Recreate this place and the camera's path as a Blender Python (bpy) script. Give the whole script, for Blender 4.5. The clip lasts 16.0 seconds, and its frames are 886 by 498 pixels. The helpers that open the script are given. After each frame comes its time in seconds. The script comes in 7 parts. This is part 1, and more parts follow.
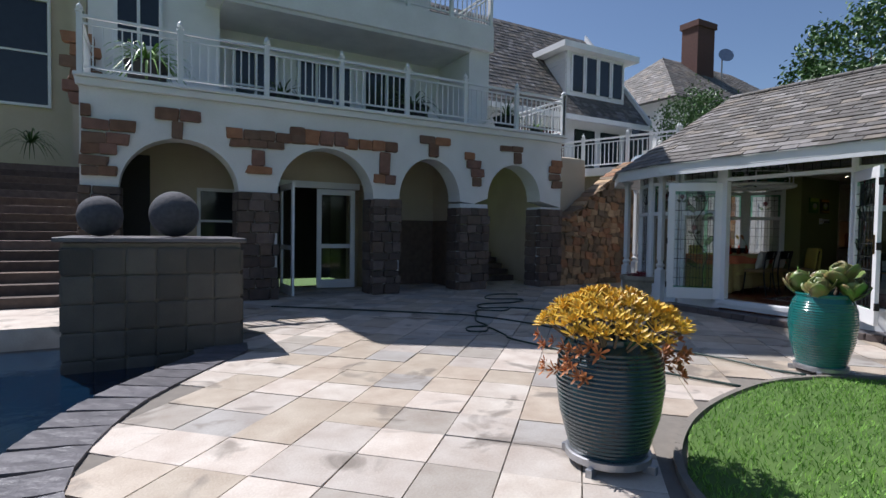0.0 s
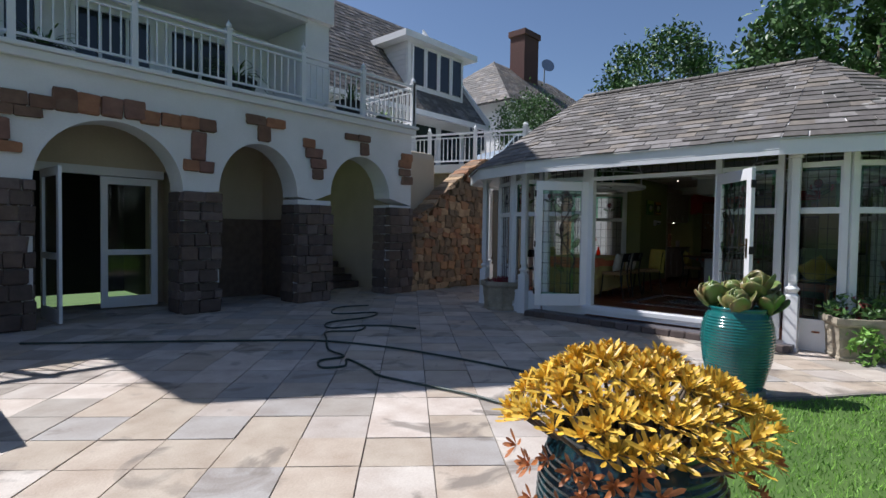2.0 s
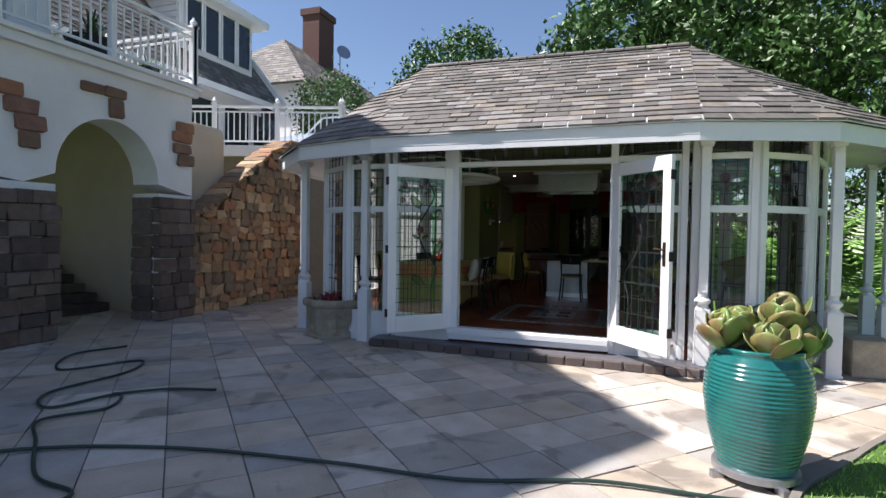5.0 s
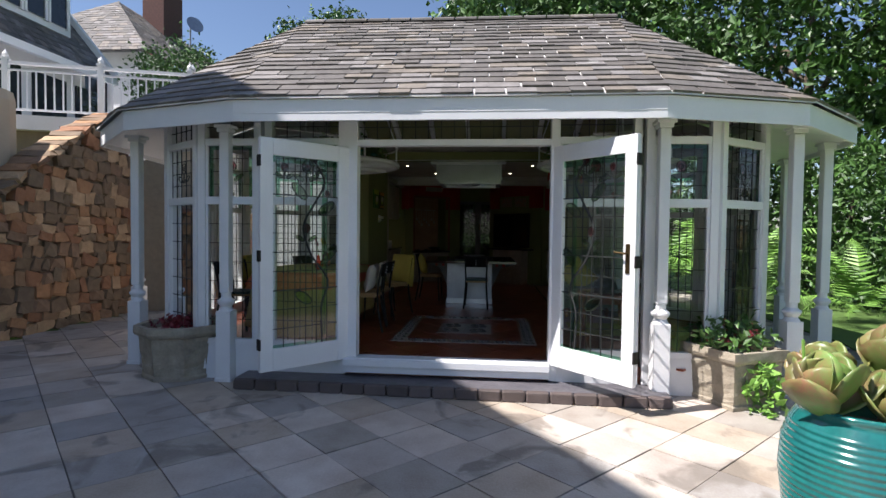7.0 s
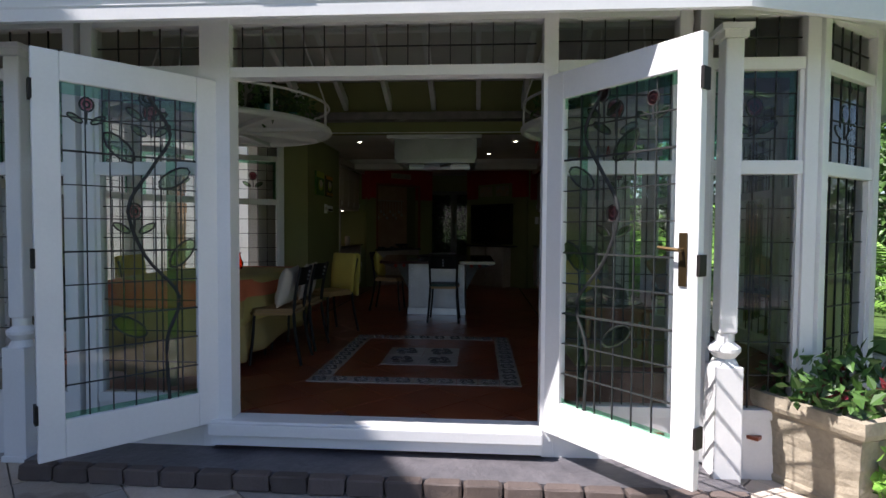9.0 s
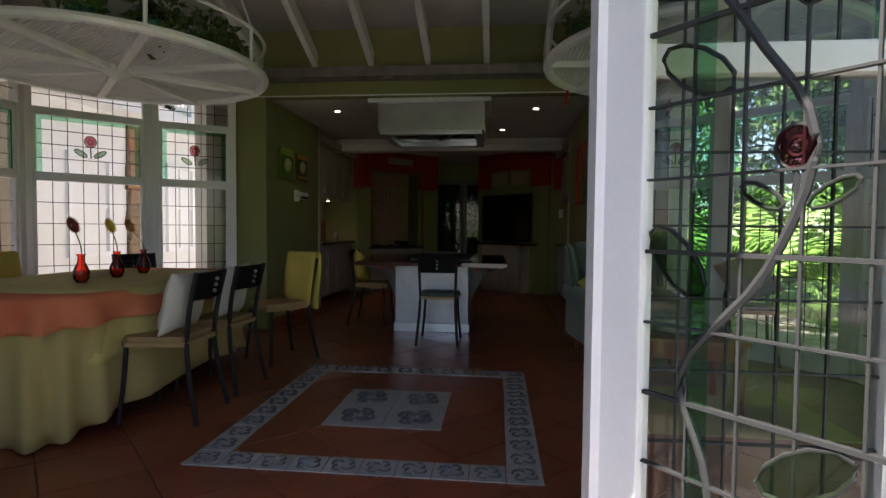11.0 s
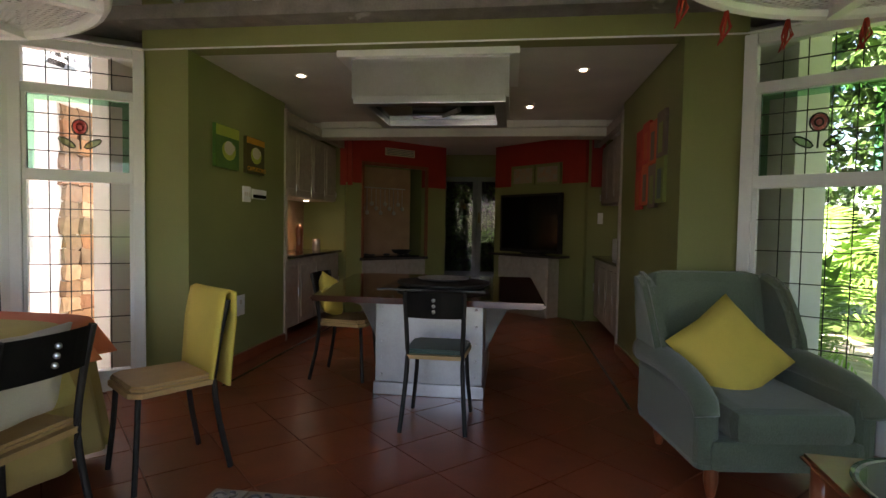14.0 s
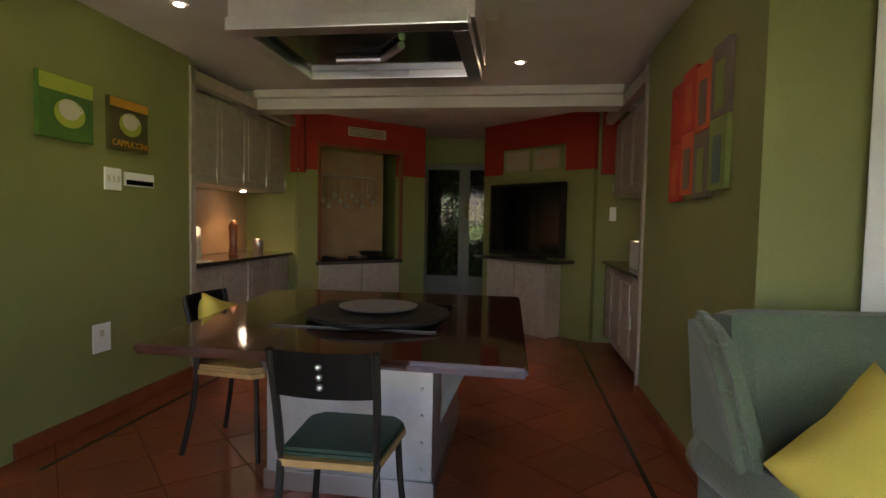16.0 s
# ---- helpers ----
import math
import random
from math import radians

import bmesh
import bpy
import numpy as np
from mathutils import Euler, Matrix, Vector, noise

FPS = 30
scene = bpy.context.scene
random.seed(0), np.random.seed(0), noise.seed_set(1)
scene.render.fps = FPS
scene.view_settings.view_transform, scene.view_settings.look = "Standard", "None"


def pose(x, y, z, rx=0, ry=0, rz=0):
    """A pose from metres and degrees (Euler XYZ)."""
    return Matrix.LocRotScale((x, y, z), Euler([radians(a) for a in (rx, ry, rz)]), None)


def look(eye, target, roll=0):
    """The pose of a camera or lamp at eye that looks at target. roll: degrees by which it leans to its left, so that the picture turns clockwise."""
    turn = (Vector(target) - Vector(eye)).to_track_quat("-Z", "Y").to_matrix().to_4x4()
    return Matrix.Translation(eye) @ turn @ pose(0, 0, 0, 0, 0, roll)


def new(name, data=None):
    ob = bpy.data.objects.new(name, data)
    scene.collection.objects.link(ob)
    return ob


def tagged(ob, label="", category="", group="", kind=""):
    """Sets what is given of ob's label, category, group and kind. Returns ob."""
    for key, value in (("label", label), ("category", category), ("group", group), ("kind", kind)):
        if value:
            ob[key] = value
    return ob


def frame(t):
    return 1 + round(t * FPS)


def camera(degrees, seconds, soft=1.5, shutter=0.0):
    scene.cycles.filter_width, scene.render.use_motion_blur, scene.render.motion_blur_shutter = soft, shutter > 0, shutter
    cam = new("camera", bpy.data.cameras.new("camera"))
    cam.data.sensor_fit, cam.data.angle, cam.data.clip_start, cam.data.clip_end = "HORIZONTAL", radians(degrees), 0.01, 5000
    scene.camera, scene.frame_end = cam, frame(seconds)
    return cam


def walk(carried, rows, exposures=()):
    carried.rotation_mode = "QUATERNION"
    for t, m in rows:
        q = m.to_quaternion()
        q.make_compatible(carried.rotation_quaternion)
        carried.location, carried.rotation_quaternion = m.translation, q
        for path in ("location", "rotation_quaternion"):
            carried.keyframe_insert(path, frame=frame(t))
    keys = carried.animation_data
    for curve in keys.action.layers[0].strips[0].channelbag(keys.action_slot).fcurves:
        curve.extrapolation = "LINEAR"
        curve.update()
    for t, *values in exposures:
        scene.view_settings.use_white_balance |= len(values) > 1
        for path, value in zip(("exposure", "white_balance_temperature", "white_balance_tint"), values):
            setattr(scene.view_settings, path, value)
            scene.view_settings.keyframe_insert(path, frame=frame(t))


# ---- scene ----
cam = camera(79.6, 16.0)
METRES, EYE, TILT, LEAN, TURN = 13.3, 1.425, 0.0, 0.0, -29.3
ROWS = [
    (0.0, 0.0, 0.0, 0.0, 0.03, -1.92, -0.84),
    (0.5, -0.0013, 0.0321, 0.0009, -4.01, -1.93, -0.86),
    (1.0, -0.006, 0.0642, 0.0027, -8.19, -1.93, -0.85),
    (1.5, -0.011, 0.0956, 0.0044, -13.38, -1.92, -0.9),
    (2.0, -0.013, 0.1299, 0.0047, -18.21, -1.85, -0.88),
    (2.5, -0.0135, 0.1622, 0.0062, -21.29, -1.86, -0.92),
    (3.0, -0.0111, 0.194, 0.0058, -24.53, -1.81, -0.95),
    (3.5, -0.0066, 0.2291, 0.0061, -28.01, -1.79, -0.98),
    (4.0, -0.0016, 0.2627, 0.0059, -32.28, -1.75, -0.96),
    (4.5, 0.0086, 0.2953, 0.0057, -36.94, -1.69, -0.94),
    (5.0, 0.0216, 0.3282, 0.0067, -41.22, -1.66, -0.88),
    (7.5, 0.1167, 0.4532, 0.0086, -57.01, -1.93, -0.5),
    (8.0, 0.1531, 0.4696, 0.0072, -57.56, -2.05, -0.35),
    (10.5, 0.3198, 0.5364, -0.0019, -55.30, -2.10, -0.47),
    (11.0, 0.3451, 0.5527, -0.0026, -54.85, -2.15, -0.57),
    (11.5, 0.3720, 0.5678, -0.0023, -53.70, -2.20, -0.62),
    (12.0, 0.3958, 0.5821, -0.0004, -53.15, -2.50, -0.75),
    (12.5, 0.414, 0.5956, 0.0002, -53.28, -2.37, -0.91),
    (13.0, 0.4312, 0.6099, 0.0013, -53.37, -2.26, -0.93),
    (13.5, 0.4474, 0.6217, 0.0054, -53.44, -2.31, -0.96),
    (14.0, 0.4645, 0.6301, 0.0071, -53.42, -2.34, -0.99),
    (14.5, 0.4911, 0.6412, 0.008, -53.47, -2.43, -1.0),
    (15.0, 0.5166, 0.6519, 0.0102, -53.49, -2.7, -1.01),
    (15.5, 0.5405, 0.6619, 0.0102, -53.31, -2.75, -1.05),
    (16.0, 0.5684, 0.6738, 0.0099, -52.85, -2.93, -1.09),
]
walk(cam, [(t, pose(0, 0, EYE, TILT, LEAN, TURN) @ pose(METRES * x, METRES * y, METRES * z, 90 + pitch, roll, yaw)) for t, x, y, z, yaw, pitch, roll in ROWS],
     exposures=[(0.0, 0.2, 6000, 14), (2.0, 0.2, 6000, 14), (3.5, 0.36, 6100, 14), (5.0, 0.85, 6300, 15), (8.2, 0.8, 6300, 16), (10.5, 1.75, 6700, 19), (11.0, 2.0, 6900, 20), (11.6, 2.15, 7000, 22), (12.5, 2.8, 7300, 24), (14.5, 3.45, 7700, 23), (16.0, 4.15, 8000, 23)])

# ---- light ----
world = bpy.data.worlds.new("sky")
scene.world = world
world.use_nodes = True
wn = world.node_tree.nodes
sky = wn.new("ShaderNodeTexSky")
sky.sky_type = "NISHITA"
sky.sun_disc = False
sky.sun_elevation = radians(56.7)
sky.sun_rotation = radians(-24)
sky.ozone_density = 2.6
sky.dust_density = 0.8
wn["Background"].inputs["Strength"].default_value = 0.082
world.node_tree.links.new(sky.outputs["Color"], wn["Background"].inputs["Color"])
sun = new("sun", bpy.data.lights.new("sun", "SUN"))
sun.data.energy = 5.0
sun.data.angle = radians(0.5)
sun.data.color = (1.0, 0.96, 0.90)
sun.matrix_world = look((-0.27, 0.6, 1.0), (0, 0, 0))


# ---- materials ----
def material(name, colour, rough=0.6, metal=0.0, second=None, scale=6.0, bump=0.15, fine=60.0, vary=0.0,
             island=0.0, spec=0.5, coat=0.0, stain=None, stain_at=0.6, palette=None, sheen=0.0):
    """A surface with two scales of variation, relief, stains and piece-to-piece change."""
    m = bpy.data.materials.new(name)
    m.use_nodes = True
    nt = m.node_tree
    n, l = nt.nodes, nt.links
    b = n["Principled BSDF"]
    b.inputs["Roughness"].default_value = rough
    b.inputs["Metallic"].default_value = metal
    b.inputs["Specular IOR Level"].default_value = spec
    b.inputs["Coat Weight"].default_value = coat
    b.inputs["Sheen Weight"].default_value = sheen
    geo = n.new("ShaderNodeNewGeometry")
    big = n.new("ShaderNodeTexNoise")
    big.inputs["Scale"].default_value = scale
    big.inputs["Detail"].default_value = 6
    small = n.new("ShaderNodeTexNoise")
    small.inputs["Scale"].default_value = fine
    small.inputs["Detail"].default_value = 4
    for t in (big, small):
        l.new(geo.outputs["Position"], t.inputs["Vector"])
    mix = n.new("ShaderNodeMix")
    mix.data_type = "RGBA"
    sec = second or tuple(c * 0.8 for c in colour)
    mix.inputs[6].default_value = (*colour, 1)
    mix.inputs[7].default_value = (*sec, 1)
    add = n.new("ShaderNodeMath")
    add.operation = "MULTIPLY_ADD"
    l.new(small.outputs["Fac"], add.inputs[0])
    add.inputs[1].default_value = 0.4
    l.new(big.outputs["Fac"], add.inputs[2])
    ramp = n.new("ShaderNodeMapRange")
    ramp.inputs["From Min"].default_value = 0.45
    ramp.inputs["From Max"].default_value = 0.95
    l.new(add.outputs[0], ramp.inputs["Value"])
    l.new(ramp.outputs["Result"], mix.inputs[0])
    col = mix.outputs[2]
    if palette:
        src = n.new("ShaderNodeObjectInfo").outputs["Random"] if vary else geo.outputs["Random Per Island"]
        cr = n.new("ShaderNodeValToRGB")
        cr.color_ramp.interpolation = "CONSTANT"
        el = cr.color_ramp.elements
        while len(el) < len(palette):
            el.new(0.5)
        for i, c in enumerate(palette):
            el[i].position = i / len(palette)
            el[i].color = (*c, 1)
        l.new(src, cr.inputs["Fac"])
        pm = n.new("ShaderNodeMix")
        pm.data_type = "RGBA"
        pm.blend_type = "MULTIPLY"
        pm.inputs[0].default_value = 1
        l.new(col, pm.inputs[6])
        l.new(cr.outputs["Color"], pm.inputs[7])
        col = pm.outputs[2]
    if stain:
        st = n.new("ShaderNodeTexNoise")
        st.inputs["Scale"].default_value = scale * 0.45
        st.inputs["Detail"].default_value = 9
        st.inputs["Distortion"].default_value = 1.2
        l.new(geo.outputs["Position"], st.inputs["Vector"])
        sr = n.new("ShaderNodeMapRange")
        sr.inputs["From Min"].default_value = stain_at
        sr.inputs["From Max"].default_value = stain_at + 0.08
        sr.inputs["To Max"].default_value = 0.75
        l.new(st.outputs["Fac"], sr.inputs["Value"])
        sm = n.new("ShaderNodeMix")
        sm.data_type = "RGBA"
        l.new(sr.outputs["Result"], sm.inputs[0])
        l.new(col, sm.inputs[6])
        sm.inputs[7].default_value = (*stain, 1)
        col = sm.outputs[2]
    if vary or island:
        src = n.new("ShaderNodeObjectInfo").outputs["Random"] if vary else geo.outputs["Random Per Island"]
        amount = vary or island
        mr = n.new("ShaderNodeMapRange")
        mr.inputs["To Min"].default_value = 1 - amount
        mr.inputs["To Max"].default_value = 1 + amount
        l.new(src, mr.inputs["Value"])
        hsv = n.new("ShaderNodeHueSaturation")
        l.new(mr.outputs["Result"], hsv.inputs["Value"])
        l.new(col, hsv.inputs["Color"])
        col = hsv.outputs["Color"]
    l.new(col, b.inputs["Base Color"])
    if bump:
        bp = n.new("ShaderNodeBump")
        bp.inputs["Strength"].default_value = bump
        bp.inputs["Distance"].default_value = 0.02
        l.new(add.outputs[0], bp.inputs["Height"])
        l.new(bp.outputs["Normal"], b.inputs["Normal"])
    return m


def glass(name, tint=(0.93, 0.96, 0.95), rough=0.0):
    m = bpy.data.materials.new(name)
    m.use_nodes = True
    n, l = m.node_tree.nodes, m.node_tree.links
    n.remove(n["Principled BSDF"])
    tr = n.new("ShaderNodeBsdfTransparent")
    tr.inputs["Color"].default_value = (*tint, 1)
    gl = n.new("ShaderNodeBsdfGlossy")
    gl.inputs["Roughness"].default_value = rough
    fr = n.new("ShaderNodeFresnel")
    fr.inputs["IOR"].default_value = 1.5
    mx = n.new("ShaderNodeMixShader")
    l.new(fr.outputs["Fac"], mx.inputs["Fac"])
    l.new(tr.outputs[0], mx.inputs[1])
    l.new(gl.outputs[0], mx.inputs[2])
    l.new(mx.outputs[0], n["Material Output"].inputs["Surface"])
    return m


def glow(name, colour, strength):
    m = bpy.data.materials.new(name)
    m.use_nodes = True
    b = m.node_tree.nodes["Principled BSDF"]
    b.inputs["Base Color"].default_value = (*colour, 1)
    b.inputs["Emission Color"].default_value = (*colour, 1)
    b.inputs["Emission Strength"].default_value = strength
    return m


STONE_TONES = [(0.9, 0.8, 0.68), (1.15, 0.9, 0.66), (0.8, 0.68, 0.55), (1.3, 0.88, 0.58), (0.95, 0.58, 0.4),
               (1.35, 1.15, 0.9), (0.7, 0.55, 0.45)]
BROWN_TONES = [(1, 0.9, 0.8), (0.8, 0.65, 0.55), (1.2, 0.85, 0.6), (0.75, 0.6, 0.58)]
GREY_TONES = [(1, 1, 1), (0.8, 0.78, 0.76), (1.2, 1.12, 1.02), (0.7, 0.68, 0.68), (1.1, 1.1, 1.14)]
TILE_TONES = [(1.08, 1.06, 1.04), (1.05, 0.97, 0.86), (0.80, 0.79, 0.76), (1.14, 1.12, 1.08), (0.88, 0.82, 0.72), (0.74, 0.76, 0.78), (1.1, 1.06, 1.02)]
tile_m = material("sandstone", (0.57, 0.53, 0.48), 0.5, second=(0.40, 0.34, 0.29), scale=3.5, vary=0.10, bump=0.35,
                  stain=(0.20, 0.17, 0.14), stain_at=0.57, palette=TILE_TONES)
tile_far_m = material("sandstone_far", (0.57, 0.53, 0.48), 0.5, second=(0.40, 0.34, 0.29), scale=3.5, island=0.10, bump=0.35,
                      stain=(0.20, 0.17, 0.14), stain_at=0.57, palette=TILE_TONES)
joint_m = material("joint_mortar", (0.22, 0.195, 0.165), 0.9, scale=10)
slate_dark_m = material("dark_slate", (0.075, 0.072, 0.08), 0.45, second=(0.14, 0.13, 0.14), scale=5, vary=0.2, bump=0.7, fine=25)
slate_m = material("roof_slate", (0.20, 0.185, 0.165), 0.7, second=(0.12, 0.11, 0.10), scale=7, vary=0.25, bump=0.5,
                   stain=(0.42, 0.41, 0.38), stain_at=0.64, palette=GREY_TONES)
slate_far_m = material("roof_slate_far", (0.20, 0.185, 0.165), 0.7, second=(0.12, 0.11, 0.10), scale=7, island=0.25, bump=0.5,
                       stain=(0.42, 0.41, 0.38), stain_at=0.64, palette=GREY_TONES)
white_m = material("white_paint", (0.80, 0.80, 0.80), 0.45, second=(0.72, 0.72, 0.72), scale=2, bump=0.04)
plaster_m = material("white_plaster", (0.80, 0.79, 0.78), 0.8, second=(0.70, 0.69, 0.67), scale=1.6, bump=0.3, fine=30)
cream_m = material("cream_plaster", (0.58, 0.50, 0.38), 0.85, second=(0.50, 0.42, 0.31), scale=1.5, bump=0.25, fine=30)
stone_m = material("rubble_stone", (0.34, 0.275, 0.205), 0.85, second=(0.22, 0.175, 0.13), scale=9, vary=0.3, bump=0.6, palette=STONE_TONES)
pier_m = material("pier_stone", (0.15, 0.112, 0.09), 0.85, second=(0.09, 0.065, 0.055), scale=8, vary=0.25, bump=0.6, palette=GREY_TONES)
brown_m = material("brown_sandstone", (0.30, 0.20, 0.15), 0.85, second=(0.2, 0.13, 0.10), scale=7, vary=0.3, bump=0.6, palette=BROWN_TONES)
mortar_m = material("wall_mortar", (0.30, 0.25, 0.18), 0.95, scale=12, bump=0.5)
brick_m = material("dark_brick", (0.13, 0.10, 0.09), 0.7, scale=9, vary=0.25, bump=0.4)
grass_soil_m = material("lawn_soil", (0.06, 0.12, 0.02), 0.9, second=(0.09, 0.16, 0.03), scale=3)
grass_m = material("grass_blades", (0.14, 0.30, 0.03), 0.6, second=(0.20, 0.38, 0.06), scale=2, island=0.3, bump=0)
leaf_m = material("green_leaves", (0.045, 0.10, 0.02), 0.45, second=(0.075, 0.16, 0.035), scale=1.2, island=0.45, bump=0)
leaf_light_m = material("bright_leaves", (0.21, 0.38, 0.07), 0.45, second=(0.14, 0.29, 0.05), scale=2, island=0.4, bump=0)
yellow_leaf_m = material("yellow_succulent", (0.62, 0.36, 0.03), 0.45, second=(0.70, 0.48, 0.06), scale=9, island=0.3, bump=0)
orange_leaf_m = material("orange_succulent", (0.48, 0.17, 0.05), 0.5, island=0.4, bump=0)
rosette_m = material("paddle_leaves", (0.12, 0.28, 0.055), 0.4, second=(0.25, 0.13, 0.07), scale=6, vary=0.2, bump=0.05)
red_leaf_m = material("red_foliage", (0.22, 0.02, 0.03), 0.5, island=0.4, bump=0)
bark_m = material("bark", (0.13, 0.10, 0.07), 0.9, scale=12, bump=0.8)
teal_m = material("teal_glaze", (0.015, 0.17, 0.15), 0.16, second=(0.01, 0.10, 0.10), scale=5, bump=0.05, coat=0.6)
blue_pot_m = material("blue_glaze", (0.004, 0.022, 0.034), 0.25, second=(0.005, 0.036, 0.042), scale=5, bump=0.05, coat=0.5)
granite_m = material("dark_stone_ball", (0.09, 0.09, 0.10), 0.85, second=(0.05, 0.05, 0.06), scale=20, bump=0.4, fine=150)
plinth_m = material("plinth_tiles", (0.06, 0.055, 0.05), 0.5, second=(0.10, 0.09, 0.075), scale=4, vary=0.35, bump=0.3)
water_m = material("pool_water", (0.002, 0.010, 0.026), 0.05, second=(0.004, 0.018, 0.04), scale=3, bump=0.25, fine=9)
terracotta_m = material("terracotta_floor", (0.29, 0.072, 0.03), 0.28, second=(0.19, 0.046, 0.022), scale=4, vary=0.12, bump=0.06)
grout_m = material("floor_grout", (0.20, 0.065, 0.035), 0.8)
border_m = material("patterned_tile", (0.42, 0.38, 0.33), 0.3, second=(0.30, 0.27, 0.25), scale=8, bump=0.05)
border_ink_m = material("patterned_tile_ink", (0.10, 0.09, 0.085), 0.35, bump=0.02)
olive_m = material("olive_green_paint", (0.24, 0.25, 0.095), 0.7, second=(0.21, 0.22, 0.08), scale=2, bump=0.1)
red_m = material("red_paint", (0.36, 0.022, 0.010), 0.7, second=(0.30, 0.018, 0.009), scale=2, bump=0.08)
ceiling_m = material("ceiling_paint", (0.72, 0.70, 0.66), 0.8, scale=2, bump=0.05)
cabinet_m = material("limed_wood", (0.48, 0.42, 0.36), 0.5, second=(0.37, 0.31, 0.26), scale=14, bump=0.1)
counter_m = material("dark_granite", (0.03, 0.025, 0.025), 0.12, second=(0.07, 0.06, 0.055), scale=40, bump=0.02)
island_top_m = material("polished_brown_granite", (0.085, 0.03, 0.022), 0.08, second=(0.05, 0.02, 0.016), scale=30, bump=0.02, coat=0.5)
steel_m = material("brushed_steel", (0.62, 0.62, 0.63), 0.3, metal=1.0, second=(0.5, 0.5, 0.5), scale=3, bump=0.04)
steel_dull_m = material("dull_steel", (0.45, 0.46, 0.48), 0.42, metal=0.85, second=(0.36, 0.36, 0.38), scale=6, bump=0.06)
# dull steel darkened for the shade under the island top; also dims plate edges
bracket_m = material("shade_darkened_steel", (0.16, 0.155, 0.15), 0.6, metal=0.5, second=(0.11, 0.10, 0.10), scale=6, bump=0.06)
black_m = material("black_metal", (0.010, 0.009, 0.009), 0.55, second=(0.016, 0.013, 0.012), scale=20, bump=0.05, spec=0.3)
screen_m = material("black_screen", (0.004, 0.004, 0.005), 0.12, bump=0)
brass_m = material("aged_brass", (0.13, 0.09, 0.045), 0.5, metal=1.0, bump=0.05)
lead_m = material("lead_came", (0.022, 0.025, 0.025), 0.7, metal=0.1, bump=0)
armchair_m = material("green_woven_fabric", (0.115, 0.15, 0.10), 0.9, second=(0.085, 0.11, 0.075), scale=120, fine=260, bump=0.3, sheen=0.3)
yellow_m = material("yellow_fabric", (0.62, 0.47, 0.09), 0.9, second=(0.52, 0.40, 0.08), scale=5, fine=200, bump=0.25)
cloth_m = material("yellow_tablecloth", (0.48, 0.34, 0.12), 0.9, second=(0.40, 0.30, 0.12), scale=3, fine=160, bump=0.2)
cloth_red_m = material("red_tablecloth", (0.62, 0.12, 0.05), 0.9, second=(0.66, 0.22, 0.10), scale=3, fine=160, bump=0.2)
cloth_white_m = material("pale_runner", (0.58, 0.46, 0.16), 0.9, scale=3, fine=160, bump=0.2)
cushion_m = material("cream_cushion", (0.62, 0.56, 0.46), 0.9, second=(0.5, 0.45, 0.38), scale=4, fine=160, bump=0.2)
green_seat_m = material("dark_green_leather", (0.012, 0.05, 0.035), 0.45, bump=0.1)
seat_wood_m = material("pale_seat_wood", (0.42, 0.26, 0.11), 0.5, second=(0.34, 0.2, 0.08), scale=8, bump=0.08)
stripe_m = material("striped_cushion", (0.42, 0.22, 0.12), 0.9, second=(0.3, 0.3, 0.24), scale=14, bump=0.2)
redwood_m = material("red_brown_wood", (0.26, 0.075, 0.03), 0.3, second=(0.18, 0.05, 0.02), scale=9, bump=0.06, coat=0.3)
mosaic_m = material("patterned_ceramic", (0.55, 0.53, 0.46), 0.12, second=(0.10, 0.22, 0.12), scale=16, bump=0.02, coat=0.5)
rug_m = material("pale_yellow_rug", (0.46, 0.38, 0.14), 0.95, second=(0.38, 0.32, 0.14), scale=6, fine=150, bump=0.5)
hose_m = material("green_hose", (0.02, 0.045, 0.035), 0.4, bump=0.05)
planter_m = material("cast_stone_planter", (0.42, 0.36, 0.27), 0.9, second=(0.24, 0.21, 0.16), scale=7, bump=0.7, fine=40)
backsplash_m = material("tan_backsplash", (0.42, 0.27, 0.17), 0.35, second=(0.34, 0.2, 0.12), scale=5, bump=0.06)
brickred_m = material("chimney_brick", (0.13, 0.060, 0.048), 0.9, second=(0.09, 0.045, 0.038), scale=10, bump=0.5)
# near black standing for unlit depth; also the colour of decks and pots
dark_m = material("shade_and_dark_parts", (0.03, 0.028, 0.026), 0.8, bump=0)
grey_paint_m = material("grey_door_paint", (0.20, 0.20, 0.185), 0.55, second=(0.16, 0.16, 0.15), scale=3, bump=0.04)
car_m = material("pale_blue_car_paint", (0.55, 0.62, 0.70), 0.2, second=(0.52, 0.59, 0.68), scale=1, bump=0, coat=0.8)
glass_m = glass("clear_glass")
green_glass_m = glass("green_glass", (0.35, 0.70, 0.50))
red_glass_m = glass("red_glass", (0.50, 0.14, 0.17))
green_leaf_glass_m = glass("olive_glass", (0.38, 0.52, 0.33))
vase_m = glass("orange_glass", (0.95, 0.16, 0.04), 0.02)
pane_dark_m = material("dark_window_glass", (0.02, 0.025, 0.03), 0.05, bump=0)
lamp_m = glow("downlight", (1.0, 0.9, 0.72), 6.0)


# ---- building helpers ----
def link_bm(name, bm, mat, parent=None, label="", smooth=False):
    me = bpy.data.meshes.new(name)
    bm.normal_update()
    bm.to_mesh(me)
    bm.free()
    if smooth:
        me.polygons.foreach_set("use_smooth", [True] * len(me.polygons))
    me.materials.append(mat)
    ob = new(name, me)
    if parent:
        ob.parent = parent
    if label:
        ob["label"] = label
    return ob


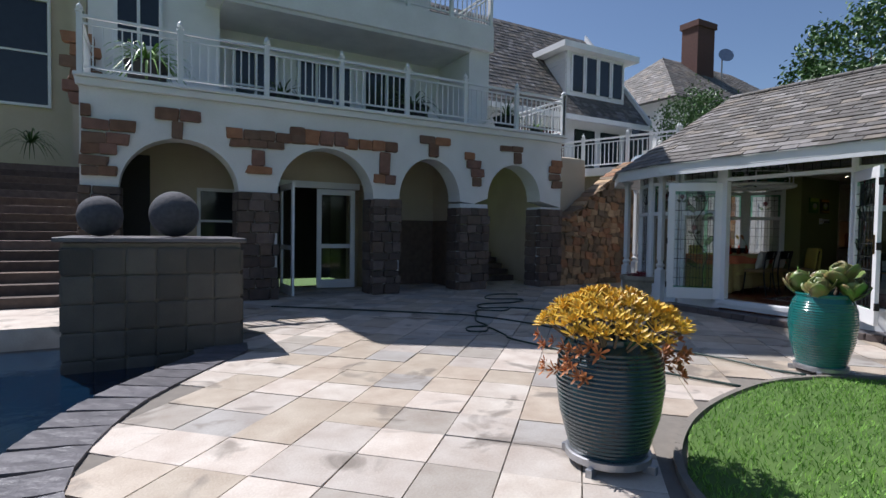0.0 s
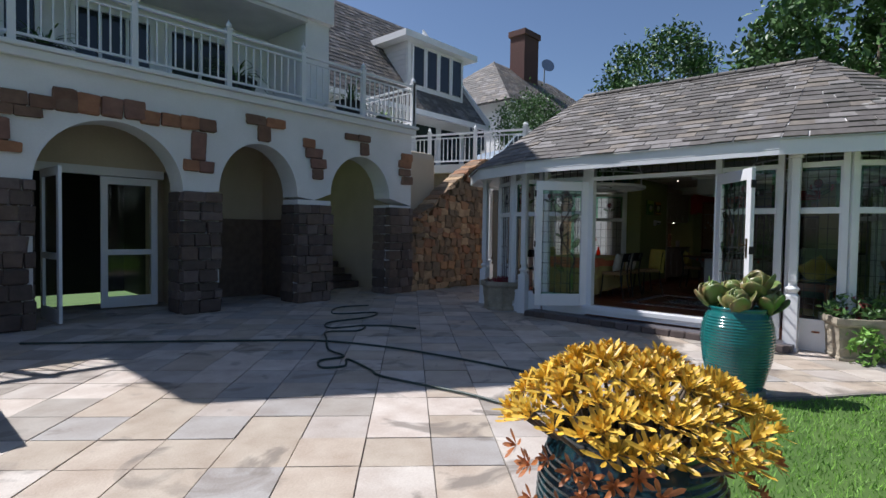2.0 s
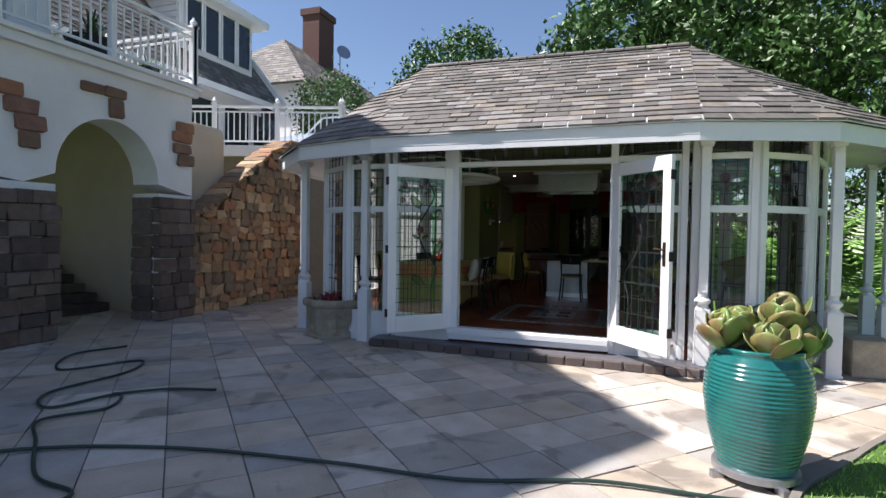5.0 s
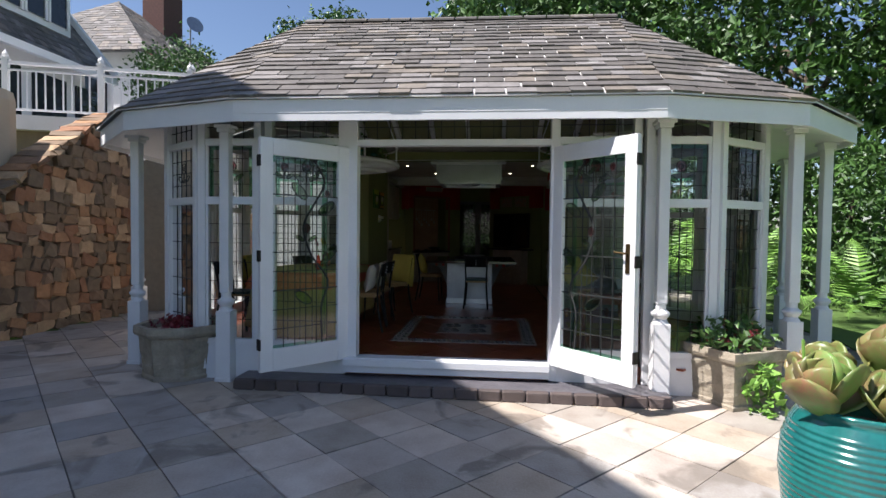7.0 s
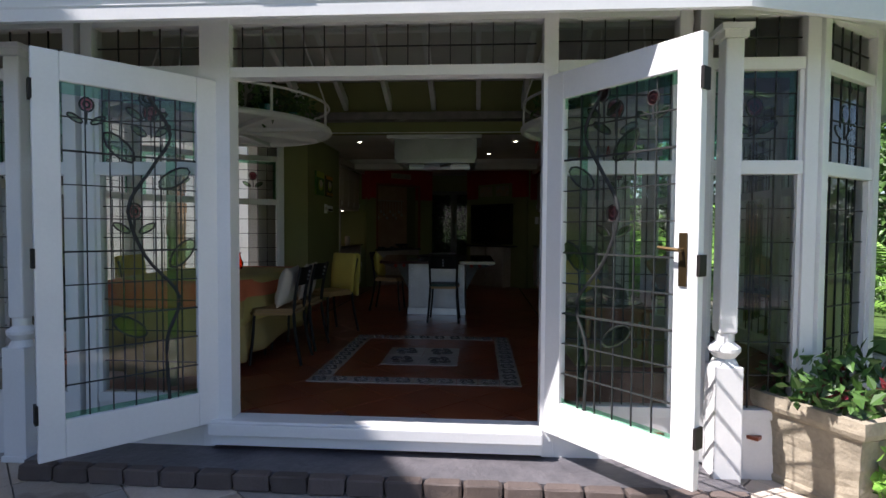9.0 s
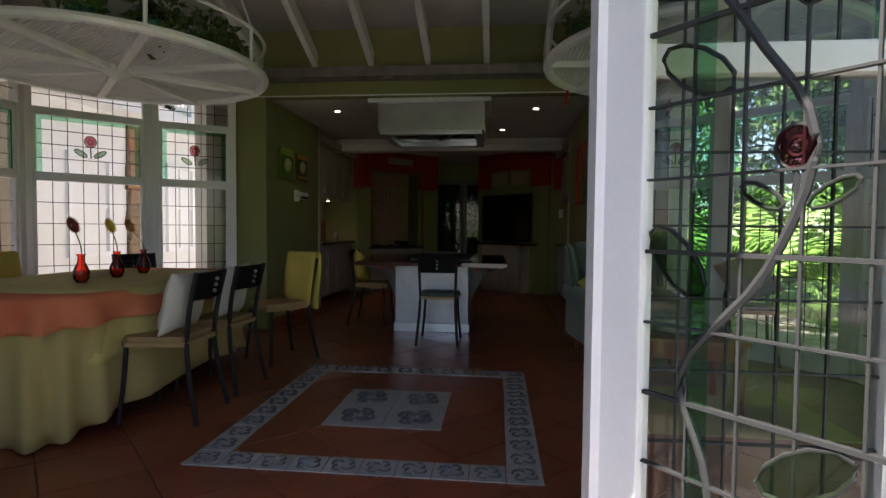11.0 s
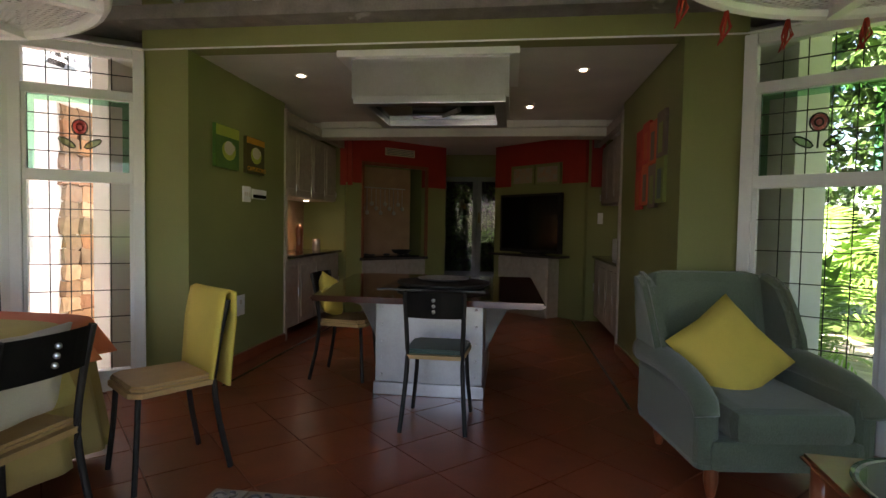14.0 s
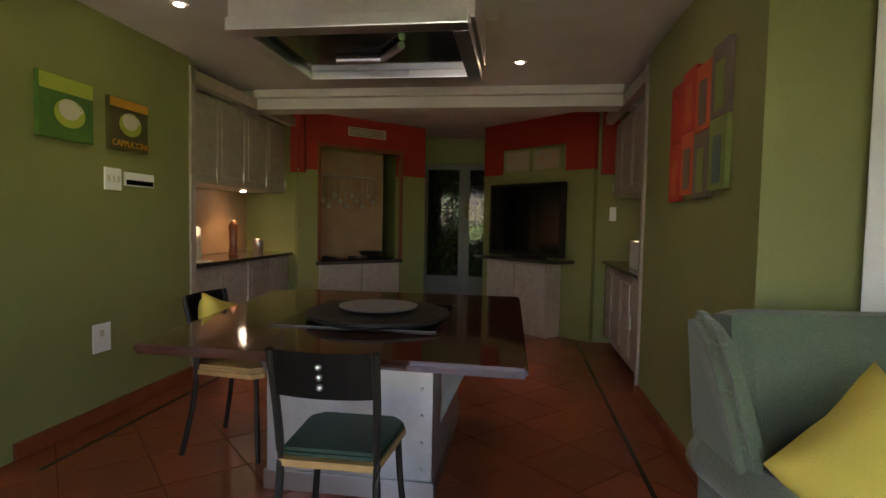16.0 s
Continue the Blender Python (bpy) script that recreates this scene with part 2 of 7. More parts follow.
def part(name, bm, mat, parent, label="", smooth=False):
    return link_bm(name, bm, mat, parent, label, smooth)


def thing(name, label, category, group="", at=(0, 0, 0), rz=0.0):
    e = new(name)
    e.empty_display_size = 0.1
    e.matrix_world = pose(*at, 0, 0, rz)
    return tagged(e, label, category, group)


def structure(name, bm, mat, label="", category=""):
    return tagged(link_bm(name, bm, mat), label, category, kind="structure")


def B():
    return bmesh.new()


def box(bm, x0, x1, y0, y1, z0, z1, bevel=0.0, m=None):
    g = bmesh.ops.create_cube(bm, size=1)
    vs = g["verts"]
    bmesh.ops.scale(bm, verts=vs, vec=(abs(x1 - x0), abs(y1 - y0), abs(z1 - z0)))
    bmesh.ops.translate(bm, verts=vs, vec=((x0 + x1) / 2, (y0 + y1) / 2, (z0 + z1) / 2))
    if m is not None:
        bmesh.ops.transform(bm, matrix=m, verts=vs)
    if bevel:
        es = {e for v in vs for e in v.link_edges}
        bmesh.ops.bevel(bm, geom=list(es), offset=bevel, segments=2, affect="EDGES", profile=0.6)
    return bm


def boxes(*args, bevel=0.0):
    bm = B()
    for a in args:
        box(bm, *a, bevel=bevel)
    return bm


def prism(bm, pts, z0, z1):
    """An upright prism over a plan polygon."""
    lo = [bm.verts.new((x, y, z0)) for x, y in pts]
    hi = [bm.verts.new((x, y, z1)) for x, y in pts]
    n = len(pts)
    bm.faces.new(hi)
    bm.faces.new(lo[::-1])
    for i in range(n):
        bm.faces.new((lo[i], lo[(i + 1) % n], hi[(i + 1) % n], hi[i]))
    bmesh.ops.recalc_face_normals(bm, faces=bm.faces[:])
    return bm


def slab(bm, pts, off):
    """A plate: a polygon in space thickened by the vector off."""
    a = [bm.verts.new(p) for p in pts]
    b = [bm.verts.new(Vector(p) + Vector(off)) for p in pts]
    n = len(pts)
    fs = [bm.faces.new(a[::-1]), bm.faces.new(b)]
    for i in range(n):
        fs.append(bm.faces.new((a[i], a[(i + 1) % n], b[(i + 1) % n], b[i])))
    bmesh.ops.recalc_face_normals(bm, faces=fs)
    return bm


def lathe(bm, profile, n=32, m=None):
    rings = []
    for r, z in profile:
        rings.append([bm.verts.new((r * math.cos(2 * math.pi * i / n), r * math.sin(2 * math.pi * i / n), z)) for i in range(n)])
    for a, b in zip(rings, rings[1:]):
        for i in range(n):
            bm.faces.new((a[i], a[(i + 1) % n], b[(i + 1) % n], b[i]))
    bm.faces.new(rings[0][::-1])
    bm.faces.new(rings[-1])
    if m is not None:
        bmesh.ops.transform(bm, matrix=m, verts=[v for r in rings for v in r])
    return bm


def tube(bm, pts, r, n=8, taper=None):
    """A round bar along a line of points."""
    pts = [Vector(p) for p in pts]
    rings = []
    for i, p in enumerate(pts):
        d = (pts[min(i + 1, len(pts) - 1)] - pts[max(i - 1, 0)]).normalized()
        u = d.cross(Vector((0, 0, 1)))
        if u.length < 1e-3:
            u = Vector((1, 0, 0))
        u.normalize()
        w = d.cross(u)
        rr = r if taper is None else r + (taper - r) * i / (len(pts) - 1)
        rings.append([bm.verts.new(p + rr * (math.cos(2 * math.pi * k / n) * u + math.sin(2 * math.pi * k / n) * w)) for k in range(n)])
    for a, b in zip(rings, rings[1:]):
        for k in range(n):
            bm.faces.new((a[k], a[(k + 1) % n], b[(k + 1) % n], b[k]))
    bm.faces.new(rings[0][::-1])
    bm.faces.new(rings[-1])
    bmesh.ops.recalc_face_normals(bm, faces=bm.faces[:])
    return bm


def smooth_line(pts, step=6):
    """A flowing line through points (Catmull-Rom)."""
    p = [Vector(q) for q in pts]
    p = [2 * p[0] - p[1]] + p + [2 * p[-1] - p[-2]]
    out = []
    for i in range(1, len(p) - 2):
        for k in range(step):
            t = k / step
            out.append(0.5 * (2 * p[i] + (p[i + 1] - p[i - 1]) * t + (2 * p[i - 1] - 5 * p[i] + 4 * p[i + 1] - p[i + 2]) * t * t
                              + (3 * p[i] - p[i - 1] - 3 * p[i + 1] + p[i + 2]) * t ** 3))
    out.append(p[-2])
    return out


def frame_of(origin, along, up=(0, 0, 1)):
    """Local axes on a wall: x along it, z up, y into it."""
    x = Vector(along).normalized()
    z = Vector(up).normalized()
    y = z.cross(x)
    m = Matrix((x, y, z)).transposed().to_4x4()
    m.translation = Vector(origin)
    return m


def leaves_mesh(name, centres, size, rng, up=0.3, wide=0.45):
    """Many small folded leaves round the points given."""
    n = len(centres)
    c = np.asarray(centres, float)
    d = rng.normal(size=(n, 3))
    d[:, 2] += up
    d /= np.linalg.norm(d, axis=1)[:, None]
    s = rng.normal(size=(n, 3))
    s -= (s * d).sum(1)[:, None] * d
    s /= np.linalg.norm(s, axis=1)[:, None]
    nrm = np.cross(d, s)
    L = size * rng.uniform(0.6, 1.3, n)[:, None]
    v = np.stack([c - d * L * 0.5, c + s * L * wide * 0.5 + nrm * L * 0.08, c + d * L * 0.5, c - s * L * wide * 0.5 + nrm * L * 0.08], 1).reshape(-1, 3)
    i = np.arange(n)[:, None] * 4
    f = np.concatenate([i + [0, 1, 2], i + [0, 2, 3]], 0)
    me = bpy.data.meshes.new(name)
    me.from_pydata(v.tolist(), [], f.tolist())
    return me


def leafy(name, centres, size, mat, parent, rng, up=0.3, wide=0.45, label=""):
    me = leaves_mesh(name, centres, size, rng, up, wide)
    me.materials.append(mat)
    ob = new(name, me)
    ob.parent = parent
    if label:
        ob["label"] = label
    return ob


def clumps(rng, centre, radii, n, per, spread):
    """Points in clumps over an uneven ellipsoid."""
    c = rng.normal(size=(n, 3))
    c /= np.linalg.norm(c, axis=1)[:, None]
    c *= (rng.uniform(0.35, 1.0, n) ** 0.5)[:, None]
    c = np.asarray(centre) + c * np.asarray(radii)
    return (c[:, None, :] + rng.normal(scale=spread, size=(n, per, 3))).reshape(-1, 3)


unit = {}


def stone_mesh(kind, mat, rough=0.08, seed=0):
    """A unit block with knocked-off edges, shared by alike pieces."""
    key = (kind, mat.name, seed)
    if key not in unit:
        bm = B()
        box(bm, -0.5, 0.5, -0.5, 0.5, -0.5, 0.5)
        r = random.Random(seed)
        if rough:
            bmesh.ops.bevel(bm, geom=bm.edges[:], offset=0.09, segments=1, affect="EDGES")
            for v in bm.verts:
                v.co += Vector((r.uniform(-1, 1), r.uniform(-1, 1), r.uniform(-1, 1))) * rough
        me = bpy.data.meshes.new(kind)
        bm.to_mesh(me)
        bm.free()
        me.materials.append(mat)
        unit[key] = me
    return unit[key]


def piece(name, me, parent, m, size):
    ob = new(name, me)
    ob.parent = parent
    ob.matrix_local = m @ Matrix.Diagonal((*size, 1))
    return ob

# ---- ground, terrace, lawn, pool ----
FL = 0.27
bm = B()
prism(bm, [(-2000, -2000), (2000, -2000), (2000, 2000), (-2000, 2000)], -0.9, -0.5)
structure("ground", bm, grass_soil_m, "far ground of grass and soil", "ground")
bm = B()
prism(bm, [(-0.3, -8), (-0.3, 2.2), (-0.75, 3.45), (-0.45, 4.8), (0.5, 6.5), (0.5, 13.5), (10.0, 13.5), (10.0, 10.95), (24.0, 10.95), (24, -8)], -0.5, -0.012)
structure("terrace_bed", bm, joint_m, "mortar bed under the terrace paving", "terrace")
bm = B()
LAWN = [(2.3, 1.2), (2.75, 1.95), (3.4, 2.42), (4.2, 2.72), (5.2, 2.86), (6.0, 2.68), (6.6, 2.25), (7.3, 1.75), (9.2, 0.2), (12.0, -0.6), (24, -0.8), (24, -14), (0.8, -14), (1.2, -4), (1.8, -0.5)]
prism(bm, LAWN, -0.4, 0.015)
lawn = structure("lawn", bm, grass_soil_m, "short green lawn with a curved edge", "lawn")
bm = B()
edge = smooth_line([(x, y, 0.0) for x, y in LAWN[:9]], 5)
for a, b in zip(edge, edge[1:]):
    d = (b - a).normalized().cross(Vector((0, 0, 1))) * -0.05
    slab(bm, [a - Vector((0, 0, 0.05)), b - Vector((0, 0, 0.05)), b + d - Vector((0, 0, 0.05)), a + d - Vector((0, 0, 0.05))], (0, 0, 0.085))
structure("lawn_edging", bm, joint_m, "dark edging strip round the lawn", "edging")
# pool
bm = B()
prism(bm, [(-9, -6), (-0.45, -6), (-0.45, 2.0), (-0.95, 3.4), (-0.75, 4.9), (0.1, 6.5), (0.1, 8.4), (-9, 8.4)], -0.5, -0.16)
structure("pool_water", bm, water_m, "dark blue swimming pool water", "water")
bm = B()
box(bm, -5.5, -0.8, 8.4, 12.0, -0.5, 0.12)
structure("stair_landing", bm, tile_far_m, "pale stone landing beside the pool", "landing")

# plinth with tiles beside the pool, stone balls on it
plinth = thing("pool_plinth", "dark tiled raised plinth beside the swimming pool", "plinth")
part("core", boxes((-0.78, 1.02, 6.88, 8.3, -0.4, 1.24)), joint_m, plinth)
part("coping", boxes((-0.85, 1.08, 6.80, 8.36, 1.25, 1.30), bevel=0.012), slate_dark_m, plinth, "dark slate coping slab")
me = stone_mesh("tile", plinth_m, 0.012, 3)
for i in range(6):
    for k in range(5):
        piece("tile", me, plinth, pose(-0.64 + 0.303 * i, 6.865, -0.18 + 0.305 * k), (0.295, 0.05, 0.295))
for i in range(5):
    for k in range(5):
        piece("tile", me, plinth, pose(1.035, 7.03 + 0.29 * i, -0.18 + 0.305 * k), (0.05, 0.28, 0.295))
for x, y, r in ((-0.46, 7.5, 0.24), (0.32, 7.35, 0.28)):
    bm = B()
    bmesh.ops.create_uvsphere(bm, u_segments=40, v_segments=24, radius=r)
    for v in bm.verts:
        v.co *= 1 + 0.006 * noise.noise(v.co * 30)
        v.co += Vector((x, y, 1.305 + r * 0.995))
    tagged(link_bm("stone_ball", bm, granite_m, smooth=True), "dark grey rough stone ball on the tiled plinth", "ball", "balls on the plinth")

# ---- house with arcade ----
FY = 11.0
ARCHES = [(-0.40, 1.60, 2.03, 3.06), (2.33, 4.40, 2.08, 3.13), (5.02, 6.62, 2.15, 3.10), (7.42, 9.08, 2.25, 3.13)]
bm = B()
xs = [-0.97] + [v for a in ARCHES for v in a[:2]] + [9.78]
for i in range(0, len(xs), 2):
    box(bm, xs[i], xs[i + 1], FY, FY + 0.55, 0, 2.1)
for i, (x0, x1, zs, zt) in enumerate(ARCHES):
    cx, hw = (x0 + x1) / 2, (x1 - x0) / 2
    left = xs[0] if i == 0 else (ARCHES[i - 1][1] + x0) / 2
    right = xs[-1] if i == 3 else (x1 + ARCHES[i + 1][0]) / 2
    curve = [(cx - hw * math.cos(math.pi * k / 20), max(2.1, zs) + (zt - max(2.1, zs)) * math.sin(math.pi * k / 20)) for k in range(21)]
    poly = [(left, 2.1)] + curve + [(right, 2.1), (right, 3.95), (left, 3.95)]
    lo = [bm.verts.new((x, FY, z)) for x, z in poly]
    hi = [bm.verts.new((x, FY + 0.55, z)) for x, z in poly]
    n = len(poly)
    fs = [bm.faces.new(lo), bm.faces.new(hi[::-1])]
    for k in range(n):
        fs.append(bm.faces.new((lo[k], hi[k], hi[(k + 1) % n], lo[(k + 1) % n])))
    bmesh.ops.recalc_face_normals(bm, faces=fs)
    bmesh.ops.triangulate(bm, faces=fs[:2])
arcade = structure("wall_arcade", bm, plaster_m, "white plastered arcade with four round arches on stone piers", "wall")
# pier cladding
rng = random.Random(4)
for i in range(0, len(xs), 2):
    z = 0.0
    while z < 2.0:
        h = rng.uniform(0.14, 0.24)
        h = min(h, 2.14 - z)
        x = xs[i] - 0.03
        while x < xs[i + 1] + 0.02:
            w = min(rng.uniform(0.18, 0.42), xs[i + 1] + 0.03 - x)
            if w < 0.1:
                break
            piece("stone", stone_mesh("stone", pier_m, 0.05, rng.randrange(5)), arcade,
                  pose(x + w / 2, FY + 0.02, z + h / 2), (w * 0.99, 0.16 + rng.uniform(0, 0.06), h * 0.98))
            x += w
        for side in (xs[i] - 0.01, xs[i + 1] + 0.01):
            piece("stone", stone_mesh("stone", pier_m, 0.05, rng.randrange(5)), arcade, pose(side, FY + 0.33, z + h / 2), (0.08, 0.44, h * 0.98))
        z += h
# brown stones set in the plaster
def brown(x0, x1, z0, z1):
    n = max(1, round((x1 - x0) / 0.34))
    for k in range(n):
        w = (x1 - x0) / n
        piece("stone", stone_mesh("stone", brown_m, 0.06, rng.randrange(5)), arcade,
              pose(x0 + w * (k + 0.5), FY - 0.01, (z0 + z1) / 2 + rng.uniform(-0.012, 0.012), 0, rng.uniform(-2, 2), 0), (w * 0.98, 0.10, z1 - z0))
for a in [(-0.96, -0.80, 3.30, 3.52), (-0.96, -0.12, 3.08, 3.28), (-0.96, -0.22, 2.86, 3.06), (-0.96, -0.42, 2.66, 2.85), (-0.96, -0.55, 2.48, 2.65), (-0.96, -0.42, 2.30, 2.47),
          (0.18, 0.92, 3.38, 3.60), (0.44, 0.62, 3.06, 3.37),
          (1.36, 2.9, 3.16, 3.36), (1.42, 2.45, 3.00, 3.15), (2.55, 3.8, 3.18, 3.48), (3.72, 4.95, 3.16, 3.38),
          (1.82, 2.08, 2.66, 2.99), (1.72, 2.2, 2.50, 2.65), (4.52, 4.78, 2.66, 3.15), (4.38, 4.92, 2.46, 2.66),
          (5.5, 6.3, 3.44, 3.62), (5.74, 6.0, 3.14, 3.43), (6.72, 7.0, 3.16, 3.34), (6.78, 7.2, 2.95, 3.15), (6.9, 7.28, 2.74, 2.94), (6.95, 7.2, 2.52, 2.73),
          (7.75, 8.45, 3.46, 3.60), (8.18, 8.42, 3.16, 3.45), (9.42, 9.78, 3.18, 3.36), (9.34, 9.76, 3.0, 3.17), (9.34, 9.72, 2.82, 2.99), (9.44, 9.78, 2.62, 2.81)]:
    brown(*a)
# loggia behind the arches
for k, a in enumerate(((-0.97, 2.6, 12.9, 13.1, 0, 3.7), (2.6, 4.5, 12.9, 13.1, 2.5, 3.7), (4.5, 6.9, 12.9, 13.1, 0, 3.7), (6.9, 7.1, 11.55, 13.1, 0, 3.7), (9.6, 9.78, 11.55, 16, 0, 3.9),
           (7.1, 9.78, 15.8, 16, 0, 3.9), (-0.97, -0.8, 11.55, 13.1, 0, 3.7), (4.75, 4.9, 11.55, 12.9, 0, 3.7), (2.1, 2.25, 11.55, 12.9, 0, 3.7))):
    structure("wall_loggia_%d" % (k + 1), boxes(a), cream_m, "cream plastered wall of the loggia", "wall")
structure("ceiling_loggia", boxes((-0.97, 9.78, 11.55, 16, 3.72, 3.80)), ceiling_m, "pale ceiling of the loggia", "ceiling")
# room behind the door: its shade is put into the wall colour
structure("room_behind_loggia", boxes((2.3, 4.9, 15.4, 15.5, 0, 3.0), (2.3, 2.4, 13.1, 15.4, 0, 3), (4.8, 4.9, 13.1, 15.4, 0, 3), (2.3, 4.9, 13.1, 15.5, 3.0, 3.1)), dark_m, "near-black box whose colour stands for the unlit room behind the glazed door", "wall")
for k in range(6):
    st = boxes((7.15, 9.55, 12.7 + 0.3 * k, 14.8, 0.16 * k, 0.16 * (k + 1)), bevel=0.015)
    tagged(link_bm("stair_step", st, pier_m), "dark stone step rising behind the arch", "step", "steps in the arch", "structure")
structure("loggia_dado", boxes((4.91, 6.88, 12.78, 12.895, 0, 1.7), (4.905, 4.95, 11.56, 12.78, 0, 1.7), (6.84, 6.895, 11.56, 12.78, 0, 1.7)), pier_m, "dark brown stone lower wall of the loggia", "wall")
# glazed doors in the second arch
def glazed_leaf(name, m, w, h, rails, stile=0.11, label="white painted glazed door", mat=white_m):
    e = thing(name, label, "door")
    e.matrix_world = m
    bm = B()
    for a in [(0, stile, -0.022, 0.022, 0, h), (w - stile, w, -0.022, 0.022, 0, h)]:
        box(bm, *a, bevel=0.004)
    for z0, z1 in rails:
        box(bm, stile, w - stile, -0.021, 0.021, z0, z1, bevel=0.004)
    part("door_frame", bm, mat, e)
    for (a0, a1), (b0, b1) in zip(rails, rails[1:]):
        q = B()
        q.faces.new([q.verts.new(v) for v in ((stile, 0, a1), (w - stile, 0, a1), (w - stile, 0, b0), (stile, 0, b0))])
        p = part("pane", q, glass_m, e)
        p.visible_shadow = False
    return e
glazed_leaf("glazed_door", frame_of((3.55, 12.45, 0.03), (1, -0.08, 0)), 0.92, 2.35, [(0, 0.2), (0.95, 1.05), (2.22, 2.35)], label="white two-pane glazed door in the arch")
glazed_leaf("glazed_door", frame_of((2.62, 12.0, 0.03), (0.06, -1, 0)), 0.92, 2.35, [(0, 0.2), (0.95, 1.05), (2.22, 2.35)], label="white two-pane glazed door standing open")
structure("door_lintel", boxes((2.45, 4.6, 12.42, 12.56, 2.40, 2.55)), white_m, "white frame head over the doors", "trim")
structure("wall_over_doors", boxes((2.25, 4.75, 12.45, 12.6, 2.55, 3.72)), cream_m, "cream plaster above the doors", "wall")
def sash(x0, x1, y, z0, z1, nx, nz, label="white framed sash window", deep=0.1, along=(1, 0, 0), mat=pane_dark_m):
    w = tagged(new("window_frame"), label, "window", kind="structure")
    w.name = "window"
    w.matrix_world = frame_of((x0, y, z0), along)
    W, Hh = x1 - x0, z1 - z0
    part("frame", boxes((0, W, -0.04, deep, 0, 0.07), (0, W, -0.04, deep, Hh - 0.07, Hh), (0, 0.07, -0.04, deep, 0.07, Hh - 0.07), (W - 0.07, W, -0.04, deep, 0.07, Hh - 0.07)), white_m, w)
    for i in range(1, nx):
        part("mullion", boxes((W * i / nx - 0.03, W * i / nx + 0.03, -0.02, deep - 0.02, 0.07, Hh - 0.07)), white_m, w)
    for i in range(1, nz):
        part("rail", boxes((0.07, W - 0.07, -0.01, deep - 0.03, Hh * i / nz - 0.025, Hh * i / nz + 0.025)), white_m, w)
    part("pane", boxes((0.06, W - 0.06, 0.03, 0.04, 0.06, Hh - 0.06)), mat, w)
    return w
sash(1.0, 1.95, 12.85, 0.85, 2.3, 1, 2, "white framed window in the loggia wall")
# flat dark panel in place of the doorway's shade
structure("arch_end_panel", boxes((-0.5, 0.1, 12.6, 12.7, 0, 2.9)), dark_m, "dark panel standing for a shaded doorway in the loggia", "doorway")

# balcony slab and upper storeys
structure("balcony_slab", boxes((-1.05, 9.88, 10.84, 16, 3.95, 4.02), (-1.02, 9.84, 10.90, 10.99, 3.82, 3.95), bevel=0.02), white_m, "white painted balcony edge", "balcony")
bm = boxes((1.25, 1.5, 13.2, 16, 4.02, 6.4), (1.5, 8.3, 14.2, 14.5, 4.02, 6.4), (7.75, 8.4, 12.5, 14.5, 4.02, 6.4), (-1.0, 1.25, 13.2, 13.5, 4.02, 7.4),
           (-1.0, -0.8, 13.5, 18, 0, 7.4))
structure("wall_upper", bm, plaster_m, "white plastered upper storey behind the balcony", "wall")
structure("upper_band", boxes((1.2, 8.45, 12.35, 14.5, 6.4, 7.1), bevel=0.02), plaster_m, "white plastered beam over the deep balcony", "beam")
structure("ceiling_balcony", boxes((1.5, 7.75, 12.4, 14.2, 6.3, 6.39)), ceiling_m, "shaded balcony ceiling", "ceiling")
structure("wall_top_storey", boxes((1.25, 7.6, 14.6, 18, 7.11, 9.6)), plaster_m, "white top storey of the house", "wall")
# unseen gable roof, outline worked back from the shadow wanted on the paving
bm = B()
slab(bm, [(3.23, 11.2, 13.1), (3.23, 20, 13.1), (0.3, 20, 8.5), (0.3, 11.2, 8.5)], (0, 0, -0.25))
slab(bm, [(3.23, 11.2, 13.1), (3.23, 20, 13.1), (7.8, 20, 9.4), (7.8, 11.2, 9.4)], (0, 0, -0.25))
slab(bm, [(3.23, 13.3, 12.8), (0.6, 13.3, 8.7), (7.5, 13.3, 9.4)], (0, 0.2, 0))
structure("roof_house", bm, slate_far_m, "steep slate gable roof of the house, unseen, shaped to cast the paving shadow", "roof")
sash(1.9, 3.0, 14.12, 4.1, 5.9, 2, 2, "white framed balcony window")
sash(3.5, 5.0, 14.12, 4.1, 5.9, 3, 1, "white framed balcony glass doors")
sash(5.3, 6.7, 14.12, 4.1, 5.9, 2, 1, "white framed balcony glass doors")
sash(-0.55, 0.35, 13.12, 5.2, 6.9, 2, 1, "white framed upper window")

# balustrades
def balustrade(a, b, posts, z, label, h=0.98):
    a, b = Vector((*a, z)), Vector((*b, z))
    L = (b - a).length
    e = thing("balustrade", label, "balustrade")
    e.matrix_world = frame_of(a, b - a)
    for k in range(posts + 1):
        x = L * k / posts
        bm = boxes((x - 0.045, x + 0.045, -0.045, 0.045, 0, h + 0.03), (x - 0.06, x + 0.06, -0.06, 0.06, h + 0.03, h + 0.055))
        lathe(bm, [(0.02, 0), (0.045, 0.03), (0.052, 0.06), (0.035, 0.095), (0.012, 0.12), (0.006, 0.16)], 10, pose(x, 0, h + 0.055))
        part("post", bm, white_m, e)
    for k in range(posts):
        x0, x1 = L * k / posts + 0.045, L * (k + 1) / posts - 0.045
        part("rail", boxes((x0, x1, -0.03, 0.03, h - 0.05, h)), white_m, e)
        part("rail", boxes((x0, x1, -0.02, 0.02, h - 0.16, h - 0.13)), white_m, e)
        part("rail", boxes((x0, x1, -0.02, 0.02, 0.10, 0.135)), white_m, e)
        n = max(4, round((x1 - x0) / 0.145))
        for j in range(1, n):
            xx = x0 + (x1 - x0) * j / n
            part("baluster", boxes((xx - 0.011, xx + 0.011, -0.011, 0.011, 0.135, h - 0.16)), white_m, e)
    return e
balustrade((-0.95, 10.95), (9.75, 10.95), 7, 4.02, "white metal balustrade along the balcony edge")
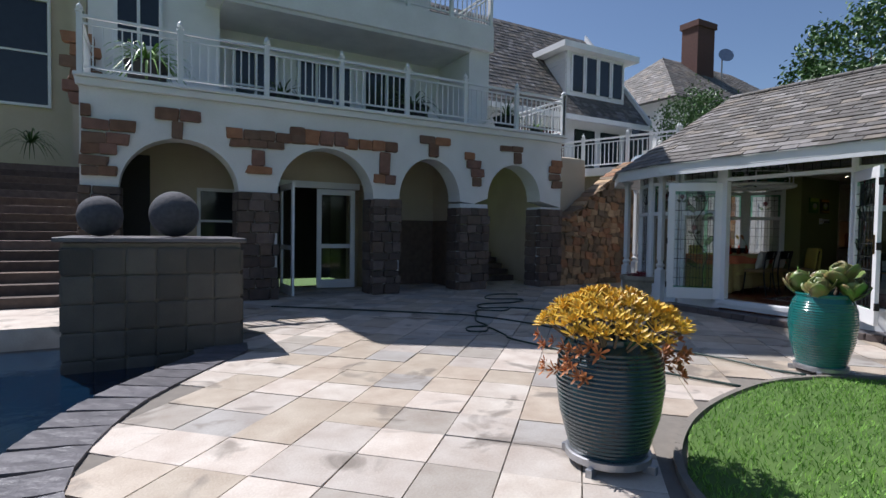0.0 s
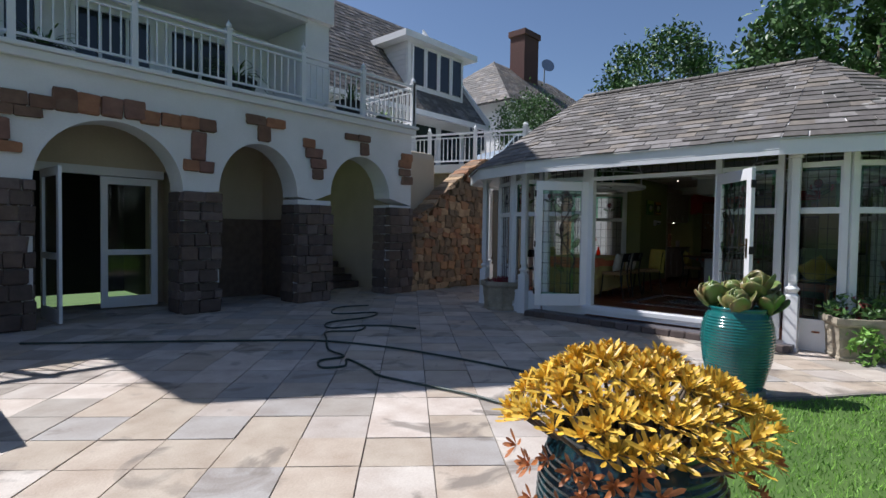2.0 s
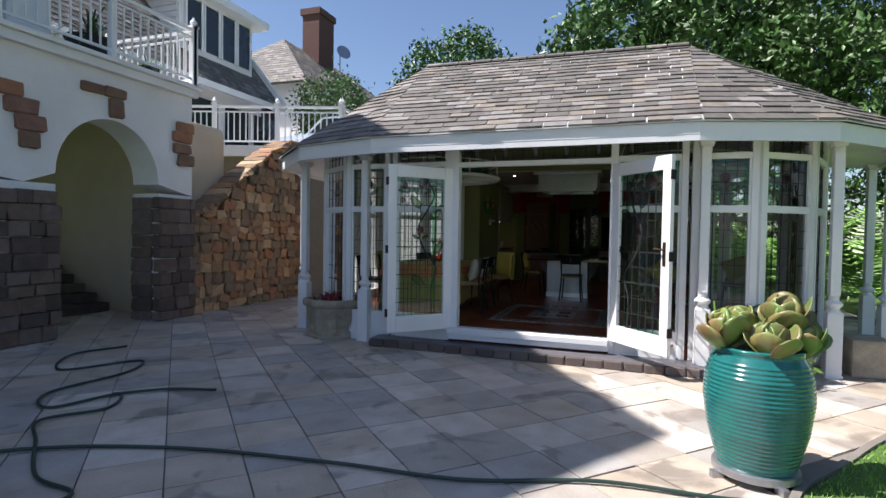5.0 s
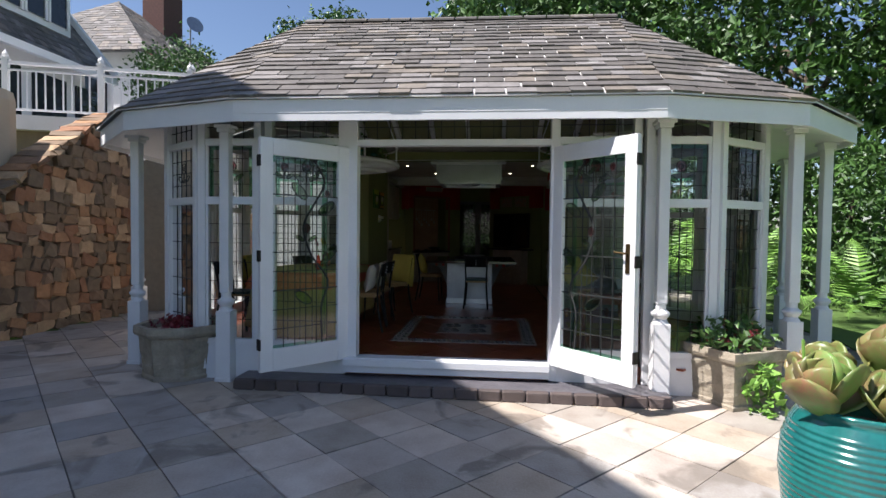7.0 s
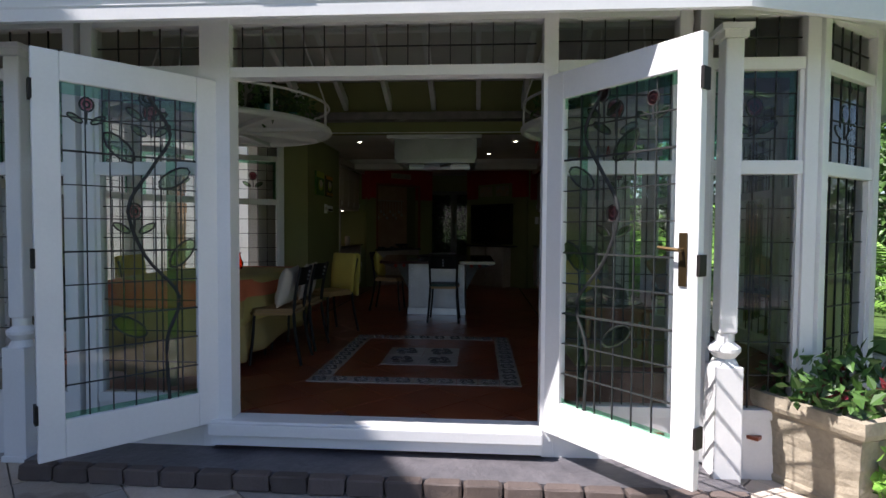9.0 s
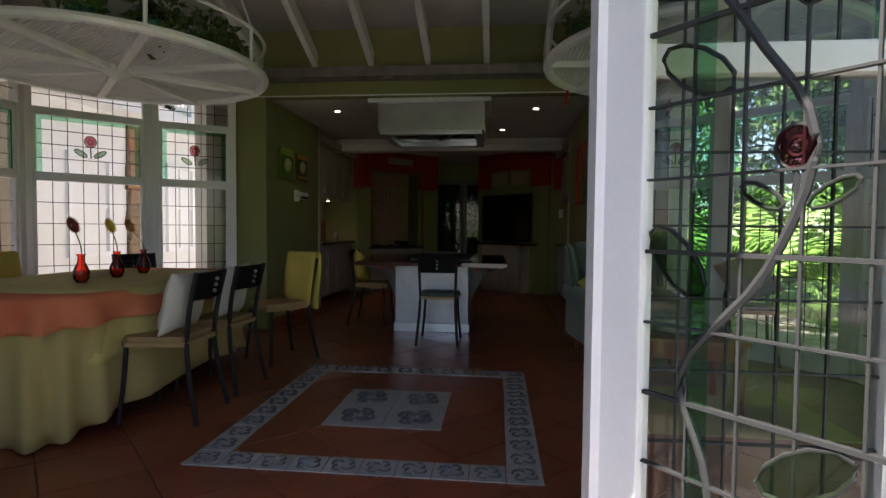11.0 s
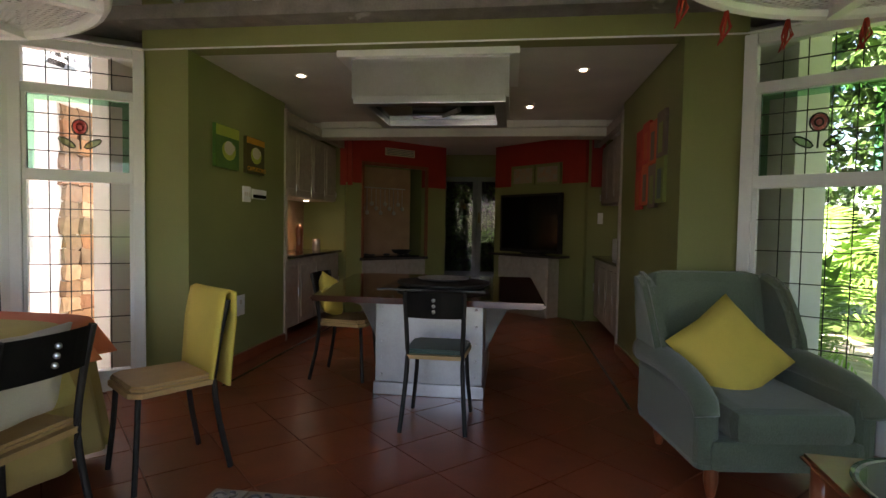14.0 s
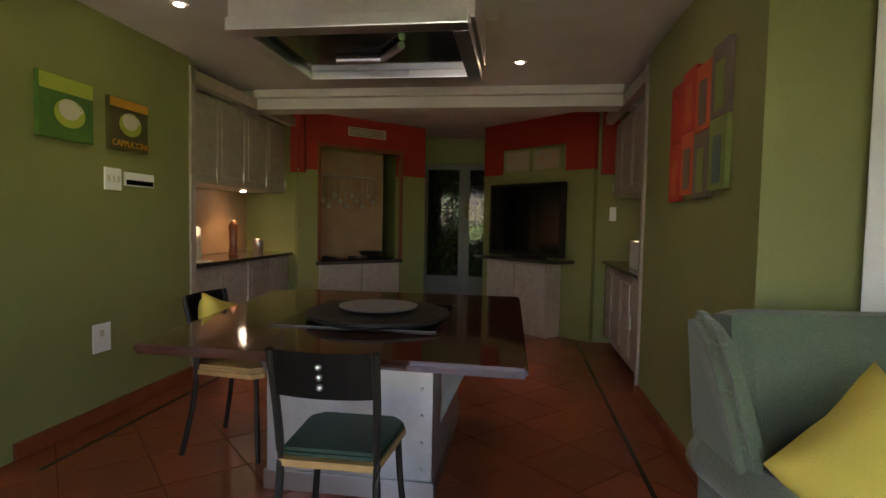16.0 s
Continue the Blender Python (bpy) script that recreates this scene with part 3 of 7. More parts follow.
balustrade((9.78, 10.95), (9.78, 13.0), 1, 4.02, "white metal balustrade at the balcony end")
balustrade((4.6, 12.42), (8.38, 12.42), 3, 7.1, "white metal balustrade on the top storey")
balustrade((8.4, 12.5), (8.4, 14.4), 1, 7.1, "white metal balustrade on the top storey end")
balustrade((-0.95, 10.98), (-0.95, 13.1), 1, 4.02, "white metal balustrade on the balcony return")

# stairs at the far side of the pool
for k in range(16):
    st = boxes((-4.2, -1.0, 10.4 + 0.34 * k, 16.6, 0.12 + 0.17 * k, 0.12 + 0.17 * (k + 1)), bevel=0.01)
    tagged(link_bm("garden_step", st, pier_m), "brown stone garden step with a worn edge", "step", "garden stairs", "structure")
bm = B()
slab(bm, [(-4.8, 9.8, 0), (-4.8, 16.5, 0), (-4.8, 16.5, 4.6), (-4.8, 9.8, 2.0)], (0.45, 0, 0))
sidewall = structure("wall_garden_stairs", bm, mortar_m, "rubble stone wall beside the garden stairs", "wall")
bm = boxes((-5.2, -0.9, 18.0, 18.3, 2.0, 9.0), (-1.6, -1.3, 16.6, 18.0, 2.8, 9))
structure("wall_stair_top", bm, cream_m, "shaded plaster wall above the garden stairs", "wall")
sash(-3.6, -2.2, 17.95, 4.6, 7.5, 1, 2, "dark window above the stairs")
for z in range(6):
    piece("stone", stone_mesh("stone", brown_m, 0.06, z % 5), arcade, pose(-1.05 - 0.12 * (z % 2), 13.1, 4.0 + 0.24 * z), (0.55, 0.14, 0.22))

# ---- stone wall with a sloping coping, terrace above ----
bm = B()
slab(bm, [(9.78, 11.15, 0), (13.4, 11.15, 0), (13.4, 11.15, 3.55), (12.7, 11.15, 3.5), (12.04, 11.15, 3.15), (11.16, 11.15, 2.56), (10.62, 11.15, 2.1), (10.1, 11.15, 1.82), (9.78, 11.15, 1.72)], (0, 0.4, 0))
rubble = structure("wall_rubble", bm, mortar_m, "warm rubble stone wall with a sloping coping", "wall")
def top_at(x):
    return np.interp(x, [9.78, 10.1, 10.62, 11.16, 12.04, 12.7, 13.4], [1.72, 1.82, 2.1, 2.56, 3.15, 3.5, 3.55])
rng = random.Random(8)
z = 0.0
while z < 3.45:
    h = rng.uniform(0.13, 0.24)
    x = 9.8
    while x < 13.3:
        w = rng.uniform(0.14, 0.34)
        if z + h < top_at(x + w / 2) + 0.02:
            piece("stone", stone_mesh("stone", stone_m, 0.13, 10 + rng.randrange(8)), rubble,
                  pose(x + w / 2, 11.14, z + h / 2 + rng.uniform(-0.03, 0.03), 0, rng.uniform(-14, 14), 0), (w * 0.97, 0.14 + rng.uniform(0, 0.07), h * rng.uniform(0.9, 1.05)))
        x += w
    z += h * 0.95
for k in range(21):
    x = 9.85 + 0.15 * k
    piece("stone", stone_mesh("stone", stone_m, 0.1, 10 + k % 8), rubble, pose(x, 11.28, top_at(x) + 0.03, 0, -math.degrees(math.atan2(top_at(x + 0.1) - top_at(x - 0.1), 0.2)), 0), (0.20, 0.5, 0.09))
bm = B()
box(bm, 9.82, 11.32, 11.6, 12.4, 0, 3.62, bevel=0.2)
structure("wall_rounded", bm, cream_m, "cream plastered wall with a rounded corner", "wall")
bm = B()
prism(bm, [(11.9, 14.5), (12.4, 12.7), (13.35, 10.1), (26, 10.1), (26, 30), (11.9, 30)], 3.25, 3.5)
structure("upper_terrace", bm, plaster_m, "upper terrace slab with a white edge", "terrace")
bm = B()
prism(bm, [(12.1, 14.4), (12.55, 12.75), (13.45, 10.3), (13.75, 10.3), (12.9, 12.75), (12.4, 14.4)], 0, 3.25)
structure("wall_terrace", bm, mortar_m, "retaining wall under the upper terrace", "wall")
balustrade((12.0, 14.4), (13.4, 10.15), 3, 3.5, "white metal balustrade on the upper terrace", 0.95)
balustrade((13.5, 10.15), (17.5, 10.15), 3, 3.5, "white metal balustrade on the upper terrace", 0.95)
# wing under the terrace seen from the pavilion windows
structure("wall_court", boxes((13.8, 26, 10.55, 10.8, -0.4, 3.25)), plaster_m, "white plastered wall of the side court", "wall")
sash(14.9, 15.8, 10.53, 0.9, 2.5, 1, 2, "white framed window in the court wall")
sash(17.3, 18.2, 10.53, 0.9, 2.6, 2, 2, "white framed window in the court wall")

court = scene.objects["wall_court"]
rng = random.Random(77)
for k in range(14):
    for x in (16.35, 16.62):
        piece("stone", stone_mesh("stone", stone_m, 0.08, 10 + k % 8), court, pose(x + rng.uniform(-0.03, 0.03), 10.53, 0.1 + 0.225 * k), (0.27, 0.12, 0.22))

# ---- buildings behind ----
def shingles(bm, a, b, c, d, rows, cols, rng, lift=0.02, jitter=0.25):
    """Overlapping slates on the slope a-b (eave) to d-c (top)."""
    a, b, c, d = map(Vector, (a, b, c, d))
    nrm = (b - a).cross(d - a).normalized()
    if nrm.z < 0:
        nrm.negate()
    for r in range(rows):
        v0, v1 = r / rows, (r + 1.25) / rows
        l0, r0 = a.lerp(d, v0), b.lerp(c, v0)
        l1, r1 = a.lerp(d, v1), b.lerp(c, v1)
        n = max(1, round(cols * (r0 - l0).length / max((b - a).length, 0.01)))
        for k in range(n):
            u0 = min(1, max(0, (k + (0.5 if r % 2 else 0) + rng.uniform(-jitter, jitter) * 0.2) / n))
            u1 = min(1, (k + 1 + (0.5 if r % 2 else 0) - 0.03) / n)
            if r % 2 and k == 0:
                u0 = 0
            if u1 <= u0:
                continue
            h = lift * rng.uniform(0.8, 1.6)
            q = rng.uniform(-0.04, 0.04) / rows
            p = [l0.lerp(r0, u0) + (d - a) * q, l0.lerp(r0, u1) + (d - a) * q, l1.lerp(r1, u1), l1.lerp(r1, u0)]
            yield p, nrm, h
def slate_block(bm, p, nrm, h):
    lo = [bm.verts.new(v) for v in p]
    hi = [bm.verts.new(p[0] + nrm * h), bm.verts.new(p[1] + nrm * h), bm.verts.new(p[2] + nrm * 0.004), bm.verts.new(p[3] + nrm * 0.004)]
    bm.faces.new(hi)
    for i in range(4):
        bm.faces.new((lo[i], lo[(i + 1) % 4], hi[(i + 1) % 4], hi[i]))
def slope(name, a, b, c, d, rows, cols, parent, rng):
    bm = B()
    for p, nrm, h in shingles(bm, a, b, c, d, rows, cols, rng):
        slate_block(bm, p, nrm, h)
    ob = part(name, bm, slate_far_m, parent)
    ob["kind"] = "stuff"
    return ob
rng = random.Random(12)
garage = thing("garage_wing", "white garage wing with a steep slate roof and dormer", "house")
part("wall", boxes((11.0, 19.2, 17.0, 24.0, 3.5, 6.4)), plaster_m, garage)
part("garage_door", boxes((12.0, 15.2, 16.93, 17.0, 3.5, 5.7)), brickred_m, garage, "brown garage door")
bm = B()
slab(bm, [(10.2, 16.4, 6.2), (19.6, 16.4, 6.2), (19.6, 20.5, 11.2), (10.2, 20.5, 11.2)], (0, 0, -0.15))
slab(bm, [(10.2, 24.6, 6.2), (19.6, 24.6, 6.2), (19.6, 20.5, 11.2), (10.2, 20.5, 11.2)], (0, 0, -0.15))
part("roof_deck", bm, dark_m, garage)
slope("roof", (10.2, 16.35, 6.2), (19.6, 16.35, 6.2), (19.6, 20.5, 11.2), (10.2, 20.5, 11.2), 26, 40, garage, rng)
part("gutter", boxes((10.2, 19.6, 16.22, 16.36, 6.0, 6.2)), white_m, garage)
bm = B()
slab(bm, [(10.05, 16.3, 6.05), (10.05, 20.5, 11.15), (10.05, 20.5, 11.5), (10.05, 16.3, 6.4)], (0.15, 0, 0))
slab(bm, [(19.6, 16.3, 6.05), (19.6, 20.5, 11.15), (19.6, 20.5, 11.5), (19.6, 16.3, 6.4)], (0.15, 0, 0))
part("barge_board", bm, white_m, garage)["kind"] = "stuff"
dorm = part("dormer", boxes((15.5, 18.9, 17.2, 20.5, 7.1, 9.1)), white_m, garage, "white clad dormer")
bm = B()
for k in range(9):
    box(bm, 15.46, 15.5, 17.25, 20.4, 7.2 + 0.2 * k, 7.37 + 0.2 * k)
part("cladding", bm, white_m, dorm)
part("dormer_roof", boxes((15.0, 19.4, 16.8, 20.9, 9.1, 9.35)), white_m, dorm)
for k in range(4):
    x = 15.75 + 0.78 * k
    part("window", boxes((x, x + 0.6, 17.14, 17.2, 7.45, 8.95)), pane_dark_m, dorm, "dark dormer casement")
    part("frame", boxes((x - 0.07, x, 17.1, 17.22, 7.4, 9.0), (x + 0.6, x + 0.67, 17.1, 17.22, 7.4, 9.0)), white_m, dorm)
for k in range(3):
    part("window", boxes((15.8 + 1.5 * k, 16.9 + 1.5 * k, 16.92, 17.0, 4.2, 5.8)), pane_dark_m, garage)

far = thing("neighbour_house", "white house with a hipped slate roof and brick chimney", "house", at=(-3.6, -6.0, -1.9))
part("wall", boxes((27.0, 42.0, 24.0, 32.0, 0, 10.3)), plaster_m, far)
A, Bq, C, D = (26.5, 23.5, 10.2), (42.5, 23.5, 10.2), (42.5, 32.5, 10.2), (26.5, 32.5, 10.2)
R0, R1 = (31.0, 28.0, 14.0), (38.0, 28.0, 14.0)
bm = B()
slab(bm, [A, Bq, R1, R0], (0, 0, -0.1))
slab(bm, [D, A, R0, (31.0, 28.001, 14.0)], (0, 0, -0.1))
part("roof_deck", bm, dark_m, far)
slope("roof", A, Bq, R1, R0, 20, 46, far, rng)
slope("roof", D, A, R0, R0, 20, 26, far, rng)
part("chimney", boxes((32.6, 34.2, 26.8, 27.9, 12.0, 16.2), (32.5, 34.3, 26.7, 28.0, 15.9, 16.25)), brickred_m, far, "red brick chimney stack")
bm = B()
lathe(bm, [(0.02, 0), (0.2, 0.03), (0.38, 0.1), (0.46, 0.17)], 20, look((35.6, 27.0, 14.6), (36.6, 28.5, 14.0)))
tube(bm, [(35.6, 27.2, 13.2), (35.6, 27.2, 14.5)], 0.05)
part("satellite_dish", bm, steel_dull_m, far, "grey satellite dish")
for x in (28.2, 31.5, 34.6):
    part("window", boxes((x, x + 1.0, 23.92, 24.0, 8.0, 9.7)), pane_dark_m, far)
for y in (25.5, 28.5):
    part("window", boxes((26.92, 27.0, y, y + 1.1, 7.8, 9.6)), pane_dark_m, far)

car = thing("parked_car", "pale blue car parked on the upper terrace behind the balustrade", "car", at=(16.7, 12.0, 3.5), rz=95)
bm = B()
slab(bm, [(-2.0, -0.82, 0.25), (2.0, -0.82, 0.25), (2.05, -0.82, 0.6), (1.9, -0.82, 0.78), (1.1, -0.82, 0.88), (-1.75, -0.82, 0.9), (-2.0, -0.82, 0.75)], (0, 1.64, 0))
bmesh.ops.bevel(bm, geom=bm.edges[:], offset=0.06, segments=2, affect="EDGES")
part("body", bm, car_m, car)
bm = B()
slab(bm, [(-1.5, -0.72, 0.88), (0.95, -0.72, 0.88), (0.35, -0.66, 1.38), (-1.1, -0.66, 1.38)], (0, 1.38, 0))
bmesh.ops.bevel(bm, geom=bm.edges[:], offset=0.05, segments=2, affect="EDGES")
part("cabin", bm, car_m, car)
for y0 in (-0.735, 0.685):
    for q in (((-1.3, 0.92), (-0.42, 0.92), (-0.42, 1.31), (-1.03, 1.31)), ((-0.34, 0.92), (0.72, 0.92), (0.28, 1.31), (-0.34, 1.31))):
        part("window", slab(B(), [(x, y0, z) for x, z in q], (0, 0.05, 0)), pane_dark_m, car)
for x in (-1.25, 1.3):
    for y in (-0.8, 0.62):
        w = part("wheel", lathe(B(), [(0.2, 0), (0.31, 0.02), (0.31, 0.16), (0.2, 0.18)], 24, pose(x, y + 0.18, 0.31, 90, 0, 0)), black_m, car)
        part("rim", lathe(B(), [(0.19, -0.004), (0.17, 0.02)], 16, pose(x, y + 0.18, 0.31, 90, 0, 0)), steel_m, w)

# ---- pavilion ----
CY = 4.915
HALF = [(9.1, 2.35), (9.55, 1.72), (10.3, 1.4), (11.15, 1.4), (12.0, 1.4), (12.75, 2.12), (13.2, 2.8)]
mirror = lambda p: (p[0], 2 * CY - p[1])
structure("floor_pavilion_base", prism(B(), HALF + [mirror(p) for p in HALF[::-1]], -0.3, FL - 0.012), grout_m, "grouted floor of the pavilion", "floor")
# step of dark tiles with a brick riser
structure("door_step", prism(B(), [(8.70, 2.85), (9.1, 2.85), (9.1, 6.95), (8.78, 6.95)], -0.1, 0.095), slate_dark_m, "dark tiled step before the pavilion doors", "step")
step = scene.objects["door_step"]
for k in range(19):
    y = 2.96 + 0.215 * k
    x = 8.675 + 0.0195 * (y - 2.85)
    piece("brick", stone_mesh("brick", brick_m, 0.03, k % 4), step, pose(x, y, 0.05), (0.08, 0.205, 0.095))
structure("door_sill", boxes((9.0, 9.16, 3.9, 5.93, 0.13, FL + 0.012), (8.97, 9.0, 3.9, 5.93, 0.2, FL), bevel=0.006), white_m, "white painted door sill", "sill")


def sheet(x0, x1, y, z0, z1, bm=None):
    """A sheet of glass in a wall's own axes."""
    bm = bm or B()
    bm.faces.new([bm.verts.new(v) for v in ((x0, y, z0), (x1, y, z0), (x1, y, z1), (x0, y, z1))])
    return bm


def rose(bm_red, bm_green, bm_lead, cx, cz, s):
    """A leaded rose with two leaves, in the wall's own axes."""
    def disc(bm, pts, y0, y1):
        bm.faces.new([bm.verts.new((x, y0, z)) for x, z in pts])
    head = [(cx + s * 0.42 * math.cos(a) * (1 + 0.12 * math.sin(3 * a)), cz + s * 0.5 * math.sin(a)) for a in np.linspace(0, 2 * math.pi, 14)[:-1]]
    disc(bm_red, head, -0.006, 0.006)
    for r in (0.46, 0.2):
        tube(bm_lead, [(cx + s * r * math.cos(a), 0, cz + s * r * 1.15 * math.sin(a)) for a in np.linspace(0, 2 * math.pi, 15)], 0.005, 5)
    tube(bm_lead, [(cx, 0, cz - 0.5 * s), (cx + 0.04 * s, 0, cz - 1.5 * s)], 0.006, 5)
    for sg in (-1, 1):
        lx, lz = cx + sg * 0.75 * s, cz - 1.1 * s
        leaf = [(lx + s * 0.5 * math.cos(a) - sg * 0.0, lz + s * 0.25 * math.sin(a) + sg * 0.25 * s * math.cos(a)) for a in np.linspace(0, 2 * math.pi, 11)[:-1]]
        disc(bm_green, leaf, -0.006, 0.006)
        tube(bm_lead, [(x, 0, z) for x, z in leaf + leaf[:1]], 0.005, 5)


def leaded(parent, x0, x1, z0, z1, nx, nz, border=False, flower=False):
    """A leaded light: pane, cames and, where it has them, a green border and a rose."""
    p = part("pane", sheet(x0, x1, 0, z0, z1), glass_m, parent)
    p.visible_shadow = False
    bm = B()
    for i in range(0 if border else 1, nx + (1 if border else 0)):
        x = x0 + (x1 - x0) * i / nx
        box(bm, x - 0.003, x + 0.003, -0.005, 0.005, z0, z1)
    for i in range(1, nz):
        z = z0 + (z1 - z0) * i / nz
        box(bm, x0, x1, -0.006, 0.006, z - 0.003, z + 0.003)
    if border:
        g = part("border_glass", sheet(x1 - 0.045, x1, -0.004, z0, z1, sheet(x0, x0 + 0.045, -0.004, z0, z1,
                                       sheet(x0 + 0.045, x1 - 0.045, -0.004, z1 - 0.04, z1))), green_glass_m, parent, "green glass border")
        g.visible_shadow = False
    if flower:
        r, g = B(), B()
        rose(r, g, bm, (x0 + x1) / 2, z0 + (z1 - z0) * 0.60, (z1 - z0) * 0.20)
        for q, m, nm in ((r, red_glass_m, "rose_glass"), (g, green_leaf_glass_m, "leaf_glass")):
            o = part(nm, q, m, parent, nm.split("_")[0] + " of coloured leaded glass")
            o.visible_shadow = False
    part("lead_cames", bm, lead_m, parent)


TOP = 2.78
def window_bay(a, b, n=1, base=0.42, label="white framed leaded window bay with stained glass roses"):
    a, b = Vector((*a, 0)), Vector((*b, 0))
    w = tagged(new("window_bay"), label, "window", kind="structure")
    w.matrix_world = frame_of(a, b - a)
    L = (b - a).length
    W = L / n
    for i in range(n):
        x0, x1 = i * W, (i + 1) * W
        part("post", boxes((x0, x0 + 0.075, -0.05, 0.05, 0.1, TOP), (x1 - 0.075, x1, -0.05, 0.05, 0.1, TOP), bevel=0.006), white_m, w)
        for z0, z1 in ((base - 0.06, base), (1.80, 1.88), (2.40, 2.47), (2.71, TOP)):
            part("rail", boxes((x0 + 0.076, x1 - 0.076, -0.042, 0.042, z0, z1), bevel=0.005), white_m, w)
        part("panel", boxes((x0 + 0.076, x1 - 0.076, -0.03, 0.03, 0.0, base - 0.06)), white_m, w)
        # opening casements sit in slim sashes
        bm = B()
        for z0, z1 in ((base, 1.80), (1.88, 2.40)):
            box(bm, x0 + 0.076, x0 + 0.10, -0.03, 0.03, z0, z1)
            box(bm, x1 - 0.10, x1 - 0.076, -0.03, 0.03, z0, z1)
        part("sash", bm, white_m, w)
        nx = max(2, round((W - 0.2) / 0.125))
        leaded(w, x0 + 0.10, x1 - 0.10, base, 1.80, nx, 7)
        leaded(w, x0 + 0.10, x1 - 0.10, 1.88, 2.40, nx, 4, True, True)
        leaded(w, x0 + 0.08, x1 - 0.08, 2.47, 2.71, nx, 2)
    return w
for side in (HALF, [mirror(p) for p in HALF]):
    for p, q in zip(side, side[1:]):
        window_bay(p, q)
# front wall beside the doors
for y0, y1 in ((2.35, 3.02), (2 * CY - 3.02, 2 * CY - 2.35)):
    window_bay((9.1, y1), (9.1, y0))
for y0, y1 in ((3.06, 3.9), (2 * CY - 3.9, 2 * CY - 3.06)):
    window_bay((9.1, y1), (9.1, y0))
w = tagged(new("transom"), "white transom window with leaded lights over the doors", "window", kind="structure")
w.matrix_world = frame_of((9.1, 5.93, 0), (0, -1, 0))
part("rail", boxes((0, 2.03, -0.05, 0.05, 2.39, 2.45), (0, 2.03, -0.05, 0.05, 2.71, TOP)), white_m, w)
part("jamb", boxes((-0.03, 0.12, -0.06, 0.06, 0.13, TOP)), white_m, w)
part("jamb", boxes((2.02, 2.08, -0.06, 0.06, 0.13, TOP)), white_m, w)
leaded(w, 0.05, 1.98, 2.45, 2.71, 15, 2)


def french_leaf(hinge, free, label, flip):
    h, f = Vector((*hinge, 0.26)), Vector((*free, 0.26))
    W, Hh, s = (f - h).length, 2.11, 0.118
    e = thing("french_door", label, "door", "french doors of the pavilion")
    e.matrix_world = frame_of(h, f - h)
    bm = boxes((0, s, -0.025, 0.025, 0, Hh), (W - s, W, -0.025, 0.025, 0, Hh), bevel=0.006)
    box(bm, s, W - s, -0.024, 0.024, 0, 0.2, bevel=0.005)
    box(bm, s, W - s, -0.024, 0.024, Hh - 0.15, Hh, bevel=0.005)
    part("door_frame", bm, white_m, e)
    x0, x1, z0, z1 = s, W - s, 0.2, Hh - 0.15
    p = part("pane", sheet(x0, x1, 0, z0, z1), glass_m, e)
    p.visible_shadow = False
    bm = B()
    for k in range(1, 6):
        x = x0 + (x1 - x0) * k / 6
        box(bm, x - 0.0028, x + 0.0028, -0.005, 0.005, z0, z1)
    for k in range(1, 10):
        z = z0 + (z1 - z0) * k / 10
        t = 0.005 if k in (3, 5, 8) else 0.0028
        box(bm, x0, x1, -0.008, 0.008, z - t, z + t)
    # climbing stem with leaves and roses
    stem = smooth_line([(x0 + 0.16, 0, z0), (x0 + 0.17, 0, z0 + 0.35), (x0 + 0.1, 0, z0 + 0.6), (x0 + 0.28, 0, z0 + 0.85), (x0 + 0.36, 0, z0 + 1.12),
                        (x0 + 0.24, 0, z0 + 1.35), (x0 + 0.14, 0, z0 + 1.55), (x0 + 0.25, 0, z0 + 1.75)], 5)
    tube(bm, stem, 0.010, 6)
    r, g, gb = B(), B(), B()
    for cx, cz, q in ((0.33, 1.10, 0.085), (0.26, 1.74, 0.085), (0.55, 1.66, 0.07)):
        rose(r, g, bm, x0 + cx, z0 + cz, q)
    for cx, cz, an in ((0.02, 0.86, -0.9), (0.30, 0.45, 0.6), (0.34, 1.45, 0.8), (0.06, 1.30, -0.6)):
        leaf = [(x0 + cx + 0.1 * math.cos(a) * math.cos(an) - 0.045 * math.sin(a) * math.sin(an) + 0.06, z0 + cz + 0.1 * math.cos(a) * math.sin(an) + 0.045 * math.sin(a) * math.cos(an)) for a in np.linspace(0, 2 * math.pi, 12)[:-1]]
        g.faces.new([g.verts.new((x, -0.006, z)) for x, z in leaf])
        tube(bm, [(x, 0, z) for x, z in leaf + leaf[:1]], 0.006, 5)
    sheet(x0 + 0.115, x0 + 0.165, -0.004, z0 + 0.07, z1 - 0.06, gb)
    sheet(x0, x1, -0.004, z1 - 0.06, z1, gb)
    sheet(x0, x1, -0.004, z0, z0 + 0.03, gb)
    for q, m, nm in ((r, red_glass_m, "rose_glass"), (g, green_leaf_glass_m, "leaf_glass"), (gb, green_glass_m, "border_glass")):
        o = part(nm, q, m, e, nm.split("_")[0] + " of coloured leaded glass")
        o.visible_shadow = False
    part("lead_cames", bm, lead_m, e)
    for z in (0.25, 1.05, 1.9):
        part("hinge", boxes((W - 0.004, W + 0.012, -0.03, 0.03, z - 0.05, z + 0.05)), black_m, e, "black hinge")
    if flip > 0:
        return e
    bm = boxes((W - 0.09, W - 0.05, flip * 0.026, flip * 0.034, 0.95, 1.2), bevel=0.003)
    tube(bm, [(W - 0.07, flip * 0.03, 1.12), (W - 0.07, flip * 0.075, 1.12), (W - 0.17, flip * 0.075, 1.13)], 0.009)
    part("handle", bm, brass_m, e, "aged brass lever handle")
    return e
french_leaf((9.06, 3.87), (8.36, 3.27), "open white french door with leaded climbing rose glass", -1)
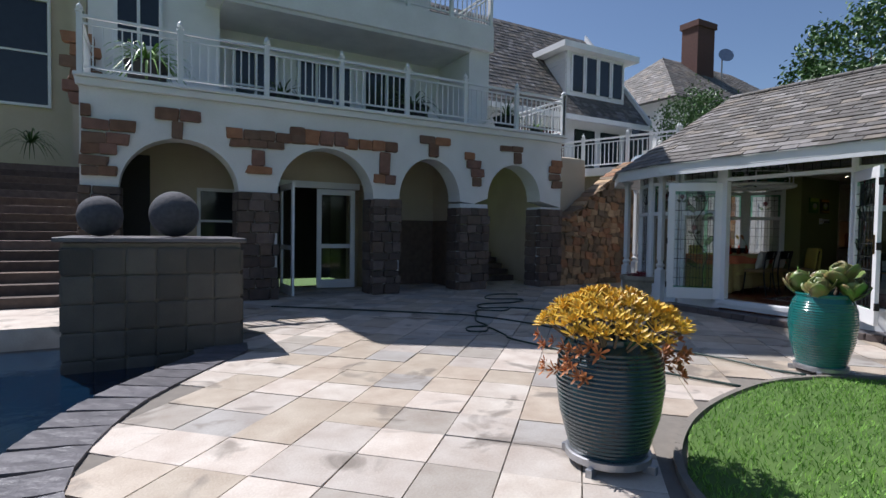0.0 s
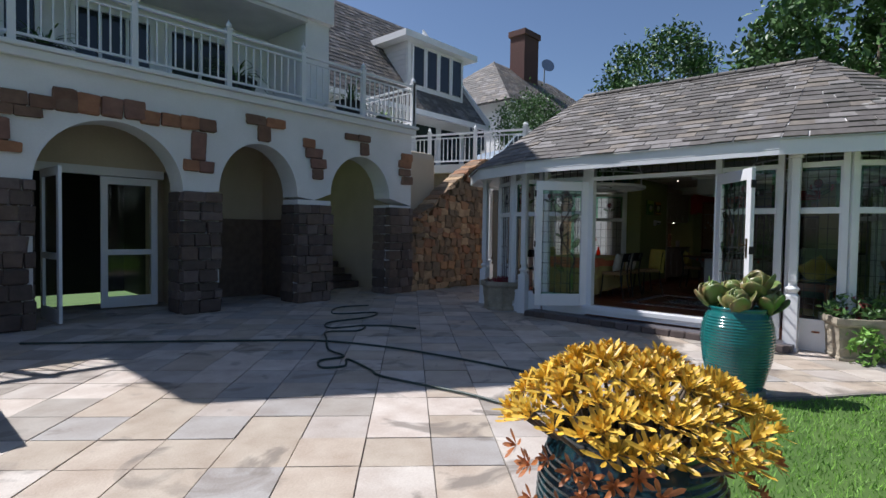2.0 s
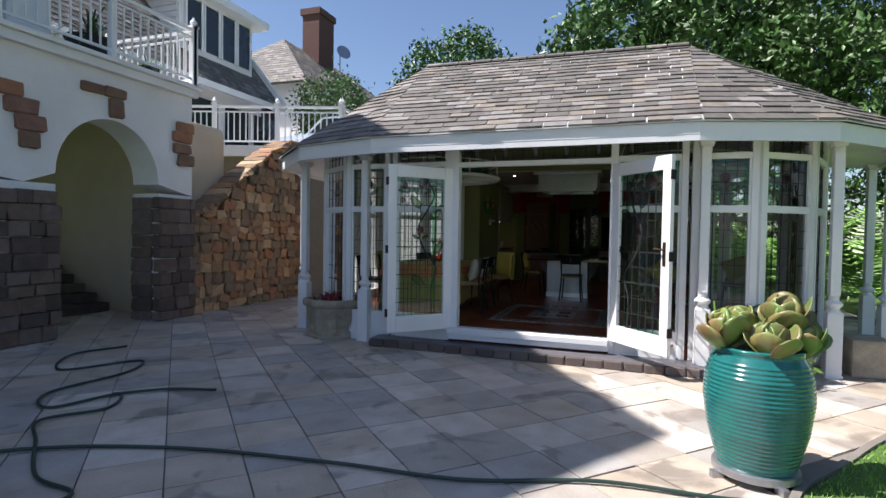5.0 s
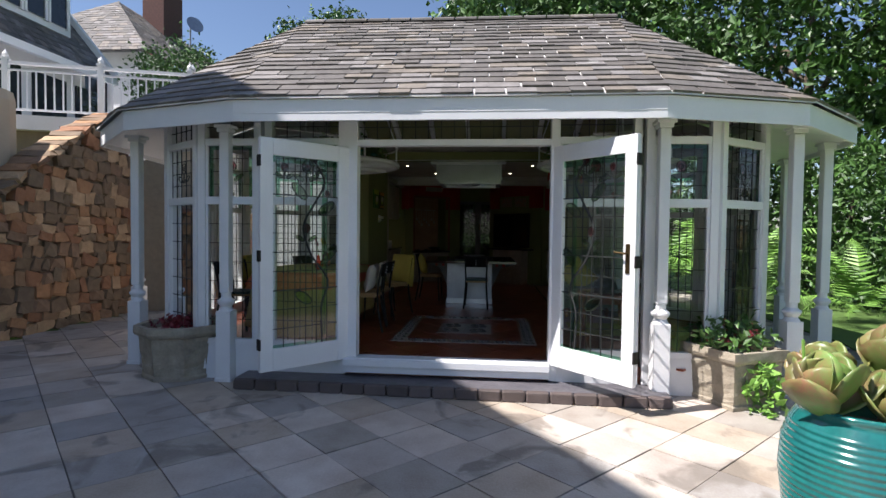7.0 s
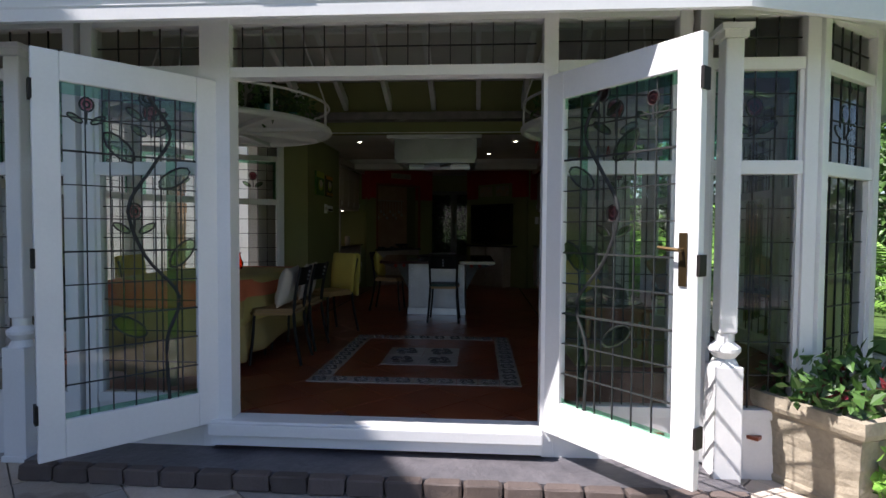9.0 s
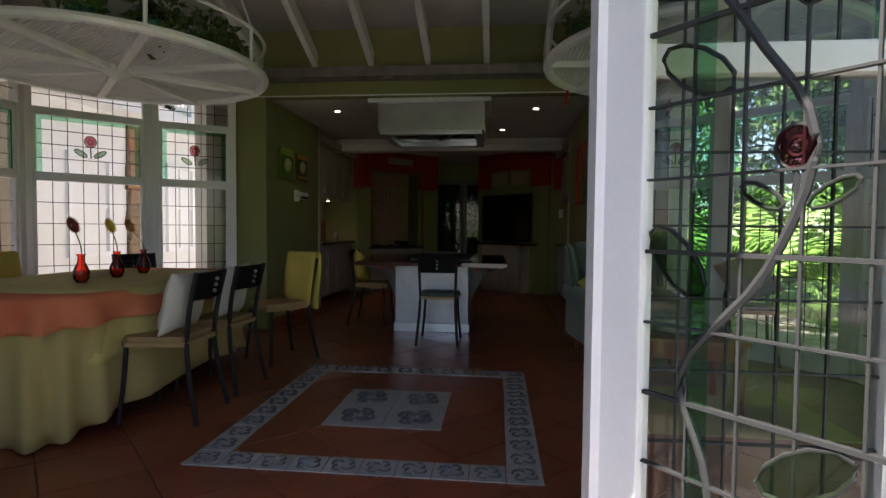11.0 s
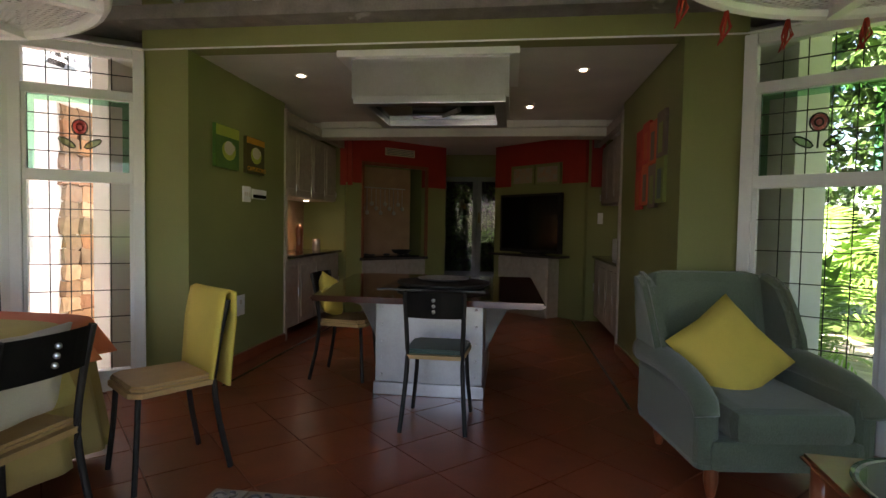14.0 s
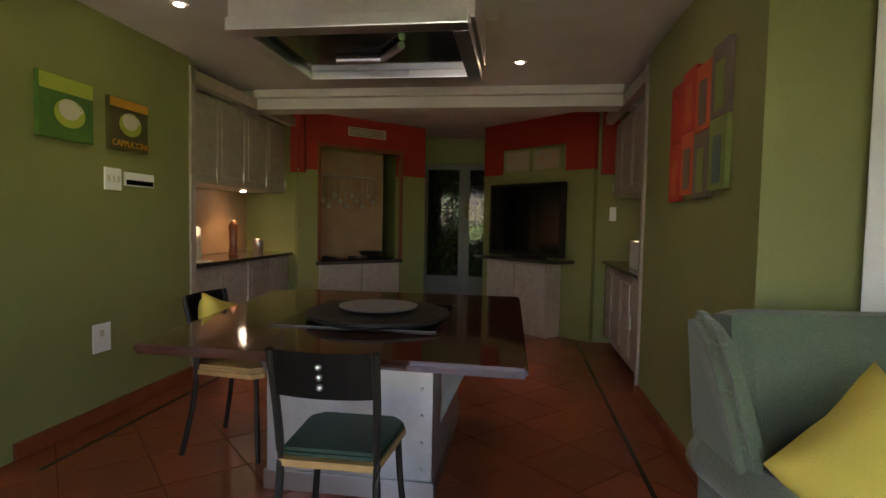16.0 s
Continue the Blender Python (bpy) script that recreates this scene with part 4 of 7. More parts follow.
french_leaf((9.06, 5.91), (8.40, 6.53), "open white french door with leaded climbing rose glass and black hinges", 1)

# turned posts
def porch_post(x, y, h=2.62):
    e = thing("porch_post", "white turned timber porch post with a square base", "post", "porch posts", (x, y, 0))
    part("base", boxes((-0.075, 0.075, -0.075, 0.075, 0, 0.72), (-0.085, 0.085, -0.085, 0.085, 0, 0.04), bevel=0.006), white_m, e)
    part("collar", lathe(B(), [(0.075, 0.72), (0.055, 0.76), (0.085, 0.80), (0.085, 0.82), (0.05, 0.85), (0.05, 0.9)], 20), white_m, e, smooth=False)
    part("shaft", boxes((-0.05, 0.05, -0.05, 0.05, 0.9, h - 0.1), bevel=0.012), white_m, e)
    part("cap", boxes((-0.065, 0.065, -0.065, 0.065, h - 0.1, h - 0.06), (-0.085, 0.085, -0.085, 0.085, h - 0.06, h - 0.03)), white_m, e)
    return e
for x, y in ((8.93, 2.9), (9.02, 7.16), (9.56, 8.50), (9.28, 1.56), (10.25, 0.72), (11.6, 0.45), (11.0, 9.5)):
    porch_post(x, y)

# roof: eave polygon, fascia, soffit, slates
EAVE = [(8.47, 3.02), (8.86, 1.68), (9.85, 0.66), (11.9, 0.3), (13.6, 0.9), (14.6, 2.4)]
EAVE = EAVE + [mirror(p) for p in EAVE[::-1]]
EZ = 2.52
E3 = [Vector((x, y, EZ if x < 13 else 3.3)) for x, y in EAVE]
bm = B()
n = len(E3)
for i in range(n):
    a, b = E3[i], E3[(i + 1) % n]
    if a.x > 14.5 and b.x > 14.5:
        continue
    d = (b - a).normalized().cross(Vector((0, 0, 1))) * 0.03
    slab(bm, [a, b, b + Vector((0, 0, 0.19)), a + Vector((0, 0, 0.19))], -d)
roof = thing("pavilion_roof", "hipped grey slate pavilion roof with lichen and white fascia", "roof")
roof["kind"] = "structure"
part("fascia", bm, white_m, roof, "white painted fascia board")
bm = B()
W2 = [Vector((x, y, 2.80)) for x, y in HALF + [mirror(p) for p in HALF[::-1]]]
near = lambda p: min(W2, key=lambda q: (q.xy - p.xy).length)
inner = [near(p) for p in E3]
for i in range(n):
    a, b, c, d = E3[i] + Vector((0, 0, 0.06)), E3[(i + 1) % n] + Vector((0, 0, 0.06)), inner[(i + 1) % n], inner[i]
    if (c - d).length < 1e-3:
        bm.faces.new([bm.verts.new(v) for v in (a, b, c)])
    else:
        bm.faces.new([bm.verts.new(v) for v in (a, b, c, d)])
bmesh.ops.recalc_face_normals(bm, faces=bm.faces[:])
bmesh.ops.solidify(bm, geom=bm.faces[:], thickness=0.012)
part("soffit", bm, white_m, roof)
RA, RB = Vector((10.75, 2.96, 4.24)), Vector((10.95, 7.03, 4.35))
rng = random.Random(21)
E4 = [Vector((p.x + (p.x - 11) * 0.012, p.y + (p.y - CY) * 0.012, p.z + 0.205)) for p in E3]
deck = B()
near_slates = 0
front_bm = {}
faces = []
for i in range(n):
    a, b = E4[i], E4[(i + 1) % n]
    if i == n - 1:
        c, d = RA, RB
        faces.append((a, b, c, d))
    elif i == n // 2 - 1:
        faces.append((a, b, RB, RA))
    else:
        r = RA if i < n // 2 else RB
        faces.append((a, b, r, r))
for a, b, c, d in faces:
    pts = [a, b, c] if (c - d).length < 1e-4 else [a, b, c, d]
    slab(deck, pts, (0, 0, -0.015))
part("roof_deck", deck, ceiling_m, roof, "white boarded underside of the roof")
ROOF_FACES = faces
bm = B()
for a, b in [(RA, RB)]:
    m = max(4, round((b - a).length / 0.3))
    for k in range(m):
        p, q = a.lerp(b, k / m), a.lerp(b, (k + 0.93) / m)
        s = (q - p).normalized().cross(Vector((0, 0, 1))) * 0.09
        up = Vector((0, 0, 0.035))
        slab(bm, [p + s - up * 0.4, p + up, q + up, q + s - up * 0.4], (0, 0, 0.022))
        slab(bm, [p - s - up * 0.4, q - s - up * 0.4, q + up, p + up], (0, 0, 0.022))
part("ridge_tiles", bm, slate_far_m, roof)["kind"] = "stuff"

# ---- pavilion inside ----
for k, a in enumerate(((6.68, 7.05, 0, 3.3), (2.78, 3.18, 0, 3.3), (3.18, 6.68, 2.80, 3.3))):
    structure("wall_green_arch_%d" % (k + 1), boxes((13.2, 13.35, *a)), olive_m, "olive green wall round the kitchen opening", "wall")
structure("wall_head", boxes((13.2, 13.35, 2.4, 7.4, 3.3, 3.5)), olive_m, "olive green wall head", "wall")
raft = thing("roof_rafters", "white painted rafters under the boarded roof", "rafters")
raft["kind"] = "structure"
for k in range(7):
    y = 3.05 + 0.61 * k
    slab_b = B()
    slab(slab_b, [(13.25, y, 3.24), (10.9, y, 4.2), (10.9, y, 4.05), (13.25, y, 3.09)], (0, 0.06, 0))
    part("rafter", slab_b, white_m, raft)
    slab_b = B()
    slab(slab_b, [(9.0, y, 2.95), (10.8, y, 4.15), (10.8, y, 4.0), (9.0, y, 2.8)], (0, 0.06, 0))
    part("rafter", slab_b, white_m, raft)
for x, z in ((11.6, 3.62),):
    part("purlin", boxes((x, x + 0.07, 1.9, 7.9, z - 0.02, z + 0.08)), white_m, raft)

# kitchen shell
structure("floor_kitchen_base", boxes((13.2, 20.0, 2.2, 7.7, -0.3, FL - 0.012)), grout_m, "grouted kitchen floor", "floor")
for k, a in enumerate(((13.35, 14.9, 6.68, 6.85), (14.9, 17.0, 7.3, 7.45), (13.35, 15.1, 3.02, 3.18), (15.1, 17.0, 2.42, 2.57), (16.9, 17.05, 6.6, 7.3), (16.95, 17.1, 2.57, 3.3))):
    structure("wall_kitchen_%d" % (k + 1), boxes((*a, 0, 2.8)), olive_m, "olive green painted kitchen wall", "wall")
structure("ceiling_kitchen", boxes((13.35, 20, 2.4, 7.5, 2.80, 2.9), (15.95, 16.2, 2.45, 7.4, 2.62, 2.80)), ceiling_m, "pale kitchen ceiling with a lower far part", "ceiling")
structure("cornice", boxes((15.88, 15.95, 3.2, 6.66, 2.72, 2.80), bevel=0.015), ceiling_m, "pale moulded cornice", "trim")


def wall_on(m, L, parts_, mat):
    bm = B()
    for a in parts_:
        box(bm, *a, m=m)
    return bm
mL = frame_of((16.85, 6.62, 0), (1.23, -1.29, 0))
mR = frame_of((16.9, 3.3, 0), (1.13, 1.25, 0))
LL = 1.76
LR = 1.68
structure("wall_left_niche", wall_on(mL, LL, [(0, 0.26, 0, 0.15, 0, 2.14), (1.39, LL, 0, 0.15, 0, 2.14), (0.26, 1.39, 0.5, 0.6, 0.9, 2.5)], olive_m), olive_m, "olive green angled kitchen wall", "wall")
structure("wall_left_red", wall_on(mL, LL, [(0, LL, 0, 0.15, 2.46, 2.8), (0, 0.26, 0, 0.151, 2.14, 2.46), (1.39, LL, 0, 0.151, 2.14, 2.46)], red_m), red_m, "red painted band on the angled wall", "wall")
structure("wall_right_angled", wall_on(mR, LR, [(0, LR, -0.15, 0, 0, 2.16)], olive_m), olive_m, "olive green angled kitchen wall", "wall")
structure("wall_right_red", wall_on(mR, LR, [(0, 0.38, -0.151, 0.002, 2.16, 2.8), (1.36, LR, -0.151, 0.002, 2.16, 2.8), (0.38, 1.36, -0.151, 0.002, 2.47, 2.8)], red_m), red_m, "red painted band on the angled wall", "wall")
structure("wall_right_recess", wall_on(mR, LR, [(0.38, 1.36, -0.18, -0.02, 2.16, 2.47)], olive_m), olive_m, "olive green recess above the television", "wall")
structure("wall_corner_red", boxes((16.86, 16.99, 6.55, 6.72, 2.1, 2.79), (16.88, 17.0, 3.05, 3.22, 2.1, 2.79)), red_m, "red painted wall corners", "wall")
structure("wall_kitchen_back", boxes((18.9, 19.0, 2.4, 4.42, 0, 2.8), (18.9, 19.0, 5.52, 7.5, 0, 2.8), (18.9, 19.0, 4.42, 5.52, 2.42, 2.8), (18.06, 18.9, 5.52, 5.62, 0, 2.8), (18.05, 18.9, 4.30, 4.42, 0, 2.8)), olive_m, "olive green wall round the garden doors", "wall")
for y in (5.51, 4.885):
    e = glazed_leaf("garden_door", frame_of((18.88, y, FL), (0, -1, 0)), 0.62, 2.14, [(0, 0.48), (2.06, 2.14)], 0.075, "grey leaded garden door at the kitchen end", grey_paint_m)
    bm = B()
    for k in range(1, 5):
        box(bm, 0.075 + 0.094 * k - 0.004, 0.075 + 0.094 * k + 0.004, -0.008, 0.008, 0.48, 2.06)
    for k in range(1, 8):
        box(bm, 0.075, 0.545, -0.008, 0.008, 0.48 + 0.2 * k, 0.488 + 0.2 * k)
    part("lead_cames", bm, lead_m, e)
part("handle", boxes((0.02, 0.055, -0.05, -0.022, 1.34, 1.52), bevel=0.005), brass_m, e)
# added dark walls that keep daylight from behind the garden doors
structure("wall_light_block", boxes((22.0, 22.2, 2.4, 7.46, -0.3, 2.95), (19.0, 22.0, 7.3, 7.45, -0.3, 2.95), (19.0, 22.0, 2.41, 2.55, -0.3, 2.95)), dark_m, "dark wall added to block light behind the garden doors", "wall")
# outer shell and flat roof of the kitchen, run on to darken beyond the doors
structure("roof_kitchen", boxes((13.0, 23.4, 2.0, 7.9, 2.95, 3.05)), slate_far_m, "flat roof over the kitchen, run on unseen to block light", "roof")
structure("wall_kitchen_outer", boxes((13.36, 23.3, 7.46, 7.6, -0.3, 2.95), (13.36, 23.3, 2.2, 2.4, -0.3, 2.95)), plaster_m, "white outer kitchen wall, run on unseen to block light", "wall")

# ---- furniture and fittings ----
def pillow(w, h, t, m, seed=0):
    bm = B()
    bmesh.ops.create_grid(bm, x_segments=12, y_segments=12, size=0.5)
    top = bm.verts[:]
    bmesh.ops.solidify(bm, geom=bm.faces[:], thickness=0.02)
    for v in bm.verts:
        u, q = v.co.x * 2, v.co.y * 2
        s = 1 if v.co.z > -0.005 else -1
        f = max(0.0, (1 - u ** 4) * (1 - q ** 4)) ** 0.6
        pinch = 1 - 0.07 * (1 - abs(u * q))
        v.co = Vector((u * 0.5 * w * pinch, q * 0.5 * h * pinch, s * (0.006 + t * 0.5 * f) + 0.008 * noise.noise(Vector((u * 2 + seed, q * 2, 0)))))
    bmesh.ops.transform(bm, matrix=m, verts=bm.verts[:])
    return bm


def cafe_chair(x, y, rz, label, seat_mat, z=FL):
    """Seat faces local +y; three studs in the black back."""
    e = thing("dining_chair", label, "chair", "dining chairs", (x, y, z), rz)
    for sx in (-1, 1):
        part("leg", tube(B(), smooth_line([(sx * 0.20, 0.2, 0.0), (sx * 0.175, 0.18, 0.25), (sx * 0.165, 0.17, 0.44)], 4), 0.0135), black_m, e)
        part("leg", tube(B(), smooth_line([(sx * 0.20, -0.25, 0.0), (sx * 0.18, -0.2, 0.25), (sx * 0.17, -0.18, 0.45), (sx * 0.175, -0.2, 0.65), (sx * 0.18, -0.245, 0.86)], 4), 0.0145), black_m, e)
    bm = B()
    prism(bm, [(-0.2, 0.16), (-0.15, 0.21), (0.15, 0.21), (0.2, 0.16), (0.175, -0.19), (-0.175, -0.19)], 0.44, 0.465)
    part("seat_board", bm, seat_wood_m, e)
    bm = B()
    prism(bm, [(-0.2, 0.15), (-0.15, 0.205), (0.15, 0.205), (0.2, 0.15), (0.18, -0.17), (-0.18, -0.17)], 0.466, 0.495)
    bmesh.ops.bevel(bm, geom=[q for q in bm.edges], offset=0.012, segments=2, affect="EDGES")
    part("seat", bm, seat_mat, e)
    bm = B()
    p = [(sx, -0.215 - 0.03 * (1 - (sx / 0.18) ** 2) - 0.03 * s, 0.70 + 0.16 * s) for s in (0, 1) for sx in np.linspace(-0.18, 0.18, 9)]
    vs = [bm.verts.new(q) for q in p]
    for i in range(8):
        bm.faces.new((vs[i], vs[i + 1], vs[10 + i], vs[9 + i]))
    bmesh.ops.solidify(bm, geom=bm.faces[:], thickness=0.016)
    bk = part("backrest", bm, black_m, e)
    for k in range(3):
        bm = B()
        bmesh.ops.create_uvsphere(bm, u_segments=10, v_segments=6, radius=0.012, matrix=pose(0, -0.262 - 0.008 * k, 0.745 + 0.035 * k))
        part("stud", bm, steel_m, bk, "round steel stud")
    part("foot_rail", tube(B(), [(-0.17, 0.17, 0.44), (0.17, 0.17, 0.44)], 0.01), black_m, e)
    return e
cafe_chair(12.86, 4.73, -90, "black metal chair with green seat at the island", green_seat_m)
cafe_chair(13.77, 5.62, 177, "black metal chair with a yellow cushion beside the island", seat_wood_m)
cafe_chair(10.57, 6.09, 4, "black metal chair with a cream cushion at the dining table", seat_wood_m)
cafe_chair(11.15, 6.11, -3, "black metal chair with a cream cushion at the dining table", seat_wood_m)
cafe_chair(11.94, 6.0, 54, "black metal chair with a yellow cover over its back", seat_wood_m)
cafe_chair(12.15, 7.35, 150, "black metal chair with green seat by the window", green_seat_m)
cafe_chair(11.25, 7.72, 182, "black metal chair with a yellow cover behind the table", green_seat_m)
cafe_chair(10.4, 7.7, 178, "black metal chair behind the dining table", green_seat_m)
cafe_chair(12.45, 1.98, 75, "black metal chair with a striped cushion by the window", green_seat_m)
def cushion(bm, label, mat, name="cushion", group=""):
    return tagged(link_bm(name, bm, mat, smooth=True), label, "cushion", group)
cushion(pillow(0.36, 0.34, 0.13, pose(13.78, 5.77, FL + 0.66, 78, 18, 0)), "yellow cushion leaning on the chair back", yellow_m)
for x in (10.57, 11.15):
    cushion(pillow(0.40, 0.36, 0.12, pose(x, 6.01, FL + 0.68, -76, 0, 4), int(x * 10)), "cream patterned cushion on a dining chair", cushion_m, group="cream cushions")
cushion(pillow(0.42, 0.42, 0.14, pose(12.45, 1.98, FL, 0, 0, 75) @ pose(0, -0.08, 0.72, -70, 0, 0) @ pose(0, 0, 0, 0, 0, 25)), "striped brown and orange cushion on a chair", stripe_m)
# draped covers over chair backs
for x, y, rz, lab in ((11.94, 6.0, 54, "yellow cloth cover draped over a chair back"), (11.25, 7.72, 182, "yellow cloth cover draped over a chair back")):
    bm = B()
    prof = [(-0.155, 0.47), (-0.17, 0.6), (-0.185, 0.75), (-0.21, 0.9), (-0.24, 0.915), (-0.275, 0.9), (-0.275, 0.75), (-0.265, 0.6), (-0.255, 0.42)]
    xs_ = np.linspace(-0.205, 0.205, 7)
    grid = [[bm.verts.new((xx, yy + 0.006 * math.sin(9 * xx + 8 * zz), zz)) for xx in xs_] for yy, zz in prof]
    for a, b in zip(grid, grid[1:]):
        for i in range(6):
            bm.faces.new((a[i], a[i + 1], b[i + 1], b[i]))
    bmesh.ops.recalc_face_normals(bm, faces=bm.faces[:])
    bmesh.ops.solidify(bm, geom=bm.faces[:], thickness=0.012)
    bmesh.ops.transform(bm, matrix=pose(x, y, FL, 0, 0, rz), verts=bm.verts[:])
    tagged(link_bm("chair_cover", bm, yellow_m, smooth=True), lab, "cover", "yellow chair covers")

# dining table with cloths
tb = thing("dining_table", "oval dining table hidden under layered cloths", "table", at=(11.0, 6.88, FL))
part("tabletop", lathe(B(), [(0.5, 0.70), (0.52, 0.71), (0.52, 0.735), (0.5, 0.74)], 40, Matrix.Diagonal((1.9, 1.05, 1, 1))), redwood_m, tb)
part("pedestal", lathe(B(), [(0.3, 0), (0.12, 0.06), (0.08, 0.3), (0.1, 0.7)], 20), redwood_m, tb)
def drape(name, label, mat, rx, ry, drop, lift, seed, folds, rot=0.0):
    bm = B()
    n, rows = 96, 12
    ring = []
    for k in range(rows + 1):
        row = []
        for i in range(n):
            a = 2 * math.pi * i / n
            if k <= 4:
                s, z, out = k / 4, 0.745 + lift, 0
            else:
                f = (k - 4) / (rows - 4)
                s, z = 1.0, 0.745 + lift - f * drop * (1 + 0.10 * math.sin(2 * a + seed))
                out = f * (0.05 + 0.045 * math.sin(folds * a + 2 * math.sin(a + seed)))
            c, q = math.cos(a), math.sin(a)
            ex = 0.42
            px, py = math.copysign(abs(c) ** ex, c), math.copysign(abs(q) ** ex, q)
            row.append(bm.verts.new((px * (rx * max(s, 0.001) + out), py * (ry * max(s, 0.001) + out), max(0.004, z))))
        ring.append(row)
    for a_, b_ in zip(ring, ring[1:]):
        for i in range(n):
            bm.faces.new((a_[i], a_[(i + 1) % n], b_[(i + 1) % n], b_[i]))
    bmesh.ops.recalc_face_normals(bm, faces=bm.faces[:])
    bmesh.ops.solidify(bm, geom=bm.faces[:], thickness=0.003)
    bmesh.ops.transform(bm, matrix=pose(11.0, 6.88, FL, 0, 0, rot), verts=bm.verts[:])
    return tagged(link_bm(name, bm, mat, smooth=True), label, "tablecloth")
drape("tablecloth", "long ochre yellow tablecloth falling in folds", cloth_m, 1.02, 0.58, 0.68, 0.0, 1.0, 17)
drape("tablecloth", "short orange red cloth laid over the table", cloth_red_m, 1.035, 0.595, 0.17, 0.008, 2.0, 11)
drape("table_runner", "pale green and yellow runner across the table", cloth_white_m, 0.80, 0.612, 0.36, 0.014, 0.5, 9)
for i, (x, y, col) in enumerate(((10.67, 6.75, red_leaf_m), (11.05, 6.8, yellow_leaf_m), (11.4, 6.85, orange_leaf_m))):
    v = thing("bud_vase", "orange red glass bud vase with one gerbera", "vase", "vases on the table", (x, y, FL + 0.762))
    part("body", lathe(B(), [(0.03, 0), (0.045, 0.03), (0.048, 0.07), (0.022, 0.13), (0.018, 0.16), (0.028, 0.18)], 20), vase_m, v, "orange glass body", True)
    stem = smooth_line([(0, 0, 0.02), (0.005, 0, 0.2), (-0.02 - 0.05 * (i == 2), 0.01, 0.3), (-0.05 - 0.09 * (i == 2), 0.02, 0.36)], 4)
    part("stem", tube(B(), stem, 0.004, 6), leaf_light_m, v)
    bm = B()
    tip = stem[-1]
    for k in range(22):
        a = 2 * math.pi * k / 22
        d = Vector((math.cos(a), 0.35 * math.sin(a) - 0.3, math.sin(a)))
        s = Vector((-math.sin(a), 0, math.cos(a))) * 0.008
        slab(bm, [tip + s * 0.4, tip + d * 0.035 + s, tip + d * 0.055, tip + d * 0.035 - s], (0, 0.002, 0))
    part("flower", bm, col, v, "daisy-like flower head")

# hanging round shelves
def wheel_shelf(x, y, z, r, plants):
    e = thing("hanging_shelf", "round white metal mesh shelf hung from the rafters", "shelf", "round hanging shelves", (x, y, z))
    ring = lambda rr, zz: [(rr * math.cos(a), rr * math.sin(a), zz) for a in np.linspace(0, 2 * math.pi, 49)]
    part("rim", tube(B(), ring(r, 0), 0.03, 8), white_m, e)
    part("rail", tube(B(), ring(r, 0.24), 0.012, 6), white_m, e)
    for k in range(8):
        a = 2 * math.pi * k / 8
        part("spoke", boxes((0.05, r, -0.025, 0.025, -0.03, 0.02)), white_m, e).matrix_local = pose(0, 0, 0, 0, 0, math.degrees(a))
        part("upright", tube(B(), [(r * math.cos(a), r * math.sin(a), 0), (r * math.cos(a), r * math.sin(a), 0.24)], 0.012, 6), white_m, e)
    part("hub", lathe(B(), [(0.02, -0.08), (0.07, -0.05), (0.12, 0.0), (0.06, 0.04)], 16), white_m, e)
    for sx, sy in ((1, 0), (-1, 0), (0, 1), (0, -1)):
        part("hanger", tube(B(), [(sx * r, sy * r, 0.24), (sx * r * 0.75, sy * r * 0.75, 1.28 if sx else 0.9)], 0.008, 5), white_m, e)
    bm = B()
    n = 34
    for k in range(-n, n + 1):
        q = r * k / n
        h = math.sqrt(max(0, r * r - q * q))
        for a in (30, -30):
            ca_, sa_ = math.cos(radians(a)), math.sin(radians(a))
            p0, p1 = Vector((q * ca_ - h * sa_, q * sa_ + h * ca_, 0.005)), Vector((q * ca_ + h * sa_, q * sa_ - h * ca_, 0.005))
            d = (p1 - p0).normalized().cross(Vector((0, 0, 1))) * 0.004
            if (p1 - p0).length > 0.05:
                slab(bm, [p0 - d, p1 - d, p1 + d, p0 + d], (0, 0, 0.004))
    part("mesh_floor", bm, white_m, e, "expanded metal mesh")
    return e
wheel_shelf(10.95, 6.7, 2.44, 0.93, True)
wheel_shelf(11.05, 2.98, 2.44, 0.88, True)
g = np.random.default_rng(5)
def trailing(x, y, z, n, spread, label, mat, size=0.07, pot=True):
    e = thing("pot_plant", label, "plant", "plants on the shelves", (x, y, z))
    if pot:
        part("pot", lathe(B(), [(0.06, 0), (0.085, 0.12), (0.095, 0.13)], 18), teal_m, e)
    pts = clumps(g, (0, 0, 0.2), (spread, spread, 0.14), n, 14, 0.04)
    leafy("leaves", pts, size, mat, e, g)
    return e
for x, y in ((10.35, 6.45), (10.6, 6.2), (10.95, 6.1), (11.3, 6.15)):
    trailing(x, y, 2.455, 16, 0.17, "trailing green leafy plant on the round shelf", leaf_m)
for x, y in ((10.8, 3.5), (11.2, 3.62)):
    trailing(x, y, 2.455, 10, 0.13, "small leafy plant on the round shelf", leaf_m)
def bottle(x, y, z, prof, mat, label, name):
    return tagged(link_bm(name, lathe(B(), prof, 18, pose(x, y, z)), mat, smooth=True), label, name.replace("_", " "))
bottle(10.75, 6.35, 2.455, [(0.09, 0), (0.11, 0.1), (0.1, 0.26), (0.04, 0.3), (0.045, 0.33)], blue_pot_m, "dark blue glazed jar on the round shelf", "jar")
bottle(11.15, 6.3, 2.455, [(0.06, 0), (0.07, 0.15), (0.035, 0.22), (0.04, 0.25)], planter_m, "pale ceramic jar on the round shelf", "jar")
bottle(11.5, 6.4, 2.455, [(0.07, 0), (0.09, 0.12), (0.07, 0.25), (0.075, 0.27)], black_m, "black jar on the round shelf", "jar")
